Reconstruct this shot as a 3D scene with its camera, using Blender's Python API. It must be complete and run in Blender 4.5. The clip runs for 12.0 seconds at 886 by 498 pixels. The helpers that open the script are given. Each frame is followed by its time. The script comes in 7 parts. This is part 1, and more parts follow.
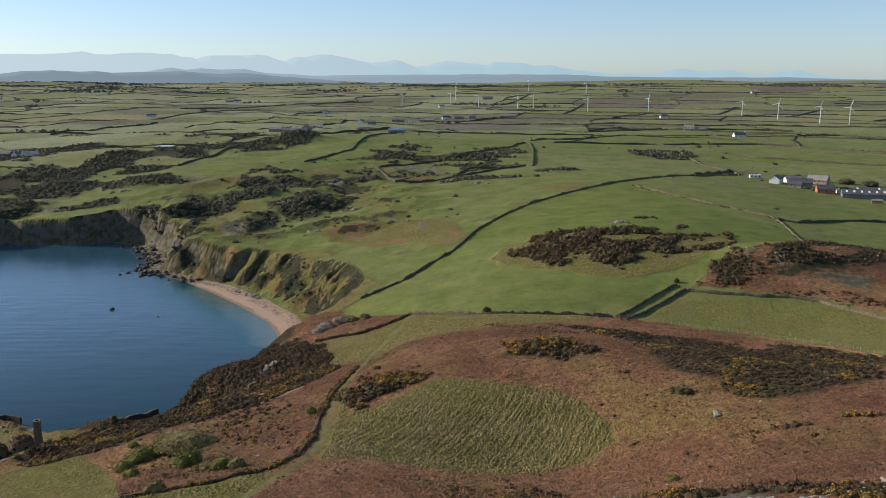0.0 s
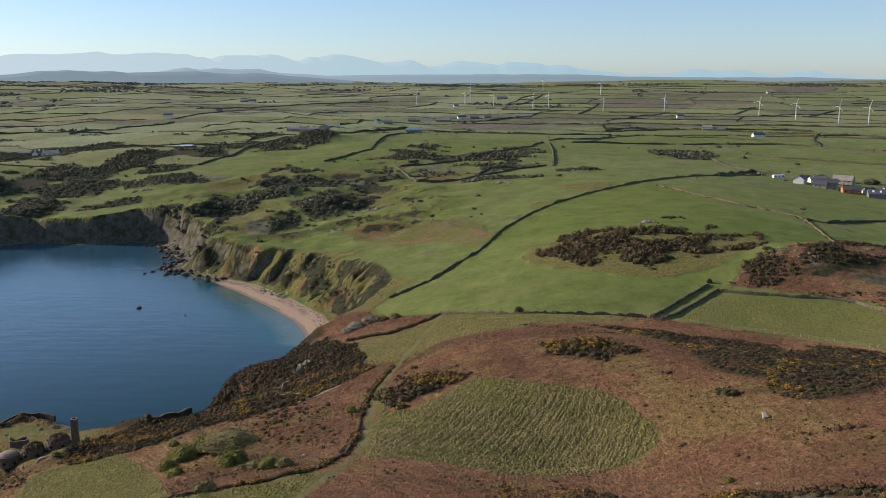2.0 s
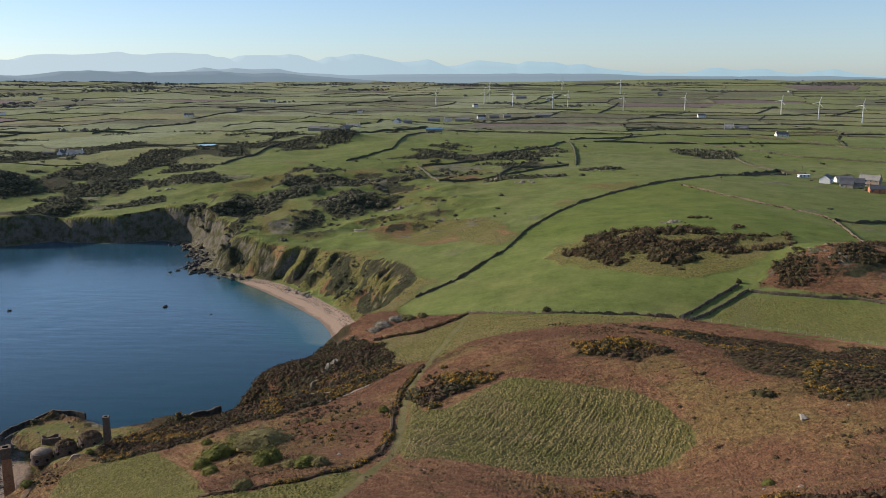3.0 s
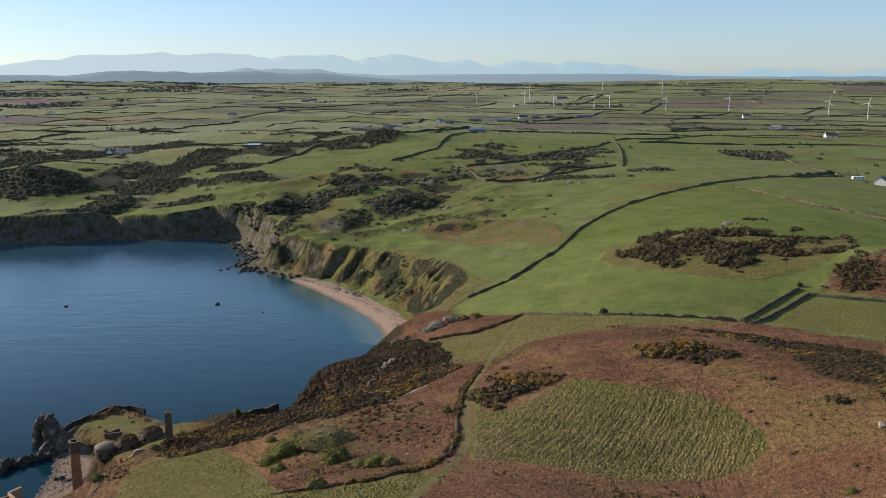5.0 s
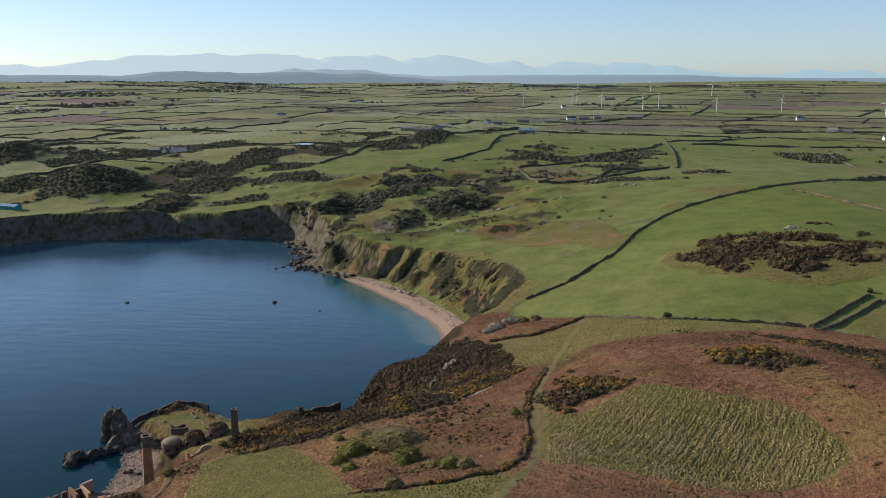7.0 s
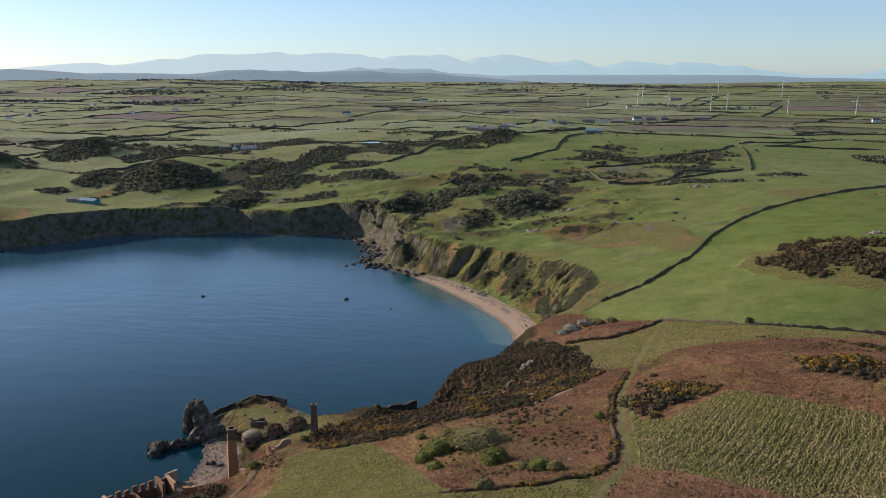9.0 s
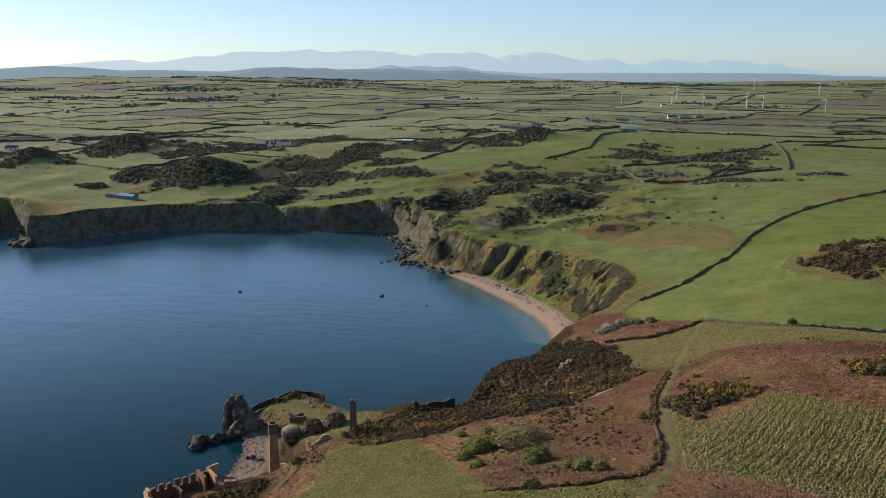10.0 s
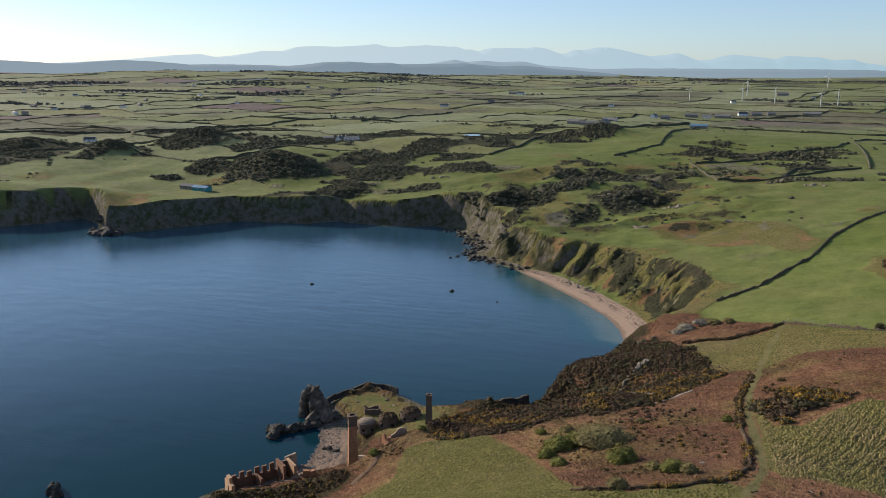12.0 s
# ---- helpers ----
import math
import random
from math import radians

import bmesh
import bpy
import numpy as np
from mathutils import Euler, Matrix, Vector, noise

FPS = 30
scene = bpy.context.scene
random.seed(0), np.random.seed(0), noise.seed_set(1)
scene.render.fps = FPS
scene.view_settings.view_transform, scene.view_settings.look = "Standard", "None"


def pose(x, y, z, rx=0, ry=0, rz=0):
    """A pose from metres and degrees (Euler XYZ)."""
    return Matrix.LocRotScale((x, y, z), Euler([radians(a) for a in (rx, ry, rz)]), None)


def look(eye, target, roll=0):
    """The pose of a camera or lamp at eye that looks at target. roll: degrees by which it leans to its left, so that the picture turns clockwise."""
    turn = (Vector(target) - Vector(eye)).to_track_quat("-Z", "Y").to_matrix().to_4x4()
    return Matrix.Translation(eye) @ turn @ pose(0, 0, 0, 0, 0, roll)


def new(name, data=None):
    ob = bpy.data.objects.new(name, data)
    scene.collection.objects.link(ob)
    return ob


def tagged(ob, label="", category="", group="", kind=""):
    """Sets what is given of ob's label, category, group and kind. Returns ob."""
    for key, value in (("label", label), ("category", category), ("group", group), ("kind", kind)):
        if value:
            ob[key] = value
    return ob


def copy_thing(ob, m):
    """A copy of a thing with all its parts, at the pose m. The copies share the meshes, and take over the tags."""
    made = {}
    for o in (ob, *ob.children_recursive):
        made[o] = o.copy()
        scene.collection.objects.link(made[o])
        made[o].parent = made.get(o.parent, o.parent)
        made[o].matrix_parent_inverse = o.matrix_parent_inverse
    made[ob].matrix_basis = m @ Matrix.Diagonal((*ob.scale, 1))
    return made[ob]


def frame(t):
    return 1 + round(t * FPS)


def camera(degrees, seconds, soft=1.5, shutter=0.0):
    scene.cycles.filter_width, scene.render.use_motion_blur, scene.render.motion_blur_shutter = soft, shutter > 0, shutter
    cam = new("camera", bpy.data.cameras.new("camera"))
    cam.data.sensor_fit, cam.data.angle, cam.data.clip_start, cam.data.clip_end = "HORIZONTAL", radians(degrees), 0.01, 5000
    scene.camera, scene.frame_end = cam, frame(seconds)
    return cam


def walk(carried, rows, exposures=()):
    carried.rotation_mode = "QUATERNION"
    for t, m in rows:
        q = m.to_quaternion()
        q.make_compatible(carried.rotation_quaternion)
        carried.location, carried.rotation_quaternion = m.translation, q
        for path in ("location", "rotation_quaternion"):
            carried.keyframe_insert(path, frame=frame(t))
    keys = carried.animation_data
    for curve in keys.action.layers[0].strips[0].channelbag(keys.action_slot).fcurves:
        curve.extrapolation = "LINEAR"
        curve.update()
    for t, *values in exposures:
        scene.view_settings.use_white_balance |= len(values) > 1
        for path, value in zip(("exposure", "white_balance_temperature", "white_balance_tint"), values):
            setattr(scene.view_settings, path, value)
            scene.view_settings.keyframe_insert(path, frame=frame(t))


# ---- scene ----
cam = camera(53.0, 12.0, soft=0.85)
PATH = [
    (0, (-0.251, -0.476, 110.385), (-0.349, 1.484, 110.0), -0.2),
    (0.5, (-1.933, -0.238, 110.297), (-2.031, 1.722, 109.911), -0.2),
    (1, (-3.682, -0.001, 110.159), (-3.784, 1.958, 109.773), -0.2),
    (1.5, (-5.463, 0.164, 109.985), (-5.572, 2.123, 109.599), -0.2),
    (2, (-7.394, 0.184, 110.004), (-7.518, 2.143, 109.619), -0.2),
    (2.5, (-9.191, 0.279, 109.97), (-9.334, 2.236, 109.584), -0.2),
    (3, (-10.993, 0.359, 109.956), (-11.156, 2.315, 109.57), -0.3),
    (5, (-17.766, 0.694, 109.709), (-18.011, 2.641, 109.324), -0.3),
    (5.5, (-19.418, 0.566, 109.733), (-19.685, 2.511, 109.349), -0.2),
    (6, (-21.078, 0.545, 109.707), (-21.366, 2.487, 109.323), -0.2),
    (6.5, (-22.784, 0.546, 109.638), (-23.093, 2.484, 109.254), -0.2),
    (7, (-24.352, 0.488, 109.63), (-24.692, 2.422, 109.247), -0.2),
    (9, (-30.739, -0.024, 109.493), (-31.208, 1.882, 109.109), 0.0),
    (9.5, (-32.219, -0.309, 109.448), (-32.719, 1.588, 109.062), 0.0),
    (10, (-33.677, -0.475, 109.359), (-34.211, 1.413, 108.97), 0.1),
    (10.5, (-35.021, -0.673, 109.327), (-35.588, 1.205, 108.936), 0.1),
    (11, (-36.335, -0.944, 109.258), (-36.933, 0.923, 108.864), 0.2),
    (11.5, (-37.694, -1.234, 109.261), (-38.324, 0.622, 108.864), 0.3),
    (12, (-38.911, -1.574, 109.309), (-39.573, 0.271, 108.909), 0.3),
]
walk(cam, [(t, look(eye, target, roll)) for t, eye, target, roll in PATH],
     exposures=[(0.0, 0.56, 6500, 13), (12.0, 0.54, 6500, 13)])

# ---- world, sun, exposure ----
SUN_FROM = (-0.965, 0.26)          # towards the sun, over the ground
SUN_HEIGHT = 22.0                 # degrees
world = bpy.data.worlds.new("sky")
scene.world = world
world.use_nodes = True
wn = world.node_tree.nodes
sky = wn.new("ShaderNodeTexSky")
sky.sky_type, sky.sun_disc = "NISHITA", False
sky.sun_elevation = radians(SUN_HEIGHT)
sky.sun_rotation = math.atan2(SUN_FROM[0], SUN_FROM[1])
sky.air_density, sky.dust_density, sky.ozone_density, sky.altitude = 0.8, 0.35, 3.0, 100
cool = wn.new("ShaderNodeMix")
cool.data_type, cool.blend_type = "RGBA", "MULTIPLY"
cool.inputs[0].default_value, cool.inputs[7].default_value = 1.0, (0.93, 0.995, 1.07, 1)
world.node_tree.links.new(sky.outputs[0], cool.inputs[6])
pale = wn.new("ShaderNodeMix")      # thin even haze over the whole sky
pale.data_type = "RGBA"
pale.inputs[0].default_value, pale.inputs[7].default_value = 0.2, (4.1, 5.3, 6.3, 1)
world.node_tree.links.new(cool.outputs[2], pale.inputs[6])
world.node_tree.links.new(pale.outputs[2], wn["Background"].inputs[0])
wn["Background"].inputs[1].default_value = 0.090
sun_data = bpy.data.lights.new("sun", "SUN")
sun_data.energy, sun_data.angle, sun_data.color = 4.3, radians(0.55), (1.0, 0.89, 0.73)
sun = new("sun", sun_data)
sun.matrix_world = look((0, 0, 0), (-SUN_FROM[0], -SUN_FROM[1], -math.tan(radians(SUN_HEIGHT))))

# ---- lie of the land ----
# Coast from the far west round the bay to the headland: x, y, width of the foreshore, width of the cliff.
COAST_FAR = [
    (-1500, 330, 4, 16), (-760, 400, 3, 14), (-600, 438, 3, 14), (-531, 461, 3, 13), (-514, 484, 3, 11), (-502, 512, 2, 9),
    (-482, 500, 1, 11), (-466, 488, 1, 12), (-459, 474, 1, 12), (-446, 467, 1, 13), (-431, 482, 2, 11), (-412, 512, 2, 10), (-392, 543, 2, 10), (-341, 551, 2, 11),
    (-322, 570, 2, 12), (-313, 566, 2, 12), (-276, 563, 2, 10), (-252, 576, 4, 11), (-236, 566, 7, 14), (-214, 536, 9, 16),
    (-200, 513, 9, 18), (-199, 489, 9, 17), (-177, 474, 5, 16),
]
COAST_BAY = [
    (-166, 465, 6, 13), (-142, 440, 11, 22), (-119, 412, 12, 26), (-100, 386, 12, 28), (-91, 367, 12, 24), (-87, 352, 10, 16),
    (-90, 334, 3, 12), (-92, 317, 2, 10), (-96, 300, 2, 8), (-102, 282, 2, 7), (-105, 267, 2, 7), (-114, 257, 2, 7),
    (-128, 253, 2, 8), (-138, 257, 2, 7), (-151, 264, 1, 5), (-162, 266, 1, 5), (-168, 256, 1, 5), (-168, 243, 2, 8),
]
COAST_WORKS = [
    (-163, 231, 8, 8), (-156, 218, 10, 9), (-153, 205, 9, 9), (-158, 196, 5, 9), (-166, 186, 5, 9), (-170, 177, 4, 12),
    (-168, 166, 3, 12), (-163, 150, 3, 12), (-160, 128, 3, 12), (-162, 90, 3, 18), (-170, 50, 3, 18), (-160, 0, 3, 18), (-150, -80, 3, 18), (-90, -190, 3, 18),
    (60, -260, 3, 18), (260, -330, 3, 18), (700, -420, 3, 18), (1500, -900, 3, 18), (5200, -1200, 3, 18),
]
COAST = COAST_FAR + COAST_BAY + COAST_WORKS
LAND = [(x, y) for x, y, b, w in COAST] + [(5600, 5600), (-5600, 5600), (-5600, 700)]

# Rounded swells of the land: x, y, height, radius.
SWELLS_NEAR = [
    (-69, 308, -10.7, 50), (-28, 309, 3.8, 49), (0, 303, 4.6, 49), (43, 284, -5.7, 47), (-92, 265, 1.3, 44), (-54, 236, -6.0, 38),
    (7, 228, 9.1, 37), (35, 199, 6.3, 33), (46, 176, 7.3, 30), (14, 199, -4.7, 32), (25, 168, -15.8, 28), (44, 115, 0.9, 28),
    (-91, 187, -1.4, 32), (-111, 160, -7.8, 29), (-108, 195, -6.0, 34), (20, 20, 9.9, 75), (-90, 60, 2.4, 75), (120, 60, 22.7, 75),
    (150, 180, 10.2, 40),
]
SWELLS_FAR = [
    (71, 324, 5.7, 54), (29, 383, -3.9, 62), (-16, 409, 4.3, 65), (-75, 430, 1.7, 69), (-63, 385, -6.2, 62), (-93, 502, 3.5, 81),
    (-136, 490, -14.4, 81), (-67, 645, -6.1, 103), (-183, 610, 7.4, 101), (-266, 669, 0.9, 114), (-322, 594, -16.6, 107), (37, 728, 5.6, 117),
    (111, 578, 14.0, 95), (-420, 797, 6.1, 143), (-473, 860, -5.6, 156), (-325, 884, -3.0, 150), (-234, 1052, 8.1, 170), (197, 612, -5.9, 104),
    (134, 430, 0.8, 73), (78, 394, 11.9, 65), (-358, 694, 2.0, 124), (200, 250, 14.4, 53), (300, 300, 10.8, 70), (400, 600, 3.8, 117),
    (300, 900, -2.9, 153), (-600, 700, -6.0, 145), (-550, 540, -5.5, 121), (-470, 520, -2.2, 110),
]
SLOPES = [
    (-108, 236, -7.9, 19), (-92, 240, 2.2, 19), (-76, 236, 1.8, 19), (-99, 262, -10.9, 19), (-84, 268, 2.5, 19), (-80, 285, 1.7, 19),
    (-88, 300, -11.0, 19), (-74, 300, 6.5, 19), (-110, 215, -4.5, 19), (-146, 152, -4.3, 19), (-133, 162, -1.9, 19), (-150, 135, -11.2, 19),
    (-125, 140, 0.5, 19), (-115, 170, 1.0, 19), (-108, 195, 1.1, 19), (-91, 187, 1.1, 19), (-54, 236, -3.1, 19), (-37, 243, 3.1, 19),
    (-100, 225, 1.7, 19), (-60, 260, -3.2, 19), (-75, 255, 1.4, 19), (-100, 140, -1.2, 19), (-82, 165, -0.9, 19), (-84, 318, -3.5, 19),
]
SWELLS = SWELLS_NEAR + SWELLS_FAR + SLOPES
HILLOCKS = [(108, 340, 6.0, 15), (134, 343, 5.5, 15), (160, 345, 4, 17), (45, 384, 2, 20), (-122, 169, -3, 11), (-116, 201, -2, 9), (-147, 153, -4.5, 15), (-134, 166, -2.5, 11), (-158, 140, -4, 15),
            (-95, 255, -6, 8), (-85, 252, -5, 8), (-76, 250, -3, 7), (-88, 281, 3, 9), (-112, 247, -2.5, 8), (-426, 660, 17, 25), (-585, 778, 18, 27), (-620, 684, 12, 17),
            (-708, 674, 11, 23), (-492, 508, 4, 13), (-452, 492, -6, 12), (-350, 570, 3, 14), (-320, 586, -4, 9), (-560, 500, 4, 25), (-485, 650, 4, 15), (-205, 945, 9, 24), (-268, 678, 4, 20), (-334, 612, 4, 13), (-331, 680, 4, 17), (-160, 612, 4, 11), (-120, 588, 3, 14),
            (-190, 566, -3, 12), (-215, 600, 4, 16), (-12, 640, 2.5, 14), (-80, 512, 2, 14), (53, 668, 2, 12)]


def vnoise(x, y, seed=0):
    """Smooth value noise, -1 to 1."""
    xi, yi = np.floor(x).astype(np.int64), np.floor(y).astype(np.int64)
    fx, fy = x - xi, y - yi
    fx, fy = fx * fx * (3 - 2 * fx), fy * fy * (3 - 2 * fy)

    def lattice(i, j):
        h = (i * 374761393 + j * 668265263 + seed * 974711) & 0x7FFFFFFF
        h = ((h ^ (h >> 13)) * 1274126177) & 0x7FFFFFFF
        return ((h ^ (h >> 16)) & 0xFFFF) / 32767.5 - 1
    a = lattice(xi, yi) * (1 - fx) + lattice(xi + 1, yi) * fx
    b = lattice(xi, yi + 1) * (1 - fx) + lattice(xi + 1, yi + 1) * fx
    return a * (1 - fy) + b * fy


def fbm(x, y, size, octaves=4, seed=0):
    total, amp, norm = 0.0, 1.0, 0.0
    for k in range(octaves):
        total = total + amp * vnoise(x / size + 17.3 * k, y / size - 9.1 * k, seed + k)
        norm, amp, size = norm + amp, amp * 0.5, size * 0.5
    return total / norm


def smooth(a, b, v):
    u = np.clip((v - a) / (b - a), 0, 1)
    return u * u * (3 - 2 * u)


def inside(x, y, polygon):
    result = np.zeros(x.shape, bool)
    for (x0, y0), (x1, y1) in zip(polygon, polygon[1:] + polygon[:1]):
        if y0 != y1:
            result ^= ((y0 > y) != (y1 > y)) & (x < (x1 - x0) * (y - y0) / (y1 - y0) + x0)
    return result


def line_distance(x, y, line):
    """Distance to a polyline, with the place along it as vertex number and share."""
    best, where = np.full(x.shape, 1e9), np.zeros(x.shape)
    for i, ((x0, y0), (x1, y1)) in enumerate(zip(line, line[1:])):
        dx, dy = x1 - x0, y1 - y0
        u = np.clip(((x - x0) * dx + (y - y0) * dy) / (dx * dx + dy * dy), 0, 1)
        d = np.hypot(x - x0 - u * dx, y - y0 - u * dy)
        near = d < best
        best, where = np.where(near, d, best), np.where(near, i + u, where)
    return best, where


def in_area(x, y, polygon):
    """Signed distance to the rim of a closed area: positive inside."""
    d, _ = line_distance(x, y, polygon + polygon[:1])
    return np.where(inside(x, y, polygon), d, -d)


def shore(x, y):
    """Signed distance inland from the waterline, width of the foreshore and of the cliff there."""
    d, where = line_distance(x, y, [(a, b) for a, b, _, _ in COAST])
    i = np.clip(where.astype(int), 0, len(COAST) - 2)
    u, table = where - i, np.array(COAST)
    width = table[i] * (1 - u)[:, None] + table[i + 1] * u[:, None]
    return np.where(inside(x, y, LAND), d, -d), width[:, 2], width[:, 3]


def upland(x, y):
    r = np.hypot(x + 20, y)
    h = np.interp(r, [0, 120, 300, 600, 900, 1300, 1800, 2500, 3200, 4000, 4900], [58, 40, 25, 30, 37, 33, 27, 36, 49, 65, 78])
    for cx, cy, dz, radius in SWELLS + HILLOCKS:
        h = h + dz * np.exp(-((x - cx) ** 2 + (y - cy) ** 2) / (2 * radius ** 2))
    far = smooth(700, 1600, r)
    h = h + far * 5 * fbm(x, y, 420, 3, 5) + smooth(1900, 3600, r) * 17 * fbm(x, y, 800, 3, 6)
    h = h + smooth(2700, 4900, r) * smooth(-200, -1800, x) * 18
    # knolly pasture: low swells and hummocks, gentler towards the east
    knolly = smooth(560, 760, r) * (0.45 + 0.55 * smooth(60, -140, x)) * (1 - 0.4 * smooth(1500, 2600, r))
    h = h + knolly * (5.0 * fbm(x, y, 120, 3, 301) + 2.6 * (0.4 - np.abs(vnoise(x / 52, y / 40, 302))) + 0.9 * fbm(x, y, 26, 2, 303) * smooth(1000, 750, r))
    # broken ground with hollows behind the head of the bay
    broken = np.clip(1.25 - np.hypot((x + 140) / 120, (y - 575) / 125), 0, 1)
    h = h + smooth(0, 0.5, broken) * (2.6 * (0.45 - np.abs(vnoise(x / 33, y / 27, 45))) * 2 + 1.8 * fbm(x, y, 15, 3, 46))
    return h


WORKS_FLOOR = [(-166, 250), (-158, 262), (-140, 256), (-128, 249), (-119, 243), (-119, 232), (-126, 217), (-129, 203), (-129, 190), (-134, 182), (-146, 174), (-158, 167), (-166, 180), (-156, 197), (-150, 210), (-156, 222)]


def ground_height(x, y):
    x, y = np.asarray(x, float), np.asarray(y, float)
    d, beach, cliff = shore(x, y)
    r = np.hypot(x + 20, y)
    far_side = smooth(-215, -245, x)
    cliff = cliff * (0.8 - 0.28 * far_side + 0.4 * smooth(-190, -165, x) * smooth(340, 360, y))
    ribs = fbm(x, y, 14, 3, 11) * (3.4 + 0.8 * far_side) + fbm(x, y, 42, 2, 12) * (2.5 + 2.0 * far_side)
    along = x * 0.61 - y * 0.80 + 20 * fbm(x, y, 38, 4, 43)     # gullies run down the slope above the beach
    fold, small = np.mod(along / 19, 1.0), np.mod(along / 7.3 + 0.37, 1.0)
    gully = (np.minimum(fold / 0.72, (1 - fold) / 0.28) - 0.5) * 9.0 * (0.7 + 0.6 * vnoise(x / 37, y / 37, 44)) + (np.minimum(small / 0.7, (1 - small) / 0.3) - 0.5) * 2.6 * (0.5 + 0.8 * vnoise(x / 17, y / 17, 42)) + 2.5 * fbm(x, y, 15, 3, 308)
    ribs = ribs + gully * smooth(330, 375, y) * (0.3 + 0.7 * smooth(490, 455, y)) * smooth(600, 570, y) * smooth(-60, -75, x) * smooth(-275, -235, x)
    face = smooth(0, 1, (d + ribs * smooth(0, 9, d - beach) * np.where(cliff > 8, 1.0, 0.55 * smooth(-330, -360, x) * (cliff > 4)) - beach) / cliff)
    top = upland(x, y)
    # level floor cut into the slope for the brickworks
    cut = smooth(-11, 0.5, in_area(x, y, WORKS_FLOOR))
    floor = 3.0 + 4.4 * smooth(-144, -124, x) - 1.7 * smooth(234, 256, y)
    top = top * (1 - cut) + floor * cut
    h = 0.11 * np.clip(d, 0, beach) + (top - 0.11 * np.minimum(beach, d)) * face
    h = np.where(d > 0, h, np.maximum(d * 0.12, -6.0))
    steep = face * (1 - face) * 4
    rough = 0.45 * fbm(x, y, 22, 3, 21) + 0.18 * fbm(x, y, 5, 3, 22)
    head_of_bay = smooth(-300, -250, x) * smooth(-120, -150, x) * smooth(430, 450, y)
    return h + np.where(d > 2, rough * np.clip((d - 2) / 15, 0, 1) * np.clip(400 / r, 0.4, 1.2), 0) + steep * (2.6 + 1.4 * far_side + 2.6 * head_of_bay) * fbm(x, y, 8, 4, 31) * (d > 0)

# ---- materials ----
class Nodes:
    """A small helper to lay out the nodes of one material."""

    def __init__(self, name, rough=0.9, metal=0.0):
        self.mat = bpy.data.materials.new(name)
        self.mat.use_nodes = True
        self.tree = self.mat.node_tree
        self.bsdf = self.tree.nodes["Principled BSDF"]
        self.bsdf.inputs["Roughness"].default_value = rough
        self.bsdf.inputs["Metallic"].default_value = metal
        self.bsdf.inputs["Specular IOR Level"].default_value = 0.25
        self.pos = self.add("ShaderNodeNewGeometry").outputs["Position"]

    def add(self, kind):
        return self.tree.nodes.new(kind)

    def link(self, a, b):
        self.tree.links.new(a, b)

    def put(self, socket, value):
        if isinstance(value, (int, float)):
            socket.default_value = value
        elif isinstance(value, tuple):
            socket.default_value = (*value, 1)[:4]
        else:
            self.link(value, socket)

    def noise(self, scale, detail=4, rough=0.6, stretch=None, coords=None):
        n = self.add("ShaderNodeTexNoise")
        n.inputs["Scale"].default_value, n.inputs["Detail"].default_value, n.inputs["Roughness"].default_value = scale, detail, rough
        source = coords or self.pos
        if stretch:
            m = self.add("ShaderNodeMapping")
            m.inputs["Scale"].default_value = stretch[:3]
            if len(stretch) > 3:
                m.inputs["Rotation"].default_value = (0, 0, stretch[3])
            self.link(source, m.inputs[0])
            source = m.outputs[0]
        self.link(source, n.inputs["Vector"])
        return n.outputs["Fac"]

    def math(self, op, a, b=0.0, clamp=False):
        n = self.add("ShaderNodeMath")
        n.operation, n.use_clamp = op, clamp
        self.put(n.inputs[0], a), self.put(n.inputs[1], b)
        return n.outputs[0]

    def span(self, v, a, b, lo=0.0, hi=1.0):
        n = self.add("ShaderNodeMapRange")
        n.inputs[1].default_value, n.inputs[2].default_value, n.inputs[3].default_value, n.inputs[4].default_value = a, b, lo, hi
        self.put(n.inputs[0], v)
        return n.outputs[0]

    def mix(self, f, a, b, blend="MIX"):
        n = self.add("ShaderNodeMix")
        n.data_type, n.blend_type = "RGBA", blend
        self.put(n.inputs[0], f), self.put(n.inputs[6], a), self.put(n.inputs[7], b)
        return n.outputs[2]

    def attr(self, name):
        n = self.add("ShaderNodeAttribute")
        n.attribute_name = name
        s = self.add("ShaderNodeSeparateColor")
        self.link(n.outputs["Color"], s.inputs[0])
        return s.outputs[0], s.outputs[1], s.outputs[2], n.outputs["Alpha"]

    def bump(self, height, strength, distance):
        n = self.add("ShaderNodeBump")
        n.inputs["Distance"].default_value = distance
        self.put(n.inputs["Strength"], strength)
        self.link(height, n.inputs["Height"])
        self.link(n.outputs[0], self.bsdf.inputs["Normal"])

    def colour(self, c):
        self.put(self.bsdf.inputs["Base Color"], c)
        return self.mat


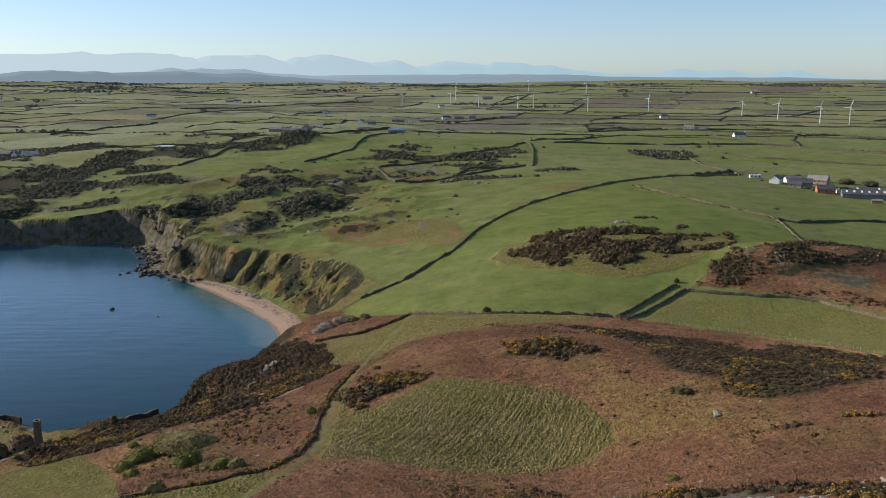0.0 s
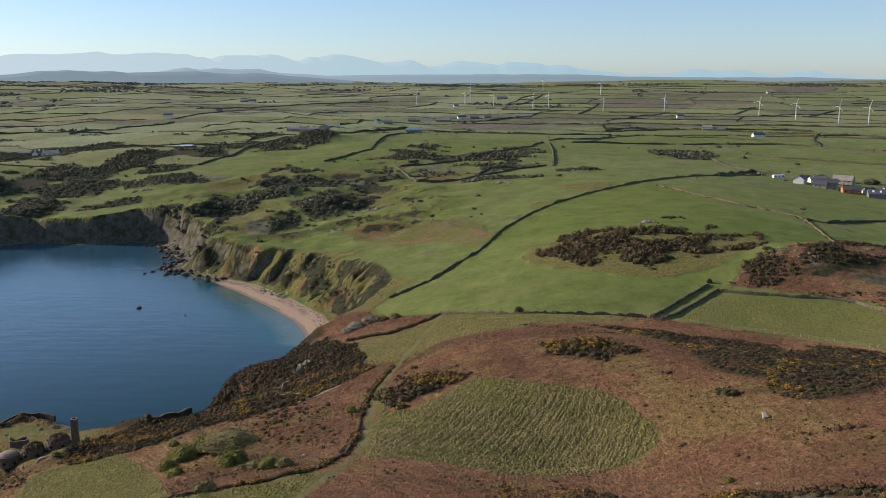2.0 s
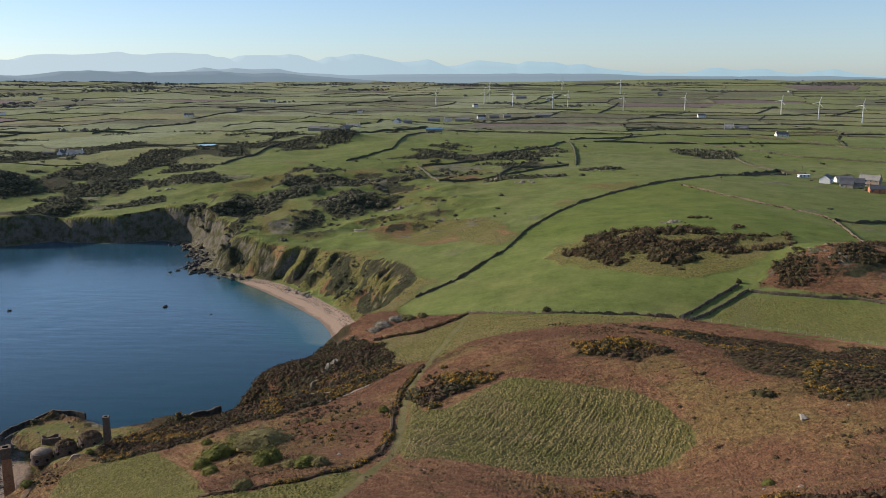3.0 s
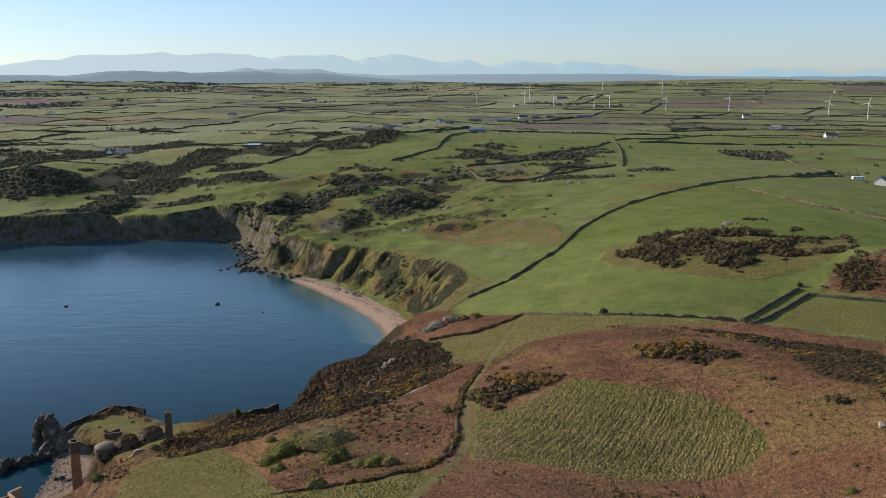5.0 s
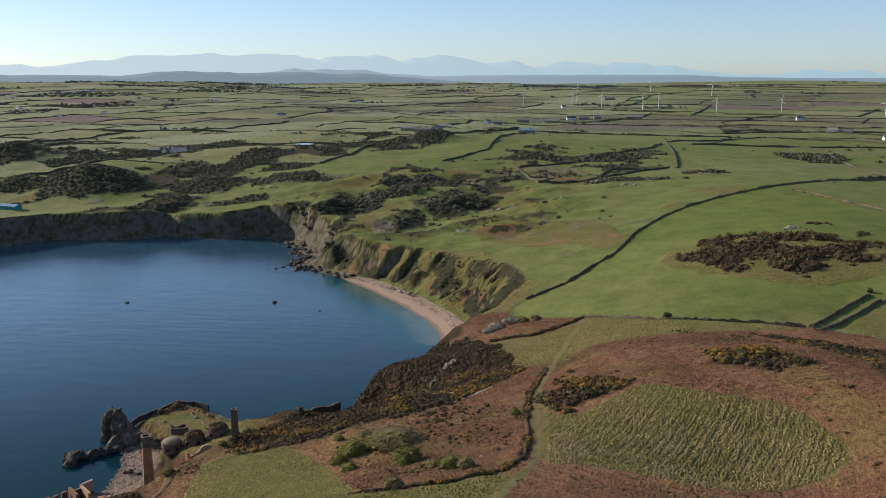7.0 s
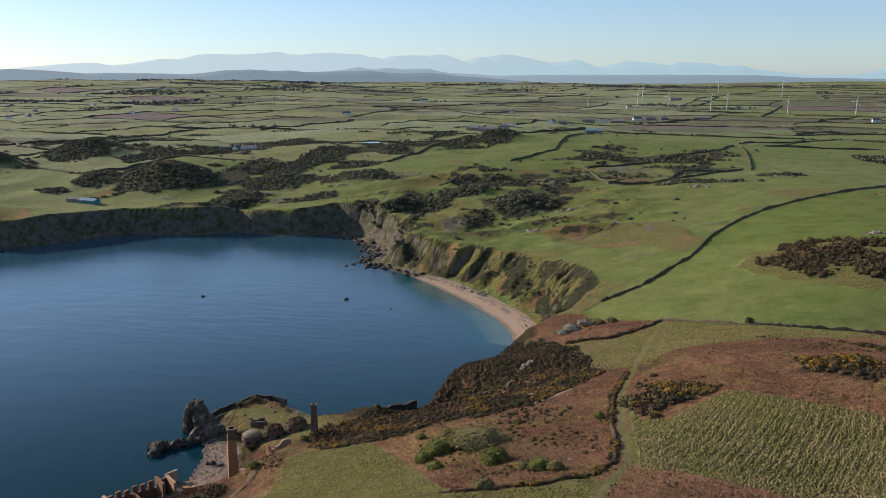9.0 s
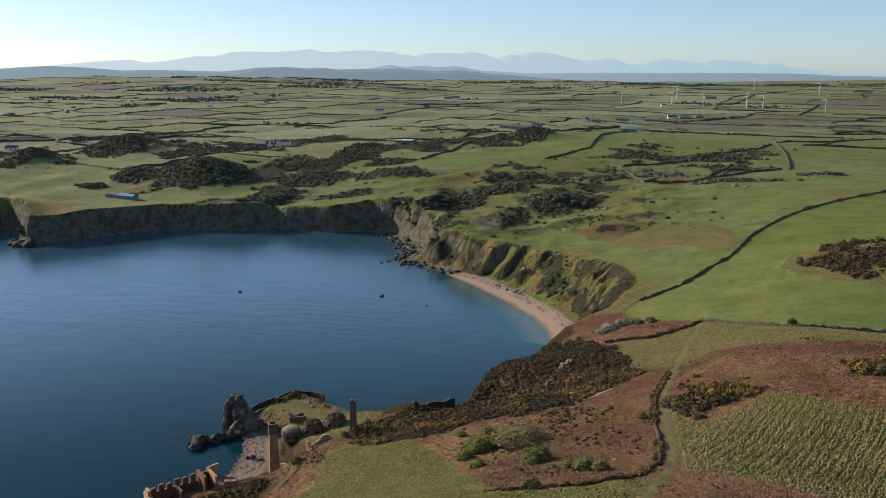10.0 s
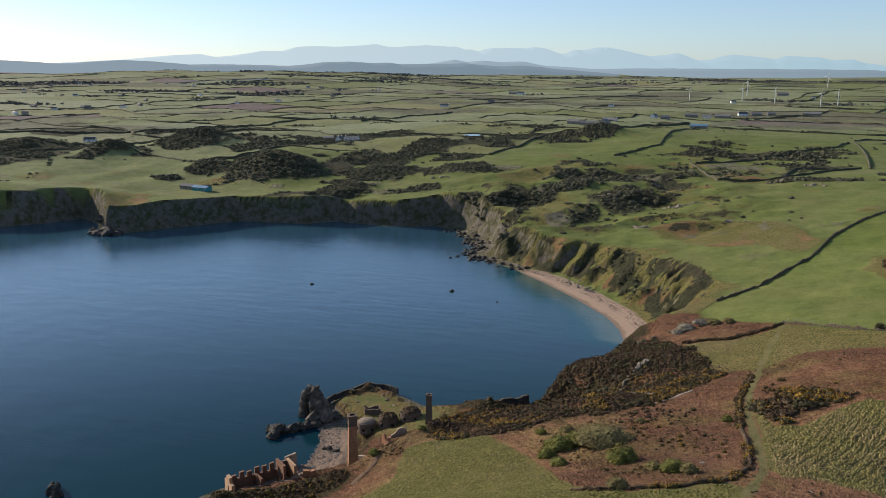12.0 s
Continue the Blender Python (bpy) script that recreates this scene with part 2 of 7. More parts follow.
def plain(name, a, b, scale=3.0, rough=0.85, bump=0.0, metal=0.0, island=0.0, stretch=None):
    """Two tones of one stuff, mixed by grain, with a little relief; island: share of change from piece to piece."""
    n = Nodes(name, rough, metal)
    f = n.span(n.noise(scale, 5, 0.65, stretch), 0.3, 0.7)
    c = n.mix(f, a, b)
    big = n.span(n.noise(scale * 0.13, 3), 0.3, 0.7, 0.8, 1.15)
    c = n.mix(1.0, c, n.mix(big, (0, 0, 0), (1, 1, 1)), "MULTIPLY")
    if island:
        g = n.add("ShaderNodeNewGeometry")
        v = n.span(g.outputs["Random Per Island"], 0, 1, 1 - island, 1 + island)
        c = n.mix(1.0, c, n.mix(v, (0, 0, 0), (1, 1, 1)), "MULTIPLY")
    if bump:
        n.bump(n.noise(scale * 2, 5, 0.7), 0.7, bump)
    return n.colour(c)


STRAW_HOLLOWS = [(41, 185, 15), (31, 200, 10), (60, 150, 9), (-125, 185, 12), (-121, 201, 10), (-112, 164, 8), (24, 215, 8), (-30, 246, 9), (-52, 205, 8), (-64, 178, 13), (-78, 193, 12), (-56, 158, 8), (-92, 206, 10)]


def bracken_colour(n):
    """Dead bracken: red-brown, with straw-coloured grass in hollows and darker drifts."""
    fine, drift, wide = n.noise(2.3, 5, 0.75), n.noise(0.3, 5, 0.65), n.noise(0.05, 5, 0.65)
    c = n.mix(n.span(fine, 0.3, 0.7), (0.095, 0.045, 0.026), (0.39, 0.205, 0.125))
    c = n.mix(n.span(drift, 0.40, 0.68, 0.0, 0.7), c, n.mix(n.span(fine, 0.3, 0.7), (0.16, 0.085, 0.045), (0.47, 0.275, 0.155)))
    straw = n.mix(n.span(fine, 0.3, 0.7), (0.145, 0.103, 0.042), (0.40, 0.28, 0.125))
    amount = n.span(wide, 0.52, 0.66, 0.0, 0.8)
    for x, y, radius in STRAW_HOLLOWS:
        v = n.add("ShaderNodeVectorMath")
        v.operation = "DISTANCE"
        m = n.add("ShaderNodeMapping")
        m.inputs["Scale"].default_value = (1, 1, 0)
        n.link(n.pos, m.inputs[0])
        n.link(m.outputs[0], v.inputs[0])
        v.inputs[1].default_value = (x, y, 0)
        reach = n.math("ADD", v.outputs["Value"], n.span(n.noise(0.09, 4, 0.65), 0.25, 0.75, -radius, radius))
        amount = n.math("MAXIMUM", amount, n.span(reach, radius * 0.4, radius * 1.3, 0.9, 0.0))
    c = n.mix(n.math("MULTIPLY", amount, n.span(drift, 0.3, 0.55, 0.55, 1.0)), c, straw)
    c = n.mix(n.span(n.noise(0.17, 6, 0.72, (1, 1, 1, 0.4)), 0.55, 0.68, 0.0, 0.75), c, n.mix(n.span(fine, 0.3, 0.7), (0.060, 0.052, 0.018), (0.185, 0.155, 0.065)))
    c = n.mix(1.0, c, n.mix(n.span(n.noise(0.75, 6, 0.75), 0.32, 0.68), (0.50, 0.50, 0.50), (1.24, 1.20, 1.10)), "MULTIPLY")
    c = n.mix(1.0, c, n.mix(n.span(n.noise(0.024, 5, 0.6, (1, 1, 1, 1.3)), 0.36, 0.64), (0.70, 0.67, 0.69), (1.18, 1.19, 1.17)), "MULTIPLY")
    return n.mix(n.span(n.noise(0.035, 5, 0.65, (1, 1, 1, 0.7)), 0.54, 0.66, 0.0, 0.6), c, n.mix(fine, (0.07, 0.038, 0.024), (0.24, 0.125, 0.075)))


def ground_material():
    n = Nodes("land", 0.95)
    n.bsdf.inputs["Specular IOR Level"].default_value = 0.1
    grass, rough, bracken, heath = n.attr("cover_a")
    sand, rock, tone, worn = n.attr("cover_b")
    fine, mid, wide = n.noise(1.6, 5, 0.7), n.noise(0.22, 5, 0.65), n.noise(0.035, 4, 0.6)
    blades = n.noise(1.5, 5, 0.75, (1.0, 0.45, 1.0, 0.6))
    plough, far_haze, rushy, ashore = n.attr("cover_c")
    pasture = n.mix(n.span(mid, 0.3, 0.7), (0.108, 0.136, 0.036), (0.168, 0.188, 0.060))
    pasture = n.mix(n.span(wide, 0.4, 0.7), pasture, (0.155, 0.158, 0.060))
    lush = n.mix(n.span(mid, 0.3, 0.7), (0.088, 0.122, 0.021), (0.122, 0.150, 0.034))
    lush = n.mix(n.span(wide, 0.45, 0.7, 0.0, 0.8), lush, (0.126, 0.140, 0.034))
    dry = n.mix(n.span(mid, 0.3, 0.7), (0.185, 0.172, 0.075), (0.235, 0.205, 0.10))
    pasture = n.mix(n.span(tone, 0.0, 0.25, 0.8, 0.0), pasture, dry)
    pasture = n.mix(n.span(tone, 0.5, 1.0), pasture, lush)
    # pale grey-green that puts haze into the colour of the far fields
    hazed_pasture = n.mix(n.span(mid, 0.3, 0.7), (0.180, 0.205, 0.115), (0.275, 0.290, 0.172))
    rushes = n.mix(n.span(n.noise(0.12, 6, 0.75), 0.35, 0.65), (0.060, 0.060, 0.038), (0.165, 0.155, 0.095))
    pasture = n.mix(far_haze, pasture, hazed_pasture)
    pasture = n.mix(rushy, pasture, rushes)
    pasture = n.mix(plough, pasture, n.mix(n.span(mid, 0.3, 0.7), (0.115, 0.088, 0.078), (0.175, 0.135, 0.115)))
    pasture = n.mix(1.0, pasture, n.mix(n.span(n.noise(0.07, 6, 0.7), 0.3, 0.7), (0.74, 0.76, 0.76), (1.2, 1.18, 1.2)), "MULTIPLY")
    pasture = n.mix(1.0, pasture, n.mix(n.span(n.noise(0.75, 6, 0.8), 0.3, 0.7), (0.80, 0.80, 0.78), (1.18, 1.15, 1.2)), "MULTIPLY")
    tuss = n.mix(n.span(blades, 0.36, 0.62), (0.060, 0.058, 0.016), (0.235, 0.200, 0.066))
    tuss = n.mix(n.span(mid, 0.45, 0.65, 0.0, 0.55), tuss, n.mix(n.span(fine, 0.35, 0.65), (0.050, 0.066, 0.014), (0.130, 0.140, 0.036)))
    tuss = n.mix(n.span(n.noise(0.05, 5, 0.7), 0.5, 0.64, 0.0, 0.6), tuss, n.mix(n.span(fine, 0.3, 0.7), (0.10, 0.080, 0.034), (0.27, 0.215, 0.105)))
    fern = bracken_colour(n)
    moor = n.mix(n.span(fine, 0.3, 0.72), (0.030, 0.026, 0.012), (0.115, 0.084, 0.042))
    moor = n.mix(n.span(n.noise(0.45, 6, 0.75), 0.46, 0.72), moor, (0.120, 0.078, 0.040))
    moor = n.mix(n.span(mid, 0.50, 0.66, 0.0, 0.8), moor, (0.072, 0.066, 0.027))
    gorsy = n.mix(n.span(n.noise(0.35, 6, 0.75), 0.35, 0.68), (0.022, 0.025, 0.013), (0.088, 0.086, 0.044))
    gorsy = n.mix(n.span(wide, 0.52, 0.66, 0.0, 0.5), gorsy, (0.085, 0.062, 0.040))
    moor = n.mix(grass, moor, gorsy)
    stone = n.mix(n.span(fine, 0.3, 0.7), (0.095, 0.082, 0.068), (0.29, 0.25, 0.20))
    stone = n.mix(n.span(mid, 0.42, 0.62, 0.0, 0.9), stone, (0.075, 0.078, 0.026))
    strand = n.mix(n.span(fine, 0.3, 0.7), (0.27, 0.185, 0.130), (0.42, 0.305, 0.228))
    up_beach = n.math("ADD", ashore, n.span(n.noise(0.09, 5, 0.65), 0.25, 0.75, -0.16, 0.16))
    comb = n.math("SINE", n.math("MULTIPLY", up_beach, 34.0))
    strand = n.mix(n.math("MULTIPLY", n.span(comb, 0.1, 0.8), n.span(up_beach, 0.45, 0.6, 0.0, 0.6)), strand, n.mix(fine, (0.15, 0.115, 0.095), (0.30, 0.24, 0.20)))
    strand = n.mix(n.span(up_beach, 0.10, 0.22, 0.75, 0.0), strand, n.mix(fine, (0.12, 0.085, 0.062), (0.24, 0.17, 0.125)))
    path = n.mix(n.span(mid, 0.3, 0.7), (0.13, 0.125, 0.045), (0.20, 0.17, 0.08))
    edge = n.span(n.noise(0.55, 5, 0.7), 0, 1, -0.32, 0.32)

    def over(base, top, mask):
        m = n.math("ADD", mask, n.math("MULTIPLY", edge, n.math("MULTIPLY", mask, n.math("SUBTRACT", 1.0, mask))))
        m = n.math("ADD", m, n.math("MULTIPLY", edge, n.span(mask, 0.02, 0.3)))
        return n.mix(n.span(m, 0.3, 0.7), base, top)
    c = over(pasture, tuss, rough)
    c = over(c, fern, bracken)
    c = over(c, moor, heath)
    c = over(c, stone, rock)
    c = over(c, path, worn)
    c = over(c, strand, sand)
    lump = n.math("ADD", n.math("MULTIPLY", fine, n.math("ADD", n.math("MULTIPLY", bracken, 0.9), n.math("ADD", n.math("MULTIPLY", heath, 1.2), 0.22))),
                  n.math("ADD", n.math("MULTIPLY", blades, n.math("MULTIPLY", rough, 1.1)), n.math("MULTIPLY", n.noise(0.6, 6, 0.75), n.math("MULTIPLY", rock, 2.2))))
    n.bump(lump, 1.0, 1.1)
    return n.colour(c)


def sea_material():
    n = Nodes("sea_water", 0.08)
    n.bsdf.inputs["IOR"].default_value = 1.33
    n.bsdf.inputs["Specular IOR Level"].default_value = 0.26
    shallow, far, _, _ = n.attr("depth_and_sheen")
    c = n.mix(n.span(n.noise(0.012, 3), 0.35, 0.65), (0.003, 0.025, 0.036), (0.004, 0.031, 0.043))
    # far water brighter and bluer: haze and sky sheen put into the colour
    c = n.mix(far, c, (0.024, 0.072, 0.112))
    c = n.mix(n.span(shallow, 0.0, 0.75), c, (0.006, 0.060, 0.072))
    c = n.mix(n.span(shallow, 0.72, 1.0), c, (0.09, 0.13, 0.11))
    n.put(n.bsdf.inputs["Roughness"], n.span(far, 0, 1, 0.10, 0.12))
    # specular raised with distance to brighten the far water
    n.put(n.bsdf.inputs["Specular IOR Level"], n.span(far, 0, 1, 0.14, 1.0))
    swell = n.noise(0.13, 5, 0.62, (0.32, 1.8, 1.0, 0.30))
    ripple = n.noise(1.1, 3, 0.6, (0.7, 1.5, 1.0, 0.2))
    n.bump(n.math("ADD", n.math("MULTIPLY", swell, n.span(n.noise(0.006, 3, 0.6, (0.5, 1.8, 1.0, 0.35)), 0.35, 0.65, 0.3, 1.5)), n.math("MULTIPLY", ripple, 0.25)), n.span(far, 0, 1, 0.09, 0.26), 0.6)
    return n.colour(c)


LAND_MAT = ground_material()
SEA_MAT = sea_material()

STONE_WALL = plain("dry_stone", (0.062, 0.047, 0.031), (0.195, 0.150, 0.105), 1.4, 0.95, 0.25)
HEDGE = plain("hedge_leaf", (0.045, 0.046, 0.028), (0.115, 0.104, 0.064), 0.7, 0.95, 0.4)
FAR_WOOD = plain("bare_woodland", (0.060, 0.062, 0.058), (0.150, 0.145, 0.130), 0.3, 0.95, 0.0, island=0.4)
GORSE = plain("gorse_leaf", (0.020, 0.020, 0.008), (0.088, 0.070, 0.027), 1.1, 0.9, 0.0, island=0.45)
HEATHER = plain("heather_stem", (0.034, 0.023, 0.012), (0.128, 0.080, 0.042), 1.1, 0.95, 0.0, island=0.45)
FLOWER = plain("gorse_flower", (0.30, 0.158, 0.012), (0.52, 0.280, 0.024), 2.0, 0.8, 0.0, island=0.3)
# lighter tops over darker cores: sunlit tops and some haze put into the colour
SCRUB_LIT_TOP = plain("scrub_lit_top", (0.092, 0.092, 0.050), (0.215, 0.198, 0.115), 0.6, 0.95, 0.0, island=0.45)
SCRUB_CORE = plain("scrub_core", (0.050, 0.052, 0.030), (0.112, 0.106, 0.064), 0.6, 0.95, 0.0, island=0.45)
# engine house brick twice: darkened for shaded walls, paled for sunlit end walls
BRICK_SHADED = plain("brick_shaded", (0.130, 0.066, 0.042), (0.265, 0.140, 0.085), 2.0, 0.92, 0.06)
BRICK_LIT = plain("brick_lit", (0.36, 0.21, 0.12), (0.52, 0.34, 0.21), 1.8, 0.9, 0.05)


def bracken_material():
    """Dead bracken: red-brown to straw from clump to clump and over wide drifts."""
    n = Nodes("dead_bracken", 0.95)
    c = bracken_colour(n)
    g = n.add("ShaderNodeNewGeometry")
    v = n.span(g.outputs["Random Per Island"], 0, 1, 0.6, 1.45)
    return n.colour(n.mix(1.0, c, n.mix(v, (0, 0, 0), (1, 1, 1)), "MULTIPLY"))


FERN = bracken_material()
MEADOW_TUFT = plain("meadow_tussock", (0.084, 0.084, 0.016), (0.215, 0.192, 0.050), 0.25, 0.9, 0.0, island=0.22)


def tussock_material():
    """Rough grass: straw on the drier stretches, green where it is wet, from tuft to tuft."""
    n = Nodes("tussock_grass", 0.9)
    f = n.span(n.noise(0.5, 5, 0.7), 0.3, 0.7)
    c = n.mix(n.span(n.noise(0.06, 6, 0.72), 0.36, 0.58), n.mix(f, (0.110, 0.108, 0.024), (0.240, 0.212, 0.058)), n.mix(f, (0.165, 0.128, 0.048), (0.360, 0.270, 0.115)))
    g = n.add("ShaderNodeNewGeometry")
    v = n.span(g.outputs["Random Per Island"], 0, 1, 0.78, 1.2)
    return n.colour(n.mix(1.0, c, n.mix(v, (0, 0, 0), (1, 1, 1)), "MULTIPLY"))


TUFT = tussock_material()
SALLOW = plain("sallow_leaf", (0.110, 0.092, 0.034), (0.235, 0.192, 0.074), 0.8, 0.9, 0.0, island=0.4)
RUSTY = plain("rusty_gorse", (0.060, 0.042, 0.020), (0.185, 0.118, 0.055), 0.6, 0.95, 0.0, island=0.45)
FRESH = plain("fresh_leaf", (0.088, 0.095, 0.018), (0.205, 0.198, 0.044), 0.8, 0.9, 0.0, island=0.4)
BLOSSOM = plain("blackthorn_blossom", (0.11, 0.092, 0.060), (0.42, 0.37, 0.28), 0.9, 0.9, 0.0, island=0.5)
BARK = plain("bark", (0.05, 0.038, 0.026), (0.11, 0.085, 0.06), 4.0, 0.95, 0.02)
DARK_ROCK = plain("dark_rock", (0.020, 0.018, 0.016), (0.095, 0.084, 0.070), 0.7, 0.9, 0.35)
PALE_ROCK = plain("pale_rock", (0.13, 0.105, 0.075), (0.31, 0.26, 0.195), 1.5, 0.9, 0.12)
QUARTZ = plain("white_rubble", (0.22, 0.195, 0.16), (0.44, 0.40, 0.34), 2.0, 0.9, 0.08)
PEBBLE = plain("pebbles", (0.085, 0.070, 0.058), (0.30, 0.245, 0.205), 1.0, 0.9, 0.0, island=0.5)
WRACK = plain("sea_wrack", (0.05, 0.035, 0.025), (0.13, 0.09, 0.065), 2.0, 0.95, 0.0, island=0.3)
BRICK = plain("old_brick", (0.23, 0.11, 0.058), (0.40, 0.21, 0.115), 2.2, 0.9, 0.05)
BRICK_DARK = plain("weathered_brick", (0.085, 0.060, 0.045), (0.19, 0.135, 0.10), 1.6, 0.92, 0.08)
MORTAR = plain("rendered_wall", (0.25, 0.19, 0.14), (0.40, 0.32, 0.245), 1.6, 0.92, 0.05)
SOOT_AND_SHADE = plain("soot_and_shade", (0.010, 0.009, 0.008), (0.03, 0.026, 0.022), 1.5, 0.98)
WHITEWASH = plain("whitewash", (0.62, 0.61, 0.57), (0.80, 0.79, 0.76), 0.9, 0.85)
GREY_STONE = plain("house_stone", (0.17, 0.155, 0.135), (0.30, 0.275, 0.24), 1.2, 0.9, 0.04)
RED_BRICK = plain("farm_brick", (0.34, 0.13, 0.065), (0.46, 0.20, 0.11), 1.4, 0.9, 0.03)
SLATE = plain("slate", (0.050, 0.050, 0.056), (0.11, 0.11, 0.12), 1.1, 0.6, 0.03, stretch=(1, 1, 3))
OLD_SLATE = plain("lichened_slate", (0.19, 0.175, 0.155), (0.30, 0.285, 0.26), 1.1, 0.75, 0.03)
SHEET = plain("fibre_sheet", (0.13, 0.125, 0.12), (0.22, 0.215, 0.205), 0.8, 0.7, 0.03, stretch=(3, 0.4, 1))
BLUE_SHEET = plain("blue_sheet", (0.10, 0.20, 0.30), (0.16, 0.28, 0.38), 0.8, 0.5)
TEAL = plain("teal_paint", (0.03, 0.20, 0.22), (0.05, 0.28, 0.29), 0.8, 0.6)
STEEL_WHITE = plain("white_steel", (0.68, 0.69, 0.70), (0.80, 0.80, 0.80), 0.5, 0.4)
GLASS = Nodes("window_glass", 0.08).colour((0.02, 0.025, 0.03))
TIMBER = plain("grey_timber", (0.10, 0.085, 0.065), (0.19, 0.165, 0.135), 3.0, 0.9, 0.02)
ASH_PATH = plain("bare_stone_path", (0.27, 0.24, 0.20), (0.46, 0.42, 0.36), 1.0, 0.9, 0.05)

# ---- helpers for meshes ----
def mesh_of(name, verts, faces, mats=(), index=None, flat=True):
    me = bpy.data.meshes.new(name)
    me.from_pydata([tuple(v) for v in verts], [], [tuple(f) for f in faces])
    for m in mats:
        me.materials.append(m)
    if index is not None:
        me.polygons.foreach_set("material_index", np.asarray(index, np.int32))
    if not flat:
        me.polygons.foreach_set("use_smooth", np.ones(len(me.polygons), bool))
    me.update()
    return me


def grid_mesh(name, verts, rows, cols, closed, mat):
    """A sheet of rows x cols points; closed joins the last column to the first."""
    me = bpy.data.meshes.new(name)
    i = np.arange(rows - 1)[:, None] * cols
    j = np.arange(cols if closed else cols - 1)[None, :]
    k = (j + 1) % cols
    quads = np.stack([i + j, i + k, i + cols + k, i + cols + j], -1).reshape(-1, 4)
    me.vertices.add(len(verts))
    me.vertices.foreach_set("co", np.asarray(verts, np.float32).ravel())
    me.loops.add(quads.size)
    me.loops.foreach_set("vertex_index", quads.astype(np.int32).ravel())
    me.polygons.add(len(quads))
    me.polygons.foreach_set("loop_start", np.arange(0, quads.size, 4, dtype=np.int32))
    me.polygons.foreach_set("use_smooth", np.ones(len(quads), bool))
    me.materials.append(mat)
    me.update(calc_edges=True)
    return me


def colour_layer(me, name, rgba):
    layer = me.attributes.new(name, "FLOAT_COLOR", "POINT")
    layer.data.foreach_set("color", np.asarray(rgba, np.float32).ravel())


def ground_z(x, y):
    return float(ground_height(np.array([x], float), np.array([y], float))[0])


# ---- fields, tracks and cover ----
FIELD_MAIN = [(-58, 341), (-52, 353), (-36, 371), (-16, 409), (-4, 452), (12, 490), (29, 521), (51, 546), (75, 570), (95, 583), (106, 527), (116, 470),
              (131, 443), (137, 413), (128, 362), (96, 342), (78, 329), (69.6, 319), (43.3, 290.7), (0, 298.4), (-28.5, 316), (-48, 326)]
FIELD_ROUGH = [(-58.2, 293.8), (-43.9, 298.3), (-34.7, 305.2), (-28.2, 312.4), (0, 295), (41.8, 286.7), (6.8, 270.9), (-23.2, 266), (-33.7, 250), (-44.8, 255.7), (-55, 272)]
FIELD_TUSSOCK = [(-36.4, 211), (-34.6, 184), (-33.6, 163), (-31.4, 157), (-25, 159.5), (-18.3, 158.7), (-8, 158), (0, 160.6), (10, 164.3), (20, 170.5), (26.4, 177.5), (27, 184.5), (23.6, 193.3), (16.2, 200.8), (4.8, 205.4), (-5, 209.5), (-12, 213), (-19.3, 205), (-26.9, 194.5), (-32.7, 195)]
FIELD_NEAR = [(-115, 183), (-112.7, 189), (-107.5, 197), (-98.7, 197.5), (-88.7, 184.8), (-77.2, 167), (-67.5, 147.7), (-61.7, 135.3), (-66, 118), (-120, 125), (-119, 150), (-114.4, 158), (-111.7, 168)]
VERGE = [(-66, 144.5), (-56, 139.5), (-47, 142.5), (-41, 149), (-37.5, 146), (-39.5, 132), (-42, 112), (-68, 112), (-63.5, 133)]
FIELD_EAST = [(50.3, 287.6), (69, 310.7), (86.4, 305.8), (104, 300), (115, 294), (125, 275), (128, 250), (108.5, 237), (92.4, 264), (70.4, 278.6)]
GORSE_BASE = [(8, 388), (18, 411), (44, 402), (60, 399), (73, 396), (76, 376), (104, 388), (106, 368), (80, 336), (59.6, 327), (37, 333), (17, 351), (6, 366)]
GORSE_HILL = [(10, 394), (21, 409), (44, 402), (58, 389), (73, 396), (80, 385), (104, 388), (104, 370), (84, 350), (73, 352), (57, 333), (50, 337), (40, 353), (26, 347), (12, 372)]
BEACH_BANK = [(-81, 378), (-94, 402), (-88, 413), (-77, 415), (-65, 409), (-51, 378), (-46, 372), (-56, 346), (-62, 333)]
MOOR = [(-197, 683), (-187, 744), (-133, 689), (-91, 685), (-69, 641), (-96, 579), (-111, 551), (-129, 551), (-144, 584), (-168, 593), (-186, 621)]
HEAD_SCRUB = [(-222, 573), (-212, 590), (-200, 620), (-181, 609), (-176, 581), (-173, 534), (-177, 499), (-190, 500), (-205, 544)]
GULLY_HEATH = [(-141, 511), (-146, 555), (-140, 566), (-125, 539), (-120, 501), (-129, 494)]
DRY_BENCH = [(-103, 502), (-85, 499), (-53, 512), (-30, 500), (-12, 439), (-18, 419), (-34, 438), (-58, 447), (-92, 479)]
OUTCROP = [(73.5, 317), (82, 332), (93, 342), (119, 352), (171, 383), (210, 350), (170, 280), (127, 281), (114, 299.5), (105.5, 304.5), (87.5, 309.5)]
OUTCROP_TOP = [(75, 320), (82, 332), (93, 342), (119, 352), (171, 383), (210, 350), (180, 328), (130, 325), (105, 327), (90, 318)]
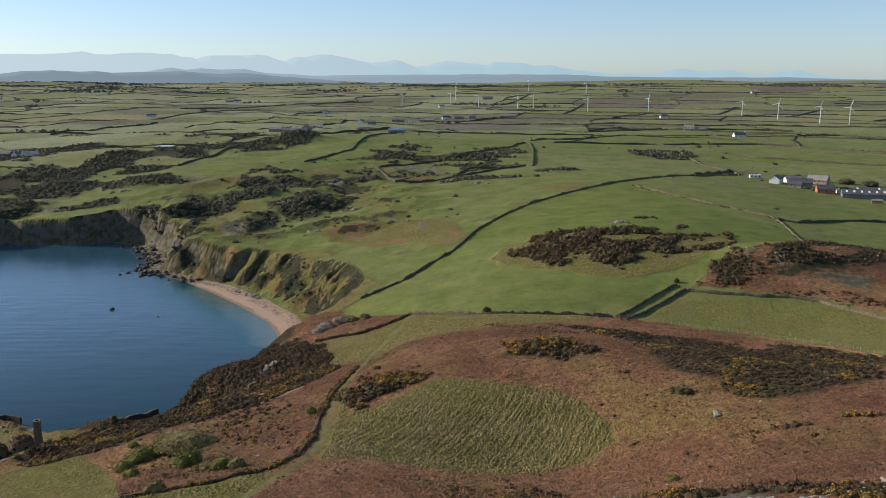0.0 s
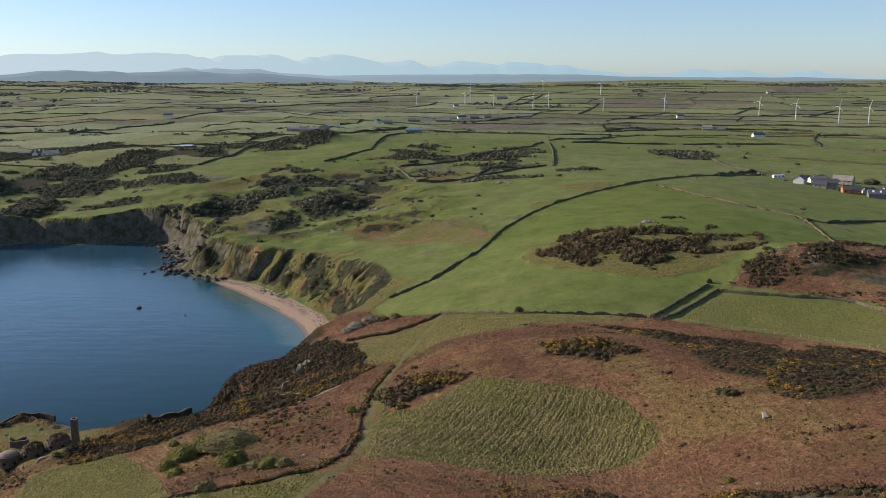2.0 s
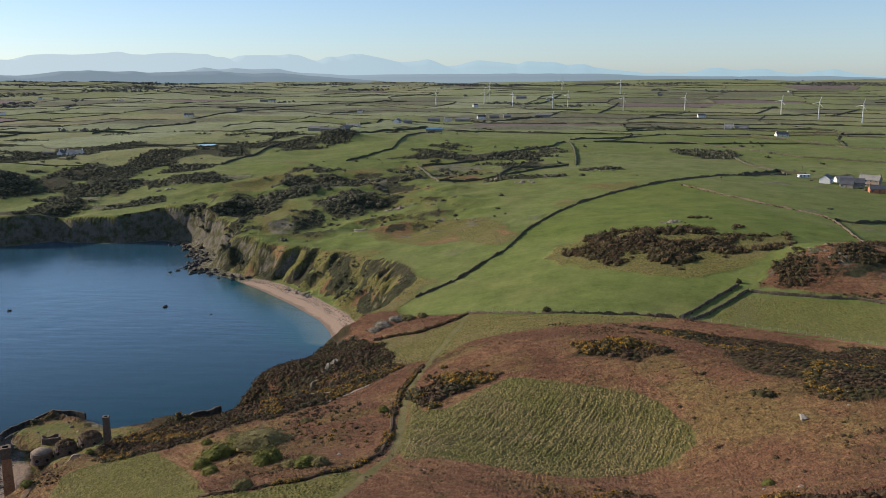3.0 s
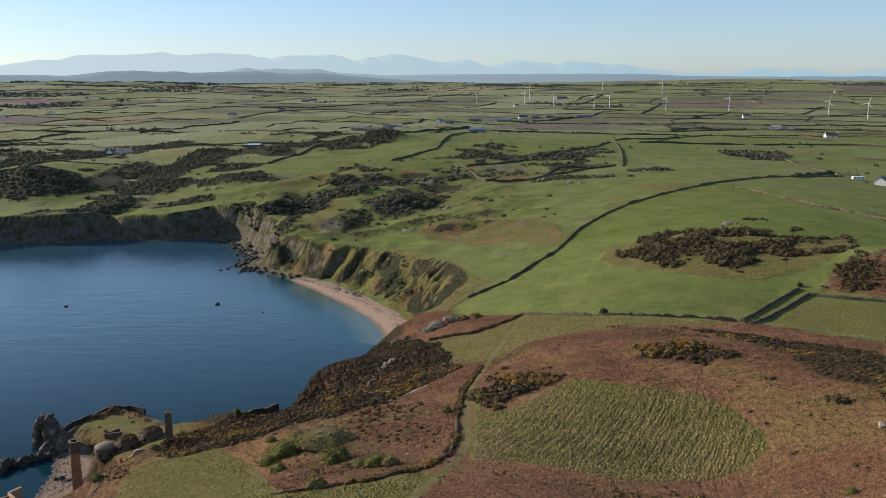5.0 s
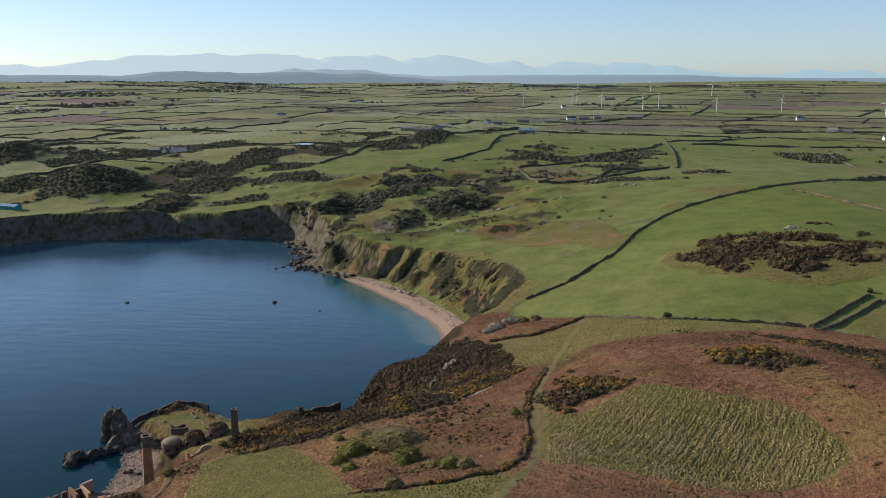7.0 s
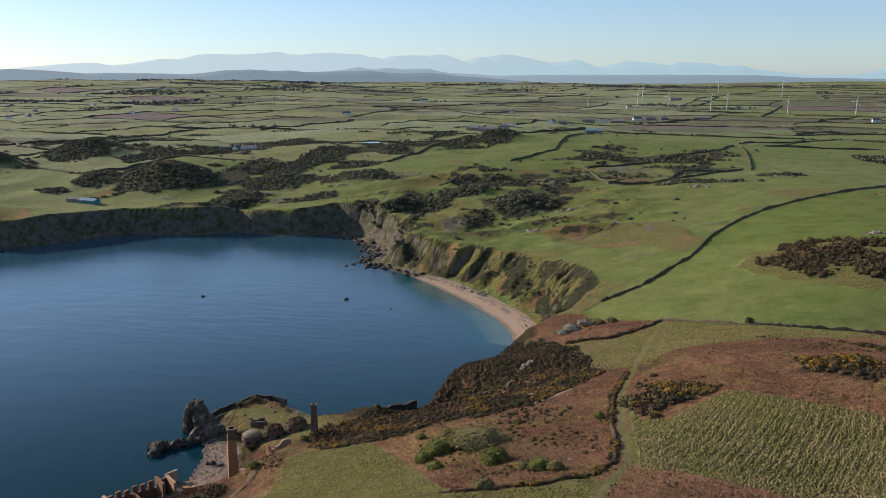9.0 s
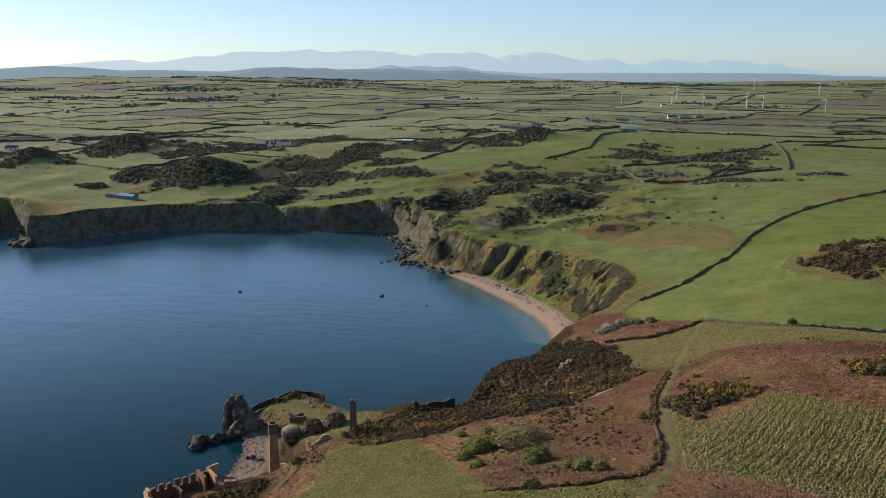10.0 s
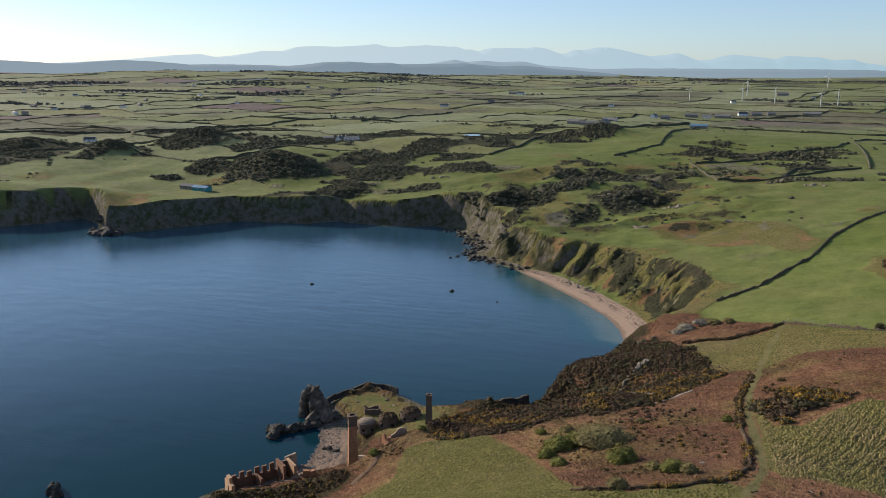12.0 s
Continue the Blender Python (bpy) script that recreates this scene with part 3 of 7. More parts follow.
SCRUBS = [
    [(-35.5, 203), (-36.4, 219), (-30.5, 234), (-20, 230.5), (-17, 215), (-24.5, 207), (-30.5, 196.5)],
    [(4.2, 222), (6, 232), (21.3, 233.5), (26.8, 222.3), (19.8, 217)],
    [(24, 268), (39, 241), (41, 209), (46, 199), (51, 195), (51, 188), (59, 178.6), (75, 180), (93, 202), (104, 222), (96, 246), (78, 257), (60, 261), (43, 267)],
    [(27, 125), (35, 133), (45, 124), (56, 118), (80, 100), (51, 108)],
    [(-118, 205), (-120, 232), (-113, 253), (-107, 262), (-104, 276), (-98, 297), (-90, 318), (-80, 322), (-66, 300), (-55, 285), (-42, 252), (-52, 240), (-62, 222), (-78, 209), (-95, 200), (-110, 193)],
    [(-172, 176), (-158, 175), (-146, 179), (-134, 178), (-126, 178), (-122, 172), (-130, 163), (-141, 157), (-165, 152)],
]
TRACK = [(-28.3, 312), (-32, 290), (-35.4, 252), (-37.8, 224), (-37.4, 201), (-35.4, 178), (-34.6, 160), (-36.5, 146), (-39, 132), (-42, 90)]
HEADLAND = [(-58, 341), (-48, 326), (-28.4, 314), (0, 296), (43, 287.5), (69.4, 274.6), (91, 260), (106, 232), (150, 215), (900, 240), (900, -900), (-400, -900), (-400, 250), (-150, 300), (-92, 345)]

# Patchwork of far fields on a bent grid: cell sizes, turn.
CELL_U, CELL_V, CELL_TURN = 215.0, 165.0, radians(-16)


def bend(u, v):
    return 120 * fbm(u, v, 420, 3, 51), 125 * fbm(u, v, 380, 3, 52)


def field_to_world(u, v):
    a, b = bend(u, v)
    u, v = u + a, v + b
    return u * math.cos(CELL_TURN) - v * math.sin(CELL_TURN), u * math.sin(CELL_TURN) + v * math.cos(CELL_TURN)


def world_to_field(x, y):
    p, q = x * math.cos(CELL_TURN) + y * math.sin(CELL_TURN), -x * math.sin(CELL_TURN) + y * math.cos(CELL_TURN)
    u, v = p, q
    for _ in range(5):
        a, b = bend(u, v)
        u, v = p - a, q - b
    return u, v


# Scrubby knolls beyond the bay: x, y, half-width, half-depth.
KNOLLS = [(-267, 676, 30, 20), (-189, 577, 20, 22), (-161, 608, 12, 16), (-120, 582, 19, 26), (-155, 652, 36, 20), (-334, 601, 16, 20), (-331, 676, 21, 28), (-338, 787, 25, 45),
          (-276, 616, 11, 14), (-426, 651, 42, 34), (-509, 768, 20, 40), (-448, 924, 38, 50), (-293, 746, 21, 22), (-580, 763, 32, 50), (-618, 669, 13, 40), (-706, 664, 19, 45),
          (-485, 643, 16, 20), (-201, 935, 17, 34), (-9, 639, 28, 10), (164, 840, 25, 40), (-230, 560, 14, 30), (53, 666, 17, 10)]


def knoll_cover(x, y):
    cover = np.zeros_like(x)
    for cx, cy, rx, ry in KNOLLS:
        reach = 1 - np.sqrt(((x - cx) / (rx * 1.2)) ** 2 + ((y - cy) / (ry * 1.2)) ** 2)
        cover = np.maximum(cover, smooth(-0.05, 0.25, reach + 0.4 * fbm(x, y, 22, 3, 65)))
    return cover


def scrub_cover(x, y):
    """How thickly gorse and heather stand, 0 to 1, from the lie of the land."""
    r = np.hypot(x + 20, y)
    wild = smooth(-30, -130, x + 0.25 * (y - 500)) * smooth(470, 520, y) * smooth(1150, 850, y)
    patch = fbm(x, y, 75, 4, 61) + 0.35 * fbm(x, y, 26, 3, 62)
    cover = smooth(0.16, 0.32, patch) * wild
    cover = np.maximum(cover, knoll_cover(x, y))
    for area in (MOOR, HEAD_SCRUB, GULLY_HEATH):
        cover = np.maximum(cover, smooth(-4, 6, in_area(x, y, area) + 14 * fbm(x, y, 25, 3, 67)) * smooth(-0.25, 0.15, fbm(x, y, 18, 4, 68) + 0.6 * patch))
    mid = smooth(0.30, 0.42, patch) * smooth(600, 760, y) * smooth(1500, 900, r) * smooth(60, 0, x)
    return np.maximum(cover, mid * 0.9)


def cover_layers(x, y, z):
    r = np.hypot(x + 20, y)
    d, beach, cliff = shore(x, y)
    e = 1.5
    slope = np.hypot(ground_height(x + e, y) - z, ground_height(x, y + e) - z) / e
    jig = 1.6 * fbm(x, y, 9, 3, 71)
    head = smooth(-2, 2, in_area(x, y, HEADLAND) + 2 * jig)
    def field(area, soft=1.2):
        return smooth(-soft, soft, in_area(x, y, area) + jig * 0.7)
    main, tuss, near, roughf, east = field(FIELD_MAIN, 0.8), field(FIELD_TUSSOCK, 1.6), field(FIELD_NEAR), field(FIELD_ROUGH), field(FIELD_EAST)
    verge = field(VERGE)
    rough = np.clip(tuss + near + roughf + verge + 0.55 * east, 0, 1)
    bracken = np.clip(head - tuss - near - roughf - verge - east, 0, 1)
    turf = smooth(-5, 3, in_area(x, y, WORKS_FLOOR) + 2 * jig) * smooth(212, 224, y)
    bracken = bracken * (1 - 0.62 * turf)
    rough = np.maximum(rough, turf * smooth(-0.5, 0.2, fbm(x, y, 9, 3, 89)))
    heath = scrub_cover(x, y)
    scrub = np.zeros_like(x)
    for area in SCRUBS:
        scrub = np.maximum(scrub, smooth(-3, 4, in_area(x, y, area) + 4 * fbm(x, y, 12, 3, 72)))
    knolls = np.zeros_like(x)
    for area in (GORSE_HILL, OUTCROP_TOP):
        knolls = np.maximum(knolls, smooth(-5, 6, in_area(x, y, area) + 9 * fbm(x, y, 16, 3, 73) - 2))
    heath = np.maximum(heath, 0.75 * knolls * smooth(-0.25, 0.08, fbm(x, y, 13, 3, 130)))
    heath = np.maximum(heath, 0.9 * scrub * smooth(-0.5, -0.12, fbm(x, y, 13, 3, 130)) * (1 - tuss) * (1 - near))
    # dark heather along the sea brow, its dark colour also standing for shade
    brow = smooth(17, 11, d + 5 * fbm(x, y, 12, 3, 305)) * smooth(228, 240, y) * smooth(345, 325, y) * (x > -122) * (x < -60) * (d > 0)
    heath = np.maximum(heath, brow)
    outcrop = smooth(-1, 5, in_area(x, y, OUTCROP) + 2 * jig)
    bracken = np.maximum(bracken, 0.95 * outcrop)
    base = smooth(-2, 2, in_area(x, y, GORSE_BASE) + 3 * jig + 5 * fbm(x, y, 20, 3, 88))
    rough = np.maximum(rough, 0.85 * base)
    bracken = np.maximum(bracken, 0.3 * base * smooth(0.05, 0.35, fbm(x, y, 9, 3, 74)))
    rock = smooth(1.0, 1.6, slope + 0.4 * fbm(x, y, 10, 3, 75) - 0.7 * smooth(-185, -165, x) * smooth(330, 345, y) * smooth(520, 490, y) - 0.3 * smooth(-250, -225, x) * smooth(-165, -185, x) * smooth(465, 480, y)) * (d > 0)
    rock = np.maximum(rock, smooth(3.0, 0.5, d - beach * 0.9) * (d > -8) * (r > 60))
    rock = rock * (1 - 0.85 * smooth(235, 250, y) * smooth(352, 338, y) * (x > -112) * (x < -60) * smooth(2, 5, d))
    steep = smooth(0.26, 0.5, slope) * (d > beach) * (r > 200) * (1 - main) * (1 - near)
    rough = np.maximum(rough, 0.9 * steep)
    bracken = np.maximum(bracken, 0.6 * steep * smooth(-230, -200, x) * smooth(0.05, 0.3, fbm(x, y, 13, 4, 82) + 0.34 * smooth(400, 355, y) - 0.14))
    heath = np.maximum(heath, 0.9 * steep * smooth(-0.02, 0.2, fbm(x, y, 10, 4, 83) + 0.25 * smooth(352, 335, y) + 0.3 * smooth(-150, -180, x) + 0.12 * smooth(345, 360, y) * smooth(-90, -115, x)))
    crag = smooth(0.34, 0.5, fbm(x, y, 30, 4, 76)) * smooth(300, 500, y) * smooth(1000, 700, r) * (main < 0.1) * 0.9
    summit = smooth(0.3, 0.6, fbm(x, y, 9, 3, 77)) * smooth(135, 118, y) * smooth(15, 35, x) * smooth(0, 80, y)
    knoll = outcrop * smooth(0.28, 0.46, fbm(x, y, 11, 4, 86))
    rock = np.maximum(rock, np.maximum(np.maximum(crag * 0.7, summit), knoll))
    heath = heath * (1 - rock)
    sandy = smooth(5.5, 9, beach) * smooth(-2.5, -0.5, d) * smooth(beach + 2.5, beach + 0.5, d) * (y > 340) * (y < 470) * (x < -60)
    shingle = smooth(-2, 0, d) * smooth(13, 9, d) * (y > 188) * (y < 228) * (x < -135)
    sand = np.maximum(sandy, shingle * 0.85)
    rock = rock * (1 - sandy)
    td, _ = line_distance(x, y, TRACK)
    worn = smooth(1.6, 0.5, td + 0.4 * jig) * 0.9
    bank = smooth(-6, 4, in_area(x, y, BEACH_BANK) + 7 * fbm(x, y, 14, 4, 90)) * (1 - main)
    rough = np.maximum(rough, 0.95 * bank)
    bracken = np.maximum(bracken, 0.7 * bank * smooth(0.1, 0.35, fbm(x, y, 12, 4, 91) + 0.3 * smooth(380, 350, y)))
    u, v = world_to_field(x, y)
    i, j = np.floor(u / CELL_U), np.floor(v / CELL_V)
    tone = np.mod(np.sin(i * 127.1 + j * 311.7) * 43758.5453, 1.0)
    # duller tone for far and western fields, haze put into their colour
    tone = np.where(r > 1500, 0.62 * tone, np.where(x < -250, 0.8 * tone + 0.04, 0.42 + 0.5 * tone))
    tone = np.where(r < 620, 0.70 + smooth(-6, 4, in_area(x, y, FIELD_MAIN)) * (0.05 + 0.25 * smooth(395, 440, y + 0.35 * x + 25 * fbm(x, y, 40, 3, 309))) + 0.12 * fbm(x, y, 120, 2, 78), tone)
    band = smooth(-5, 4, in_area(x, y, DRY_BENCH) + 9 * fbm(x, y, 18, 3, 85))
    dry = np.maximum(band, smooth(0.22, 0.5, fbm(x, y, 50, 4, 79))) * smooth(330, 420, y) * (main < 0.1) * smooth(1000, 700, r) * smooth(140, 20, x)
    dry = np.maximum(dry, 0.8 * np.clip(1.4 - np.hypot((x + 140) / 110, (y - 590) / 120), 0, 1) * smooth(-0.1, 0.25, fbm(x, y, 32, 4, 87)))
    rough = np.maximum(rough, 0.8 * dry)
    bracken = np.maximum(bracken, 0.55 * dry * smooth(0.0, 0.3, fbm(x, y, 15, 3, 84)))
    use = np.mod(np.sin(i * 269.5 + j * 183.3) * 43758.5453, 1.0)
    plough = (use > 0.95) * (r > 1400)
    # haze painted on the fields: grows with distance, uneven from field to field
    far_haze = np.clip(0.12 + 0.75 * use, 0, 0.8) * smooth(800, 1500, r + 250 * smooth(100, -600, x)) * (1 - 0.5 * smooth(-150, 250, x))
    rushy = smooth(0.10, 0.30, fbm(x, y * 1.5, 330, 4, 304)) * smooth(950, 1300, r) * 0.85
    a = np.stack([1 - head, rough, bracken, heath], -1)
    b = np.stack([sand, rock, tone, worn], -1)
    c = np.stack([plough, far_haze, rushy, np.clip(d / beach, 0, 1)], -1)
    return a, b, c


# ---- ground: one sheet to the horizon, finer where the land is near ----
angles = np.concatenate([np.arange(-53, 33, 0.17), np.arange(33, 307, 4.0)])
radii = np.concatenate([np.array([0.004, 12]), np.arange(25, 105, 5), np.arange(105, 262, 0.95), np.arange(262, 690, 1.6), np.geomspace(692, 4930, 210)])
AA, RR = np.meshgrid(np.radians(angles), radii)
gx, gy = (-20 + RR * np.sin(AA)).ravel(), (RR * np.cos(AA)).ravel()
gz = ground_height(gx, gy)
ground_me = grid_mesh("ground", np.stack([gx, gy, gz], -1), len(radii), len(angles), True, LAND_MAT)
cover_a, cover_b, cover_c = cover_layers(gx, gy, gz)
colour_layer(ground_me, "cover_a", cover_a)
colour_layer(ground_me, "cover_b", cover_b)
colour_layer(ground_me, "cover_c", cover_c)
ground = tagged(new("ground", ground_me), "green pasture, brown bracken and rocky sea cliffs", "ground", kind="structure")

# ---- sea ----
sa = np.concatenate([np.arange(-60, 10, 0.42), np.arange(10, 300, 5.0)])
sr = np.concatenate([np.array([1.0, 60]), np.arange(100, 640, 2.3), np.geomspace(645, 4930, 40)])
AA, RR = np.meshgrid(np.radians(sa), sr)
sx, sy = (-20 + RR * np.sin(AA)).ravel(), (RR * np.cos(AA)).ravel()
sd, sbeach, _ = shore(sx, sy)
# a light breeze raises long low waves that fade towards the shore
wu, ww = sx * 0.28 + sy * 0.96, sx * 0.96 - sy * 0.28
lee = (0.35 + 0.65 * smooth(-4, -45, sd)) * smooth(900, 600, np.hypot(sx + 20, sy)) * (0.75 + 0.5 * vnoise(sx / 60, sy / 35, 203))
sz = lee * (0.05 * vnoise(wu / 3.6, ww / 8, 201) + 0.035 * vnoise(wu / 2.4 + ww * 0.05, ww / 6, 202))
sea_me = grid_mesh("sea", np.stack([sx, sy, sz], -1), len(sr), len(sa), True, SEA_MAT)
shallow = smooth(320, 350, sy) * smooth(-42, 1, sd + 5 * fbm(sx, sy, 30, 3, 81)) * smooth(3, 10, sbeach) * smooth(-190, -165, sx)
# first channel: shallow water; second: distance, for the painted sheen of far water
colour_layer(sea_me, "depth_and_sheen", np.stack([shallow, smooth(230, 520, np.hypot(sx + 20, sy)), shallow * 0, shallow * 0 + 1], -1))
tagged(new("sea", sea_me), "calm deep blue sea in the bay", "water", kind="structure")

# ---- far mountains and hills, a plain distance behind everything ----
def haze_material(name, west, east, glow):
    """Distance washed out by sea air: haze painted as emission, palest towards the low sun in the west."""
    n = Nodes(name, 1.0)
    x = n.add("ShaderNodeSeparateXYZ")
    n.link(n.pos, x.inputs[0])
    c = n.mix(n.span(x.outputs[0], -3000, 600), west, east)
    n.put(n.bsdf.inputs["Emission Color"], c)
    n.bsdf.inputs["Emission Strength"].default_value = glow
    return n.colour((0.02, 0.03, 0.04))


def ridge(name, crest, radius, depth, foot, mat, seed, wobble, step=0.08):
    """A solid range seen from afar: bearing in degrees and crest height, roughened."""
    a = np.arange(crest[0][0], crest[-1][0], step)
    h = np.interp(a, [p[0] for p in crest], [p[1] for p in crest])
    h = np.convolve(np.pad(h, 2, "edge"), [0.15, 0.2, 0.3, 0.2, 0.15], "valid") + wobble * fbm(a, a * 0, 1.1, 4, seed)
    rows = []
    for share, back in ((0.0, 0.0), (0.35, 0.35), (0.75, 0.8), (1.0, 1.0), (0.0, 1.25)):
        z = foot + (h - foot) * share + (0 if share in (0.0, 1.0) else wobble * 0.8 * fbm(a, a * 0 + share * 40, 0.9, 3, seed + 3))
        r = radius + depth * back
        rows.append(np.stack([-20 + r * np.sin(np.radians(a)), r * np.cos(np.radians(a)), z], -1))
    me = grid_mesh(name, np.concatenate(rows), 5, len(a), False, mat)
    return tagged(new(name, me), "hazy blue mountains on the far horizon", "mountains", kind="structure")


MOUNTAINS = [(-62, 96), (-50, 100), (-44, 118), (-40, 138), (-38.5, 149), (-36.5, 164), (-34.9, 171), (-34.1, 158), (-33.2, 164), (-31.2, 191), (-30.1, 189), (-29.1, 212), (-28.4, 218), (-27.0, 214), (-25.6, 220), (-24.2, 229),
             (-23.5, 217), (-22.8, 216), (-21.0, 227), (-19.6, 217), (-19.2, 220), (-18.6, 204), (-18.2, 207), (-17.8, 193), (-17.4, 207), (-16.9, 213), (-14.9, 213), (-14.2, 219), (-13.5, 209), (-12.8, 186), (-12.5, 180),
             (-11.8, 205), (-11.3, 202), (-10.4, 217), (-9.7, 216), (-7.9, 186), (-7.2, 174), (-6.2, 180), (-5.6, 191), (-5.1, 178), (-4.4, 152), (-3.7, 154), (-3.1, 169), (-2.4, 182), (-1.2, 172), (-0.5, 166), (0.1, 157),
             (0.6, 175), (2.5, 168), (3.1, 156), (4.3, 158), (4.8, 144), (5.9, 131), (6.9, 122), (8.0, 110), (9.0, 115), (10.0, 108), (11.1, 117), (11.7, 134), (12.4, 137), (13.0, 125), (13.7, 121), (14.5, 130), (15.0, 130),
             (15.7, 113), (16.5, 106), (17.0, 101), (17.7, 120), (18.2, 117), (18.7, 129), (19.3, 115), (20.1, 100), (21.3, 91), (23.0, 84), (32, 80)]
FORE_HILLS = [(-64, 90), (-30, 100), (-20.9, 128), (-20.3, 136), (-19.3, 149), (-18.5, 137), (-17.6, 145), (-16.3, 140), (-14.9, 142), (-14.2, 130), (-13.6, 122), (-10.8, 108), (-5.8, 112), (1.3, 111), (4.9, 109), (8.3, 97), (13.4, 93), (18.2, 92), (21.3, 84), (30, 78)]
MOOR_HILLS = [(-60, 128), (-50, 132), (-45.8, 130), (-44.3, 126), (-43.6, 121), (-42.0, 122), (-41.3, 127), (-39.5, 135), (-38.2, 131), (-36.6, 124), (-35.6, 117), (-33.2, 120), (-29.8, 114), (-28.9, 119), (-27.6, 130), (-26.0, 135),
              (-25.3, 132), (-24.7, 129), (-23.5, 131), (-22.7, 124), (-19.6, 128), (-18.6, 130), (-17.6, 123), (-16.3, 118), (-14.9, 121), (-13.9, 114), (-12.2, 102), (-9, 84)]
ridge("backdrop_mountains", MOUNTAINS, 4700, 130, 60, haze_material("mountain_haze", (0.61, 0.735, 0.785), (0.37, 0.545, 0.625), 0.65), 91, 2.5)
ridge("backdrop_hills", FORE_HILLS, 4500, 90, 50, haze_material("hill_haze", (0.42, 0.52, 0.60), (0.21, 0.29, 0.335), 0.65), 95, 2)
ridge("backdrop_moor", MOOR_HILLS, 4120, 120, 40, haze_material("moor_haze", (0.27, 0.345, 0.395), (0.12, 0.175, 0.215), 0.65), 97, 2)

# ---- walls, banks and hedges ----
def draped(line, step):
    """Points every step metres along a line on the ground, with their sideways direction."""
    pts = np.array(line, float)
    seg = np.hypot(*np.diff(pts, axis=0).T)
    s = np.concatenate([[0], np.cumsum(seg)])
    q = np.linspace(0, s[-1], max(2, int(s[-1] / step) + 1))
    x, y = np.interp(q, s, pts[:, 0]), np.interp(q, s, pts[:, 1])
    x, y = x + 0.6 * fbm(q, q * 0, 9, 2, 5) * (len(line) > 2), y + 0.6 * fbm(q, q * 0, 9, 2, 6) * (len(line) > 2)
    tx, ty = np.gradient(x), np.gradient(y)
    t = np.hypot(tx, ty) + 1e-9
    return x, y, ty / t, -tx / t


def wall_arrays(line, height, width, step=1.2, rough=0.3, seed=0):
    x, y, nx, ny = draped(line, step)
    z = ground_height(x, y)
    rows, k = [], np.arange(len(x))
    for side, up in ((-0.62, -0.4), (-0.5, 0.55), (-0.30, 0.95), (0.28, 1.0), (0.5, 0.55), (0.62, -0.4)):
        w = width * side * (1 + rough * vnoise(k * 0.9, k * 0 + side * 7, seed))
        h = height * up * (1 + (rough * vnoise(k * 0.7, k * 0 + up * 5, seed + 1) if up > 0 else 0))
        rows.append(np.stack([x + nx * w, y + ny * w, z + h], -1))
    v = np.stack(rows, 1).reshape(-1, 3)
    n, m = len(x), 6
    faces = [(i * m + j, i * m + j + 1, (i + 1) * m + j + 1, (i + 1) * m + j) for i in range(n - 1) for j in range(m - 1)]
    faces += [tuple(range(m - 1, -1, -1)), tuple((n - 1) * m + j for j in range(m))]
    return v, faces


def wall(name, line, height, width, mat, label, category, step=1.2, rough=0.3, seed=0):
    v, f = wall_arrays(line, height, width, step, rough, seed)
    return tagged(new(name, mesh_of(name, v, f, [mat])), label, category)


BRACKEN_BANK = plain("bracken_bank", (0.09, 0.045, 0.028), (0.22, 0.12, 0.07), 1.5, 0.95, 0.2)
FIELD_WALL = [(-52, 353), (-36, 371), (-16, 409), (-4, 452), (12, 490), (29, 521), (51, 546), (75, 570), (101, 595), (133, 627), (187, 673)]
FENCE_WALL = [(-28.4, 315), (-14.4, 305.4), (0, 297.3), (13, 294), (26.4, 291.8), (42, 289)]
wall("stone_wall", FIELD_WALL, 1.0, 0.6, STONE_WALL, "long dark overgrown field wall across green pasture", "wall", 1.0, 0.8, 1)
wall("stone_wall", FENCE_WALL, 0.75, 0.5, STONE_WALL, "low brown stone wall below the pasture", "wall", 0.8, 0.8, 2)
wall("stone_wall", [(43.2, 289.8), (55, 304.4), (68.6, 319)], 1.0, 0.6, STONE_WALL, "dark stone wall beside a sunken lane", "wall", 1.0, 0.3, 3)
wall("stone_wall", [(46.5, 287.4), (58, 300), (71, 314)], 1.0, 0.6, STONE_WALL, "dark stone wall beside a sunken lane", "wall", 1.0, 0.3, 4)
wall("stone_wall", [(71, 313.5), (87, 307.5), (104.7, 302.6), (113, 298), (125.5, 276)], 1.0, 0.9, STONE_WALL, "low stone wall under a rocky knoll", "wall", 1.0, 0.35, 5)
wall("earth_bank", [(46.5, 286), (58.3, 281), (69.4, 274.6), (82, 268.4), (91, 260), (101.6, 245), (106, 232)], 0.45, 0.8, BRACKEN_BANK, "low bank grown over with brown bracken", "bank", 1.0, 0.4, 6)
wall("stone_wall", [(-28.3, 314), (-35, 308.7), (-44.2, 300.5), (-52, 298.7), (-60, 295)], 0.6, 0.7, HEATHER, "dark overgrown stone bank above the beach", "wall", 0.8, 0.7, 7)
wall("earth_bank", [(-37.3, 245.5), (-40, 224), (-39.5, 201), (-37.5, 178), (-36.9, 162), (-40.5, 151), (-47, 144.3), (-56, 141.2), (-66, 141)], 0.5, 0.7, HEATHER,
     "dark earth bank along a grassy track", "bank", 0.8, 0.4, 8)
wall("stone_wall", [(91.7, 564), (106.4, 530.5), (128, 490), (145.8, 464), (146, 440), (141, 414.7), (134.8, 372), (128, 350)], 0.8, 0.5, STONE_WALL, "pale stone wall along a farm lane", "wall", 1.2, 0.6, 11)
wall("gatepost", [(43.6, 288.2), (44.4, 288.0)], 1.7, 0.8, PALE_ROCK, "pale stone gatepost at the lane", "gatepost", 0.4, 0.1, 9)
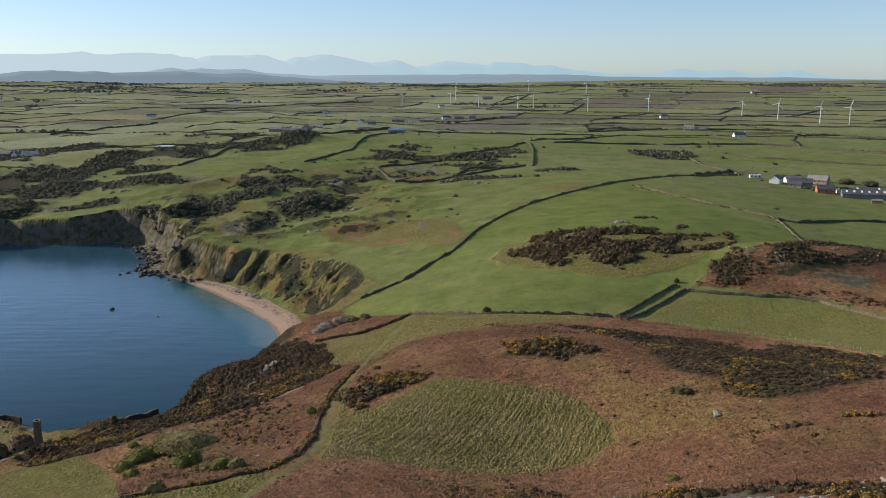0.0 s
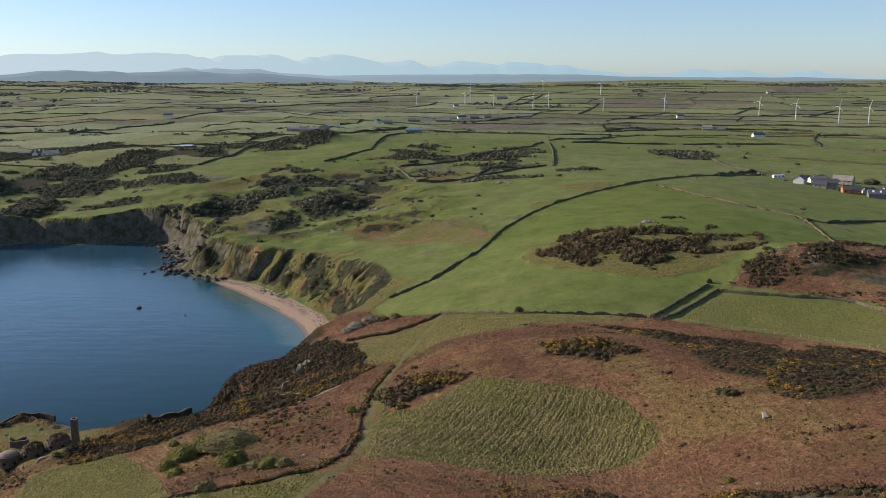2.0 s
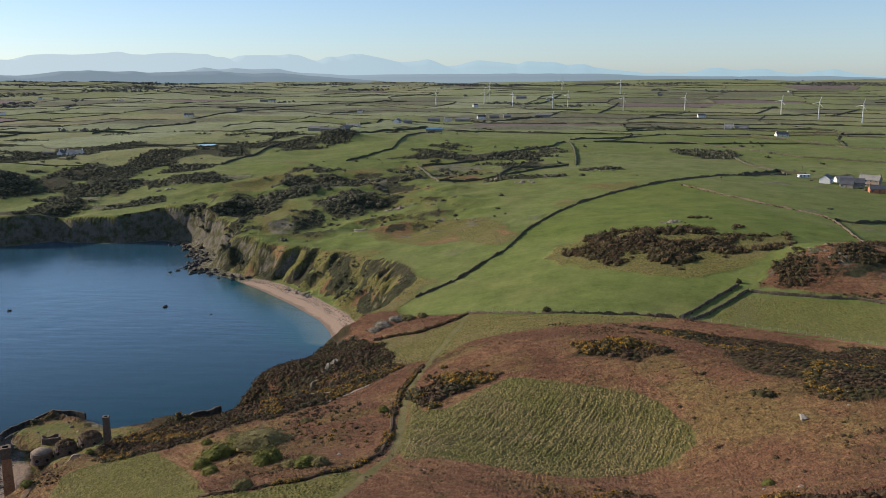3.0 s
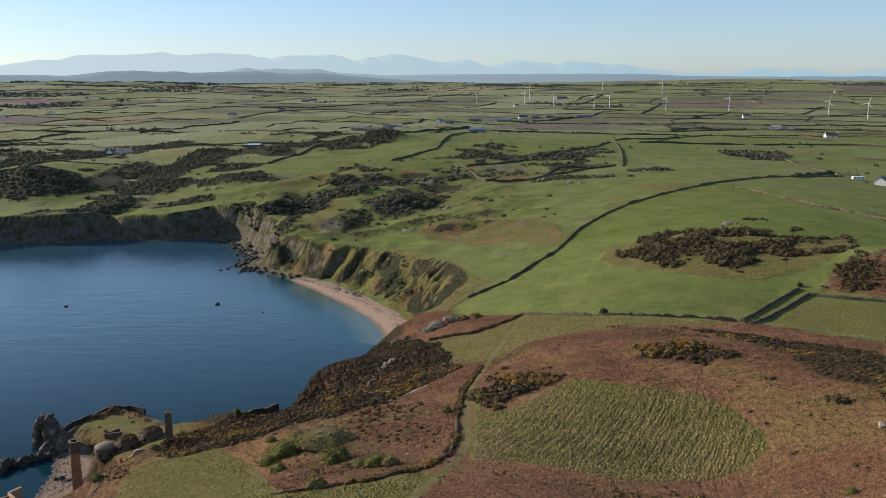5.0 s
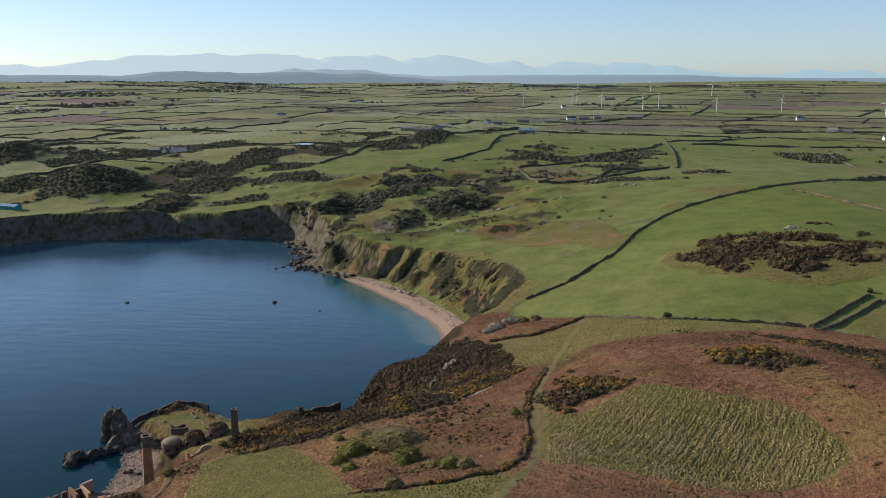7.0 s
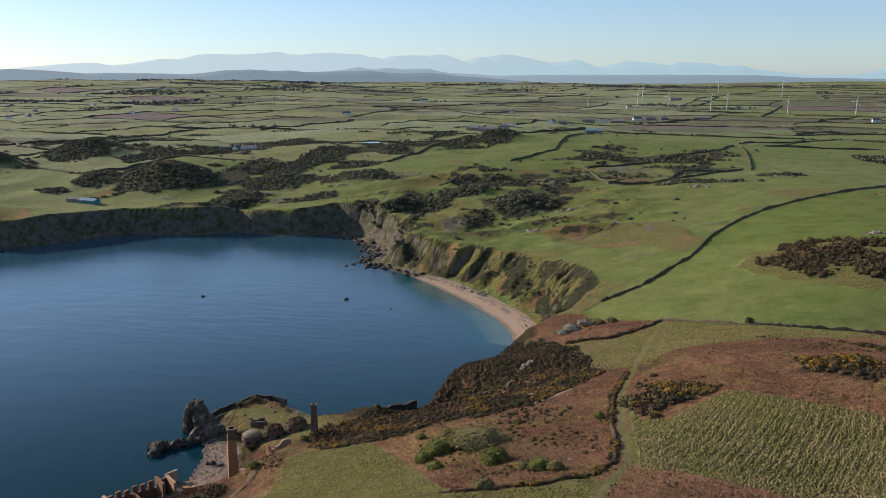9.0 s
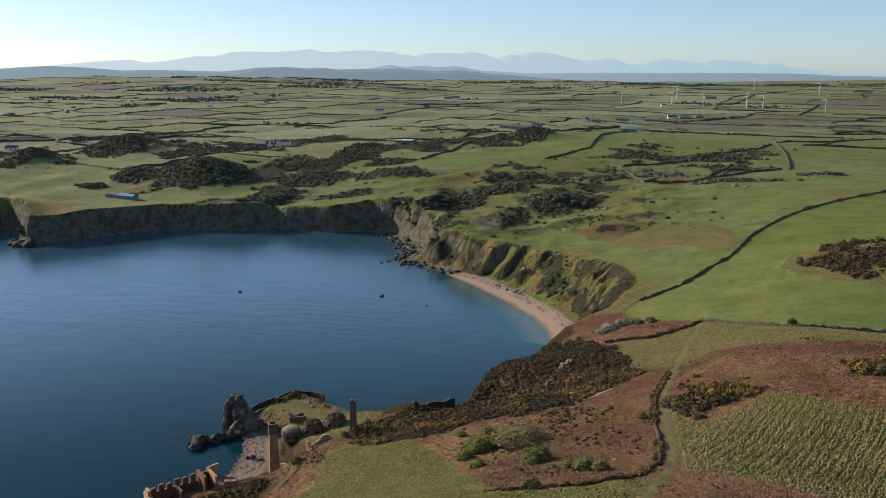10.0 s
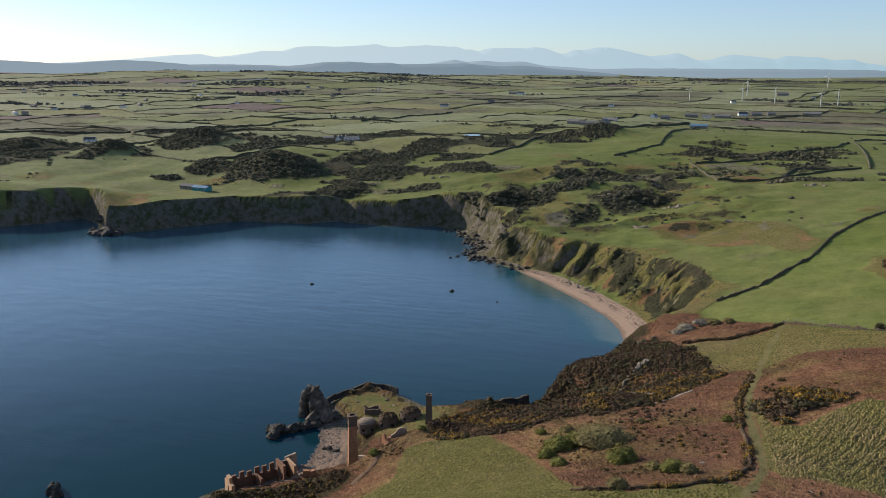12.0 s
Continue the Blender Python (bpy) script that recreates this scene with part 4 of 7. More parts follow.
wall("gatepost", [(46.0, 286.9), (46.8, 286.7)], 1.7, 0.8, PALE_ROCK, "pale stone gatepost at the lane", "gatepost", 0.4, 0.1, 10)

MID_HEDGES = [
    [(-93, 735), (-67, 645)], [(-89, 732), (-50, 760), (-7, 822), (24, 880), (40, 949)], [(44, 961), (43, 834), (37, 723)],
    [(48, 992), (63, 1030), (119, 1073), (171, 1149)], [(-67, 645), (-26, 654), (8, 700), (31, 725)], [(-26, 654), (-15, 708), (8, 708)],
    [(160, 1031), (192, 966), (224, 879), (246, 826), (330, 753), (420, 690)], [(281, 1165), (311, 1046), (331, 956), (383, 875), (460, 800)],
    [(-157, 756), (-129, 836), (-133, 986), (-115, 1116)], [(-274, 924), (-291, 1028), (-281, 1064)],
    [(149, 815), (182, 859), (178, 756), (191, 709), (190, 677)], [(187, 1134), (255, 1113), (301, 1069)], [(147, 452), (156, 449), (188, 470), (230, 480)], [(86, 1277), (134, 1234), (213, 1288), (262, 1362)],
    [(325, 1202), (393, 1154), (466, 1156)],
]
FAR_HEDGES = [
    [(141, 1266), (199, 1344), (270, 1282), (402, 1207), (485, 1113), (600, 1000)], [(230, 1967), (375, 1900), (470, 1859), (575, 2127)], [(561, 1723), (743, 2053)],
    [(-702, 2026), (-670, 2092), (-399, 2404), (-319, 2497)], [(-861, 788), (-779, 832), (-728, 920), (-655, 983), (-581, 970)],
    [(-726, 976), (-677, 1019), (-700, 1200)], [(-584, 1169), (-595, 1369), (-565, 1509)], [(-561, 832), (-501, 824), (-448, 822)], [(147, 637), (188, 701), (205, 685)], [(44, 2300), (121, 2743)], [(157, 1883), (249, 2345)], [(-42, 2157), (0, 2031), (138, 2030)], [(437, 2364), (533, 2084), (583, 2111)], [(-94, 1602), (-8, 1603), (84, 1489), (198, 1422)],
]
for k, line in enumerate(MID_HEDGES + FAR_HEDGES):
    wall("hedge", line, 1.4 if k < 15 else 2.1, 1.1 if k < 15 else 2.0, HEDGE, "dark field hedge between green pastures", "hedge", 3.0, 0.45, 20 + k)

# bent patchwork of hedges over the far plain
hedge_rng = np.random.RandomState(7)
edges = []
for i in range(-16, 16):
    for j in range(2, 25):
        edges += [((i, j), (i + 1, j)), ((i, j), (i, j + 1))]
FAR_LINES = []
for (i0, j0), (i1, j1) in edges:
    keep, tall = hedge_rng.rand(), hedge_rng.rand()
    u = np.linspace(i0, i1, 7) * CELL_U
    v = np.linspace(j0, j1, 7) * CELL_V
    x, y = field_to_world(u, v)
    r, bearing = np.hypot(x + 20, y), np.degrees(np.arctan2(x + 20, y))
    coast_d = shore(x, y)[0]
    if keep < (0.62 if j0 == j1 else 0.6) and r.min() > (690 if x.mean() < -120 else 960) and r.max() < 4300 and bearing.min() > -56 and bearing.max() < 34 and coast_d.min() > 25:
        FAR_LINES.append((r.min(), x, y, 0.9 + 1.4 * tall ** 2, 1.4 + 1.0 * tall, int(1000 * keep)))
FAR_LINES.sort(key=lambda row: row[0])
hv, hf, base = [], [], 0
for k, (_, x, y, tall, wide, seed) in enumerate(FAR_LINES):
    v_, f_ = wall_arrays(list(zip(x, y)), tall, wide, 9.0, 0.6, seed)
    if k < 260:
        tagged(new("hedge", mesh_of("hedge", v_, f_, [HEDGE])), "distant dark field hedge on the plain", "hedge", "hedges on the plain")
    else:
        hv.append(v_)
        hf += [tuple(q + base for q in f) for f in f_]
        base += len(v_)
tagged(new("hedgerows", mesh_of("hedgerows", np.concatenate(hv), hf, [HEDGE])), "patchwork of far dark hedgerows over the plain", "hedgerows", kind="stuff")

# ---- growth: bushes, gorse, bracken, tussocks ----
def bush_template(rng, leaves, leaf, flower=0.0, squash=0.75, rings=3, segs=7):
    """A dome of twigs and leaf sprays, radius 1: an uneven dark core with many small tilted sprays over it."""
    verts, faces, mats = [], [], []
    for i in range(rings):
        for j in range(segs):
            a, e = 2 * math.pi * (j + 0.5 * (i % 2)) / segs, (math.pi / 2) * i / rings
            k = 0.62 + 0.26 * rng.rand()
            verts.append((k * math.cos(e) * math.cos(a), k * math.cos(e) * math.sin(a), k * math.sin(e) * squash - (0.12 if i == 0 else 0)))
    verts.append((0, 0, 0.75 * squash))
    for i in range(rings - 1):
        for j in range(segs):
            a, b, c, d = i * segs + j, i * segs + (j + 1) % segs, (i + 1) * segs + (j + 1) % segs, (i + 1) * segs + j
            faces += [(a, b, c), (a, c, d)]
            mats += [0, 0]
    for j in range(segs):
        faces.append(((rings - 1) * segs + j, (rings - 1) * segs + (j + 1) % segs, rings * segs))
        mats.append(0)
    for _ in range(leaves):
        a, e = 2 * math.pi * rng.rand(), math.asin(rng.rand() ** 0.8)
        k = 0.72 + 0.38 * rng.rand()
        p = np.array([k * math.cos(e) * math.cos(a), k * math.cos(e) * math.sin(a), k * math.sin(e) * squash])
        out = p / (np.linalg.norm(p) + 1e-6)
        t1 = np.cross(out, rng.randn(3))
        t1 /= np.linalg.norm(t1) + 1e-6
        t2 = np.cross(out, t1) * 0.8 + out * rng.uniform(-0.5, 0.7)
        s = leaf * rng.uniform(0.6, 1.3)
        b = len(verts)
        verts += [tuple(p - t1 * s * 0.6), tuple(p + t1 * s * 0.6), tuple(p + t2 * s + out * s * 0.25)]
        faces.append((b, b + 1, b + 2))
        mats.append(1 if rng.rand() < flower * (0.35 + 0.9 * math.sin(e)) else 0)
    return np.array(verts), np.array(faces), np.array(mats)


def tuft_template(rng, blades, spread, lean):
    verts, faces = [], []
    for _ in range(blades):
        a, r = 2 * math.pi * rng.rand(), spread * rng.rand() ** 0.5
        x, y, w, b = r * math.cos(a), r * math.sin(a), rng.uniform(0.10, 0.2), rng.uniform(0, math.pi)
        k = len(verts)
        verts += [(x - w * math.cos(b), y - w * math.sin(b), -0.08), (x + w * math.cos(b), y + w * math.sin(b), -0.08),
                  (x * (1 + lean) + 0.2 * rng.randn(), y * (1 + lean) + 0.2 * rng.randn(), rng.uniform(0.6, 1.1))]
        faces.append((k, k + 1, k + 2))
    return np.array(verts), np.array(faces), np.zeros(len(faces), int)


def strew(name, places, templates, mats, label, category, rng, kind="stuff", heading=None):
    """Copies of the templates at (x, y, radius, height) rows, joined into one growth."""
    places = np.asarray(places, float)
    z = ground_height(places[:, 0], places[:, 1])
    pick, turn = rng.randint(len(templates), size=len(places)), rng.rand(len(places)) * 6.283
    if heading is not None:
        turn = heading + 0.5 * rng.randn(len(places))
    V, Fc, M, base = [], [], [], 0
    for k, (tv, tf, tm) in enumerate(templates):
        s = np.where(pick == k)[0]
        if not len(s):
            continue
        c, n = np.cos(turn[s])[:, None], np.sin(turn[s])[:, None]
        x = (tv[None, :, 0] * c - tv[None, :, 1] * n) * places[s, 2][:, None] + places[s, 0][:, None]
        y = (tv[None, :, 0] * n + tv[None, :, 1] * c) * places[s, 2][:, None] + places[s, 1][:, None]
        w = tv[None, :, 2] * places[s, 3][:, None] + z[s][:, None]
        V.append(np.stack([x, y, w], -1).reshape(-1, 3))
        Fc.append((tf[None] + (base + np.arange(len(s)) * len(tv))[:, None, None]).reshape(-1, 3))
        M.append(np.tile(tm, len(s)))
        base += len(s) * len(tv)
    V, Fc, M = np.concatenate(V), np.concatenate(Fc), np.concatenate(M)
    me = bpy.data.meshes.new(name)
    me.vertices.add(len(V))
    me.vertices.foreach_set("co", V.astype(np.float32).ravel())
    me.loops.add(Fc.size)
    me.loops.foreach_set("vertex_index", Fc.astype(np.int32).ravel())
    me.polygons.add(len(Fc))
    me.polygons.foreach_set("loop_start", np.arange(0, Fc.size, 3, dtype=np.int32))
    for m in mats:
        me.materials.append(m)
    me.polygons.foreach_set("material_index", M.astype(np.int32))
    me.update(calc_edges=True)
    return tagged(new(name, me), label, category, kind=kind)


def spots(rng, x0, x1, y0, y1, spacing):
    """A jittered grid of places."""
    x, y = np.meshgrid(np.arange(x0, x1, spacing), np.arange(y0, y1, spacing))
    x, y = x.ravel() + rng.uniform(-0.5, 0.5, x.size) * spacing, y.ravel() + rng.uniform(-0.5, 0.5, y.size) * spacing
    return x, y


plant_rng = np.random.RandomState(11)
GORSE_SET = [bush_template(plant_rng, 58, 0.22, f) for f in (0, 0, 0, 0.12)]
BLOOM_SET = [bush_template(plant_rng, 90, 0.17, f) for f in (0.3, 0.6, 0.85)]
HEDGE_SET = [bush_template(plant_rng, 12, 0.5, f, 0.8, 2, 5) for f in (0.6, 1.0, 0.8)]
FAR_SET = [bush_template(plant_rng, 46, 0.27, f) for f in (0.3, 0.6, 1.0, 0.5)]
HEATH_SET = [bush_template(plant_rng, 30, 0.3, 0, 0.62, 2, 7) for _ in range(4)]


def thicket(area, spacing, low, high, edge=2.0, gaps=0.0, seed=0):
    xs, ys = [p[0] for p in area], [p[1] for p in area]
    x, y = spots(plant_rng, min(xs) - edge, max(xs) + edge, min(ys) - edge, max(ys) + edge, spacing)
    clump = fbm(x, y, 13, 3, 130 + seed)
    keep = (in_area(x, y, area) + 6 * fbm(x, y, 14, 3, 72 + seed) > 0) & (clump > gaps - 0.45) & (shore(x, y)[0] > 2.5)
    x, y = x[keep], y[keep]
    r = (low + (high - low) * plant_rng.rand(len(x)) ** 1.4) * (1 + 0.5 * fbm(x, y, 7, 2, 140)) * (0.7 + 0.6 * smooth(0, 0.5, clump[keep] - gaps + 0.45))
    return np.stack([x, y, r, r * plant_rng.uniform(0.8, 1.15, len(x))], -1)


near = [thicket(SCRUBS[0], 1.5, 0.7, 1.9, edge=4, gaps=0.08), thicket(SCRUBS[1], 1.5, 0.7, 1.8, gaps=0.12), thicket(SCRUBS[2], 1.55, 0.55, 1.35, gaps=0.0) * np.array([1, 1, 1, 0.62]),
        thicket(SCRUBS[3], 1.4, 0.5, 1.0, gaps=0.35), thicket(SCRUBS[4], 1.1, 0.35, 1.1, gaps=-0.12)]


def overgrow(line, step, low, high, side=0.6, share=0.8):
    """Low growth along a wall or bank."""
    x, y, nx, ny = draped(line, step)
    off = plant_rng.uniform(-side, side, len(x))
    keep = (plant_rng.rand(len(x)) < share) & (vnoise(np.arange(len(x)) * 0.16, x * 0, 77) > -0.55)
    r = plant_rng.uniform(low, high, len(x))
    return np.stack([x + nx * off, y + ny * off, r, r * plant_rng.uniform(0.9, 1.4, len(x))], -1)[keep]


BANK_LINE = [(-37.3, 245.5), (-40, 224), (-39.5, 201), (-37.5, 178), (-36.9, 162), (-40.5, 151), (-47, 144.3), (-56, 141.2), (-66, 141)]
near += [overgrow(BANK_LINE, 0.34, 0.4, 1.0, 0.8, 1.0), overgrow(FIELD_WALL, 1.2, 0.25, 0.6, 0.5, 0.22), overgrow(FENCE_WALL, 0.9, 0.2, 0.5, 0.8, 0.5), overgrow([(-28.3, 314), (-35, 308.7), (-44.2, 300.5), (-52, 298.7), (-60, 295)], 0.42, 0.5, 1.2, 0.8, 1.0),
         overgrow([(43.2, 289.8), (55, 304.4), (68.6, 319)], 1.0, 0.25, 0.55, 0.6, 0.6), overgrow([(46.5, 287.4), (58, 300), (71, 314)], 1.0, 0.25, 0.55, 0.6, 0.6)]
bank_scrub = [(-168, 173), (-158, 172), (-146, 177), (-133, 175), (-125, 175), (-122.8, 170), (-130, 164), (-141, 158), (-160, 154)]
near += [overgrow([(91.7, 564), (106.4, 530.5), (128, 490), (145.8, 464), (146, 440)], 1.6, 0.4, 1.1, 1.4, 0.7), overgrow([(146, 440), (141, 414.7), (134.8, 372), (128, 350)], 1.6, 0.3, 0.7, 1.2, 0.4)]
near += [thicket(bank_scrub, 0.9, 0.25, 0.6, gaps=-0.1), thicket([(-136, 214), (-128, 206), (-119, 196), (-115, 181), (-121, 180), (-127, 190), (-132, 204)], 1.1, 0.15, 0.42, gaps=0.12), thicket([(-121, 214), (-103, 216), (-102, 207), (-117, 206)], 1.2, 0.4, 1.0, gaps=0.1)]
near += [thicket([(-8, 153.5), (-3.8, 153.1), (4.8, 159), (10.5, 147), (12, 132), (-6.9, 130)], 1.5, 0.35, 0.9, gaps=0.2), thicket([(-30, 150), (-10, 157), (-8, 140), (-28, 142)], 2.2, 0.2, 0.5, gaps=0.3),
         thicket([(2, 277), (24, 272), (26, 252), (8, 250)], 1.4, 0.25, 0.55, gaps=0.3)]
TRODS = [[(4.7, 207), (6.7, 215.4), (12.6, 217.9), (18, 218.7)], [(4.6, 205.8), (16.3, 208), (28.5, 209.9), (35.1, 210.6)], [(20, 219.8), (16.6, 206.2), (15.4, 201.1)], [(15.8, 264.8), (15.3, 234.1)]]
# tiny dark plants added along the trods to draw the shade in their ruts
near += [overgrow(line, 0.55, 0.12, 0.26, 0.2, 0.9) for line in TRODS]
near += [thicket([(-95, 205), (-62, 226), (-43, 205), (-42, 165), (-58, 147), (-72, 163), (-86, 190)], 2.6, 0.3, 0.9, gaps=0.62)]
x, y = spots(plant_rng, -36, 100, 125, 270, 2.2)
keep = (fbm(x, y, 13, 4, 157) > 0.16) & (plant_rng.rand(len(x)) < 0.4) & (in_area(x, y, FIELD_TUSSOCK) < -1) & (in_area(x, y, HEADLAND) > 3) & (in_area(x, y, FIELD_EAST) < -1) & (in_area(x, y, FIELD_ROUGH) < -1)
r = plant_rng.uniform(0.15, 0.5, keep.sum())
near += [np.stack([x[keep], y[keep], r, r * 0.7], -1)]
LONE = [(43.3, 190.1, 2.0), (44.6, 189, 1.6), (42, 191.4, 1.5), (26, 192.4, 0.8), (28.2, 186.9, 0.7), (30.3, 173.5, 0.8), (31.2, 174, 0.6), (55, 162.6, 1.1), (56.9, 162, 1.3), (58.6, 161.4, 1.2), (60.5, 160.5, 1.0), (68, 162, 1.3), (69.5, 161.4, 1.3), (71.4, 160.6, 1.4),
        (73, 160, 1.2), (59.1, 153.7, 0.9), (51.2, 164.2, 0.8), (51.8, 162.5, 0.7), (50, 158.8, 0.7), (38.6, 162.2, 0.8), (39.9, 160, 0.6), (39.9, 150.1, 0.7), (33.3, 204.9, 1.0), (32, 205.6, 0.8), (62.1, 188.3, 1.7), (63.6, 187.6, 1.5), (60.6, 188.8, 1.2)]
near += [np.array([(x, y, r, r * 0.8) for x, y, r in LONE])]
near = np.concatenate(near)
bloom = (fbm(near[:, 0], near[:, 1], 11, 3, 150) > np.where(near[:, 0] > 30, 0.12, np.where(near[:, 0] > -40, -0.12, 0.0))) & (plant_rng.rand(len(near)) < 0.75) & (near[:, 2] > 0.5) & (near[:, 1] < 262)
brown = (~bloom) & (fbm(near[:, 0], near[:, 1], 8, 3, 151) + 0.3 * plant_rng.randn(len(near)) > np.where(near[:, 0] < -55, -0.22, -0.02))
strew("gorse_scrub", near[~bloom & ~brown], GORSE_SET, [GORSE, FLOWER], "dark green gorse scrub on the headland", "gorse", plant_rng)
strew("heather_scrub", near[brown], HEATH_SET, [HEATHER, FLOWER], "dark brown heather and dead gorse on the headland", "heather", plant_rng)
strew("flowering_gorse", near[bloom], BLOOM_SET, [GORSE, FLOWER], "gorse bushes in yellow flower on the headland", "gorse", plant_rng)
hill = np.concatenate([thicket(GORSE_HILL, 1.9, 0.8, 2.5, edge=3, gaps=0.2), thicket(OUTCROP_TOP, 1.9, 0.5, 1.5, gaps=0.3), thicket([(96, 306), (106, 304), (114, 299), (127, 284), (140, 283), (140, 292), (120, 306)], 2.0, 0.4, 1.2, gaps=0.2), thicket([(72, 322), (92, 338), (100, 330), (84, 318)], 1.6, 0.4, 1.0, gaps=0.2)] + [np.array([(x + 2.6 * plant_rng.randn(), y + 2.6 * plant_rng.randn(), plant_rng.uniform(0.8, 2.0), 1.3) for x, y in ((87, 402), (91, 356), (76, 433), (59, 399), (98, 362)) for _ in range(7)])])
bloom = (plant_rng.rand(len(hill)) < 0.3) & (fbm(hill[:, 0], hill[:, 1], 12, 3, 152) > 0.0)
strew("gorse_hill_scrub", hill[~bloom], FAR_SET, [GORSE, RUSTY], "dense dark gorse on low rocky knolls", "gorse", plant_rng)
strew("gorse_hill_bloom", hill[bloom], GORSE_SET, [HEATHER, FLOWER], "rusty heather and gorse on low knolls", "gorse", plant_rng)

# scrub over the rough land beyond the bay
x, y = spots(plant_rng, -760, 260, 440, 1500, 3.5)
keep = (scrub_cover(x, y) > plant_rng.rand(len(x)) * 0.9 + 0.08) & (shore(x, y)[0] > 14) & (np.hypot(x + 20, y) < 1450)
loose = (fbm(x, y, 60, 4, 63) > 0.0) & (plant_rng.rand(len(x)) < np.where((x < 0) & (y < 800), 0.018, 0.006)) & (shore(x, y)[0] > 14) & (in_area(x, y, FIELD_MAIN) < -14) & (y > 490) & (y < 1100)
keep = ((keep & ((fbm(x, y, 17, 3, 66) > -0.16) | (knoll_cover(x, y) > 0.6))) | loose) & (in_area(x, y, FIELD_MAIN) < -4)
x, y = x[keep], y[keep]
r = plant_rng.uniform(0.7, 2.9, len(x)) * (1 + 0.5 * fbm(x, y, 25, 2, 141))
far = y > 735
strew("far_scrub", np.stack([x, y, r, r * 0.8], -1)[~far], FAR_SET, [SCRUB_CORE, SCRUB_LIT_TOP], "dark gorse and thorn scrub among rough pasture", "scrub", plant_rng)
x, y, r = x[far], y[far], r[far]
for line in MID_HEDGES + FAR_HEDGES:
    extra = overgrow(line, 3.0, 0.4, 1.1, 0.8, 0.6)
    x, y, r = np.concatenate([x, extra[:, 0]]), np.concatenate([y, extra[:, 1]]), np.concatenate([r, extra[:, 2]])
for _, hx, hy, _, _, _ in FAR_LINES:
    extra = overgrow(list(zip(hx, hy)), 10.0, 1.0, 3.2, 1.6, 0.8)
    x, y, r = np.concatenate([x, extra[:, 0]]), np.concatenate([y, extra[:, 1]]), np.concatenate([r, extra[:, 2]])
strew("hedge_growth", np.stack([x, y, r, r * 0.8], -1), HEDGE_SET, [SCRUB_CORE, SCRUB_LIT_TOP], "brown leafless growth along far hedges and knolls", "scrub", plant_rng)

# low growth clinging to the slopes round the bay
x, y = spots(plant_rng, -330, -55, 250, 620, 2.1)
z = ground_height(x, y)
slope = np.hypot(ground_height(x + 2, y) - z, ground_height(x, y + 2) - z) / 2
keep = (slope > 0.35) & (slope < 1.8) & (shore(x, y)[0] > np.where((y < 350) | (y > 470), 3, 12)) & (fbm(x, y, 16, 4, 142) > 0.04) & (plant_rng.rand(len(x)) < 0.75)
x, y = x[keep], y[keep]
r = (0.25 + 1.1 * plant_rng.rand(len(x)) ** 2.2) * (1 + 0.5 * fbm(x, y, 15, 2, 143))
strew("slope_scrub", np.stack([x, y, r, r * 0.8], -1), FAR_SET, [SCRUB_CORE, SCRUB_LIT_TOP], "low olive and brown scrub clinging to the sea slopes", "scrub", plant_rng)

# trees and thickets about the far hedges and farms
WOODS = [(-1.0, 3950, 4.6, 120), (5.5, 3700, 2.2, 90), (-9.5, 3500, 1.8, 70), (-17.5, 3350, 2.6, 60), (-24.5, 3300, 2.2, 60), (12.6, 3350, 1.6, 50), (19, 3800, 4.5, 120), (-32, 3100, 4.0, 90), (-38, 2700, 3.0, 90),
         (-29, 3700, 2.5, 60), (-14.5, 2550, 1.2, 40), (-12.5, 3950, 3.0, 60), (9.5, 3950, 2.5, 60), (-43, 3300, 4, 120), (-34.5, 2250, 1.6, 45)]     # bearing, distance, half-spread in degrees, half-depth
x, y = spots(plant_rng, -2900, 2000, 900, 4300, 15)
r = np.hypot(x + 20, y)
bearing = np.degrees(np.arctan2(x + 20, y))
grove = 0.5 * fbm(x, y * 1.7, 420, 4, 64) + 0.10 * smooth(-200, -1500, x) + 0.08 * smooth(2600, 3800, r) - 0.12 * smooth(1900, 1300, r)
for at, distance, spread, deep in WOODS:
    grove = np.maximum(grove, 0.75 * (1.25 - np.hypot((bearing - at) / spread, (r - distance) / deep)))
keep = (grove + 0.28 * fbm(x, y, 70, 3, 69) > 0.32 + 0.04 * plant_rng.rand(len(x))) & (bearing > -55) & (bearing < 33) & (shore(x, y)[0] > 40)
x, y = x[keep], y[keep]
s = plant_rng.uniform(2.8, 7.0, len(x))
strew("far_trees", np.stack([x, y, s, s * plant_rng.uniform(0.6, 1.1, len(x))], -1), HEDGE_SET, [FAR_WOOD, FAR_WOOD], "dark bare copses about the far fields", "trees", plant_rng)

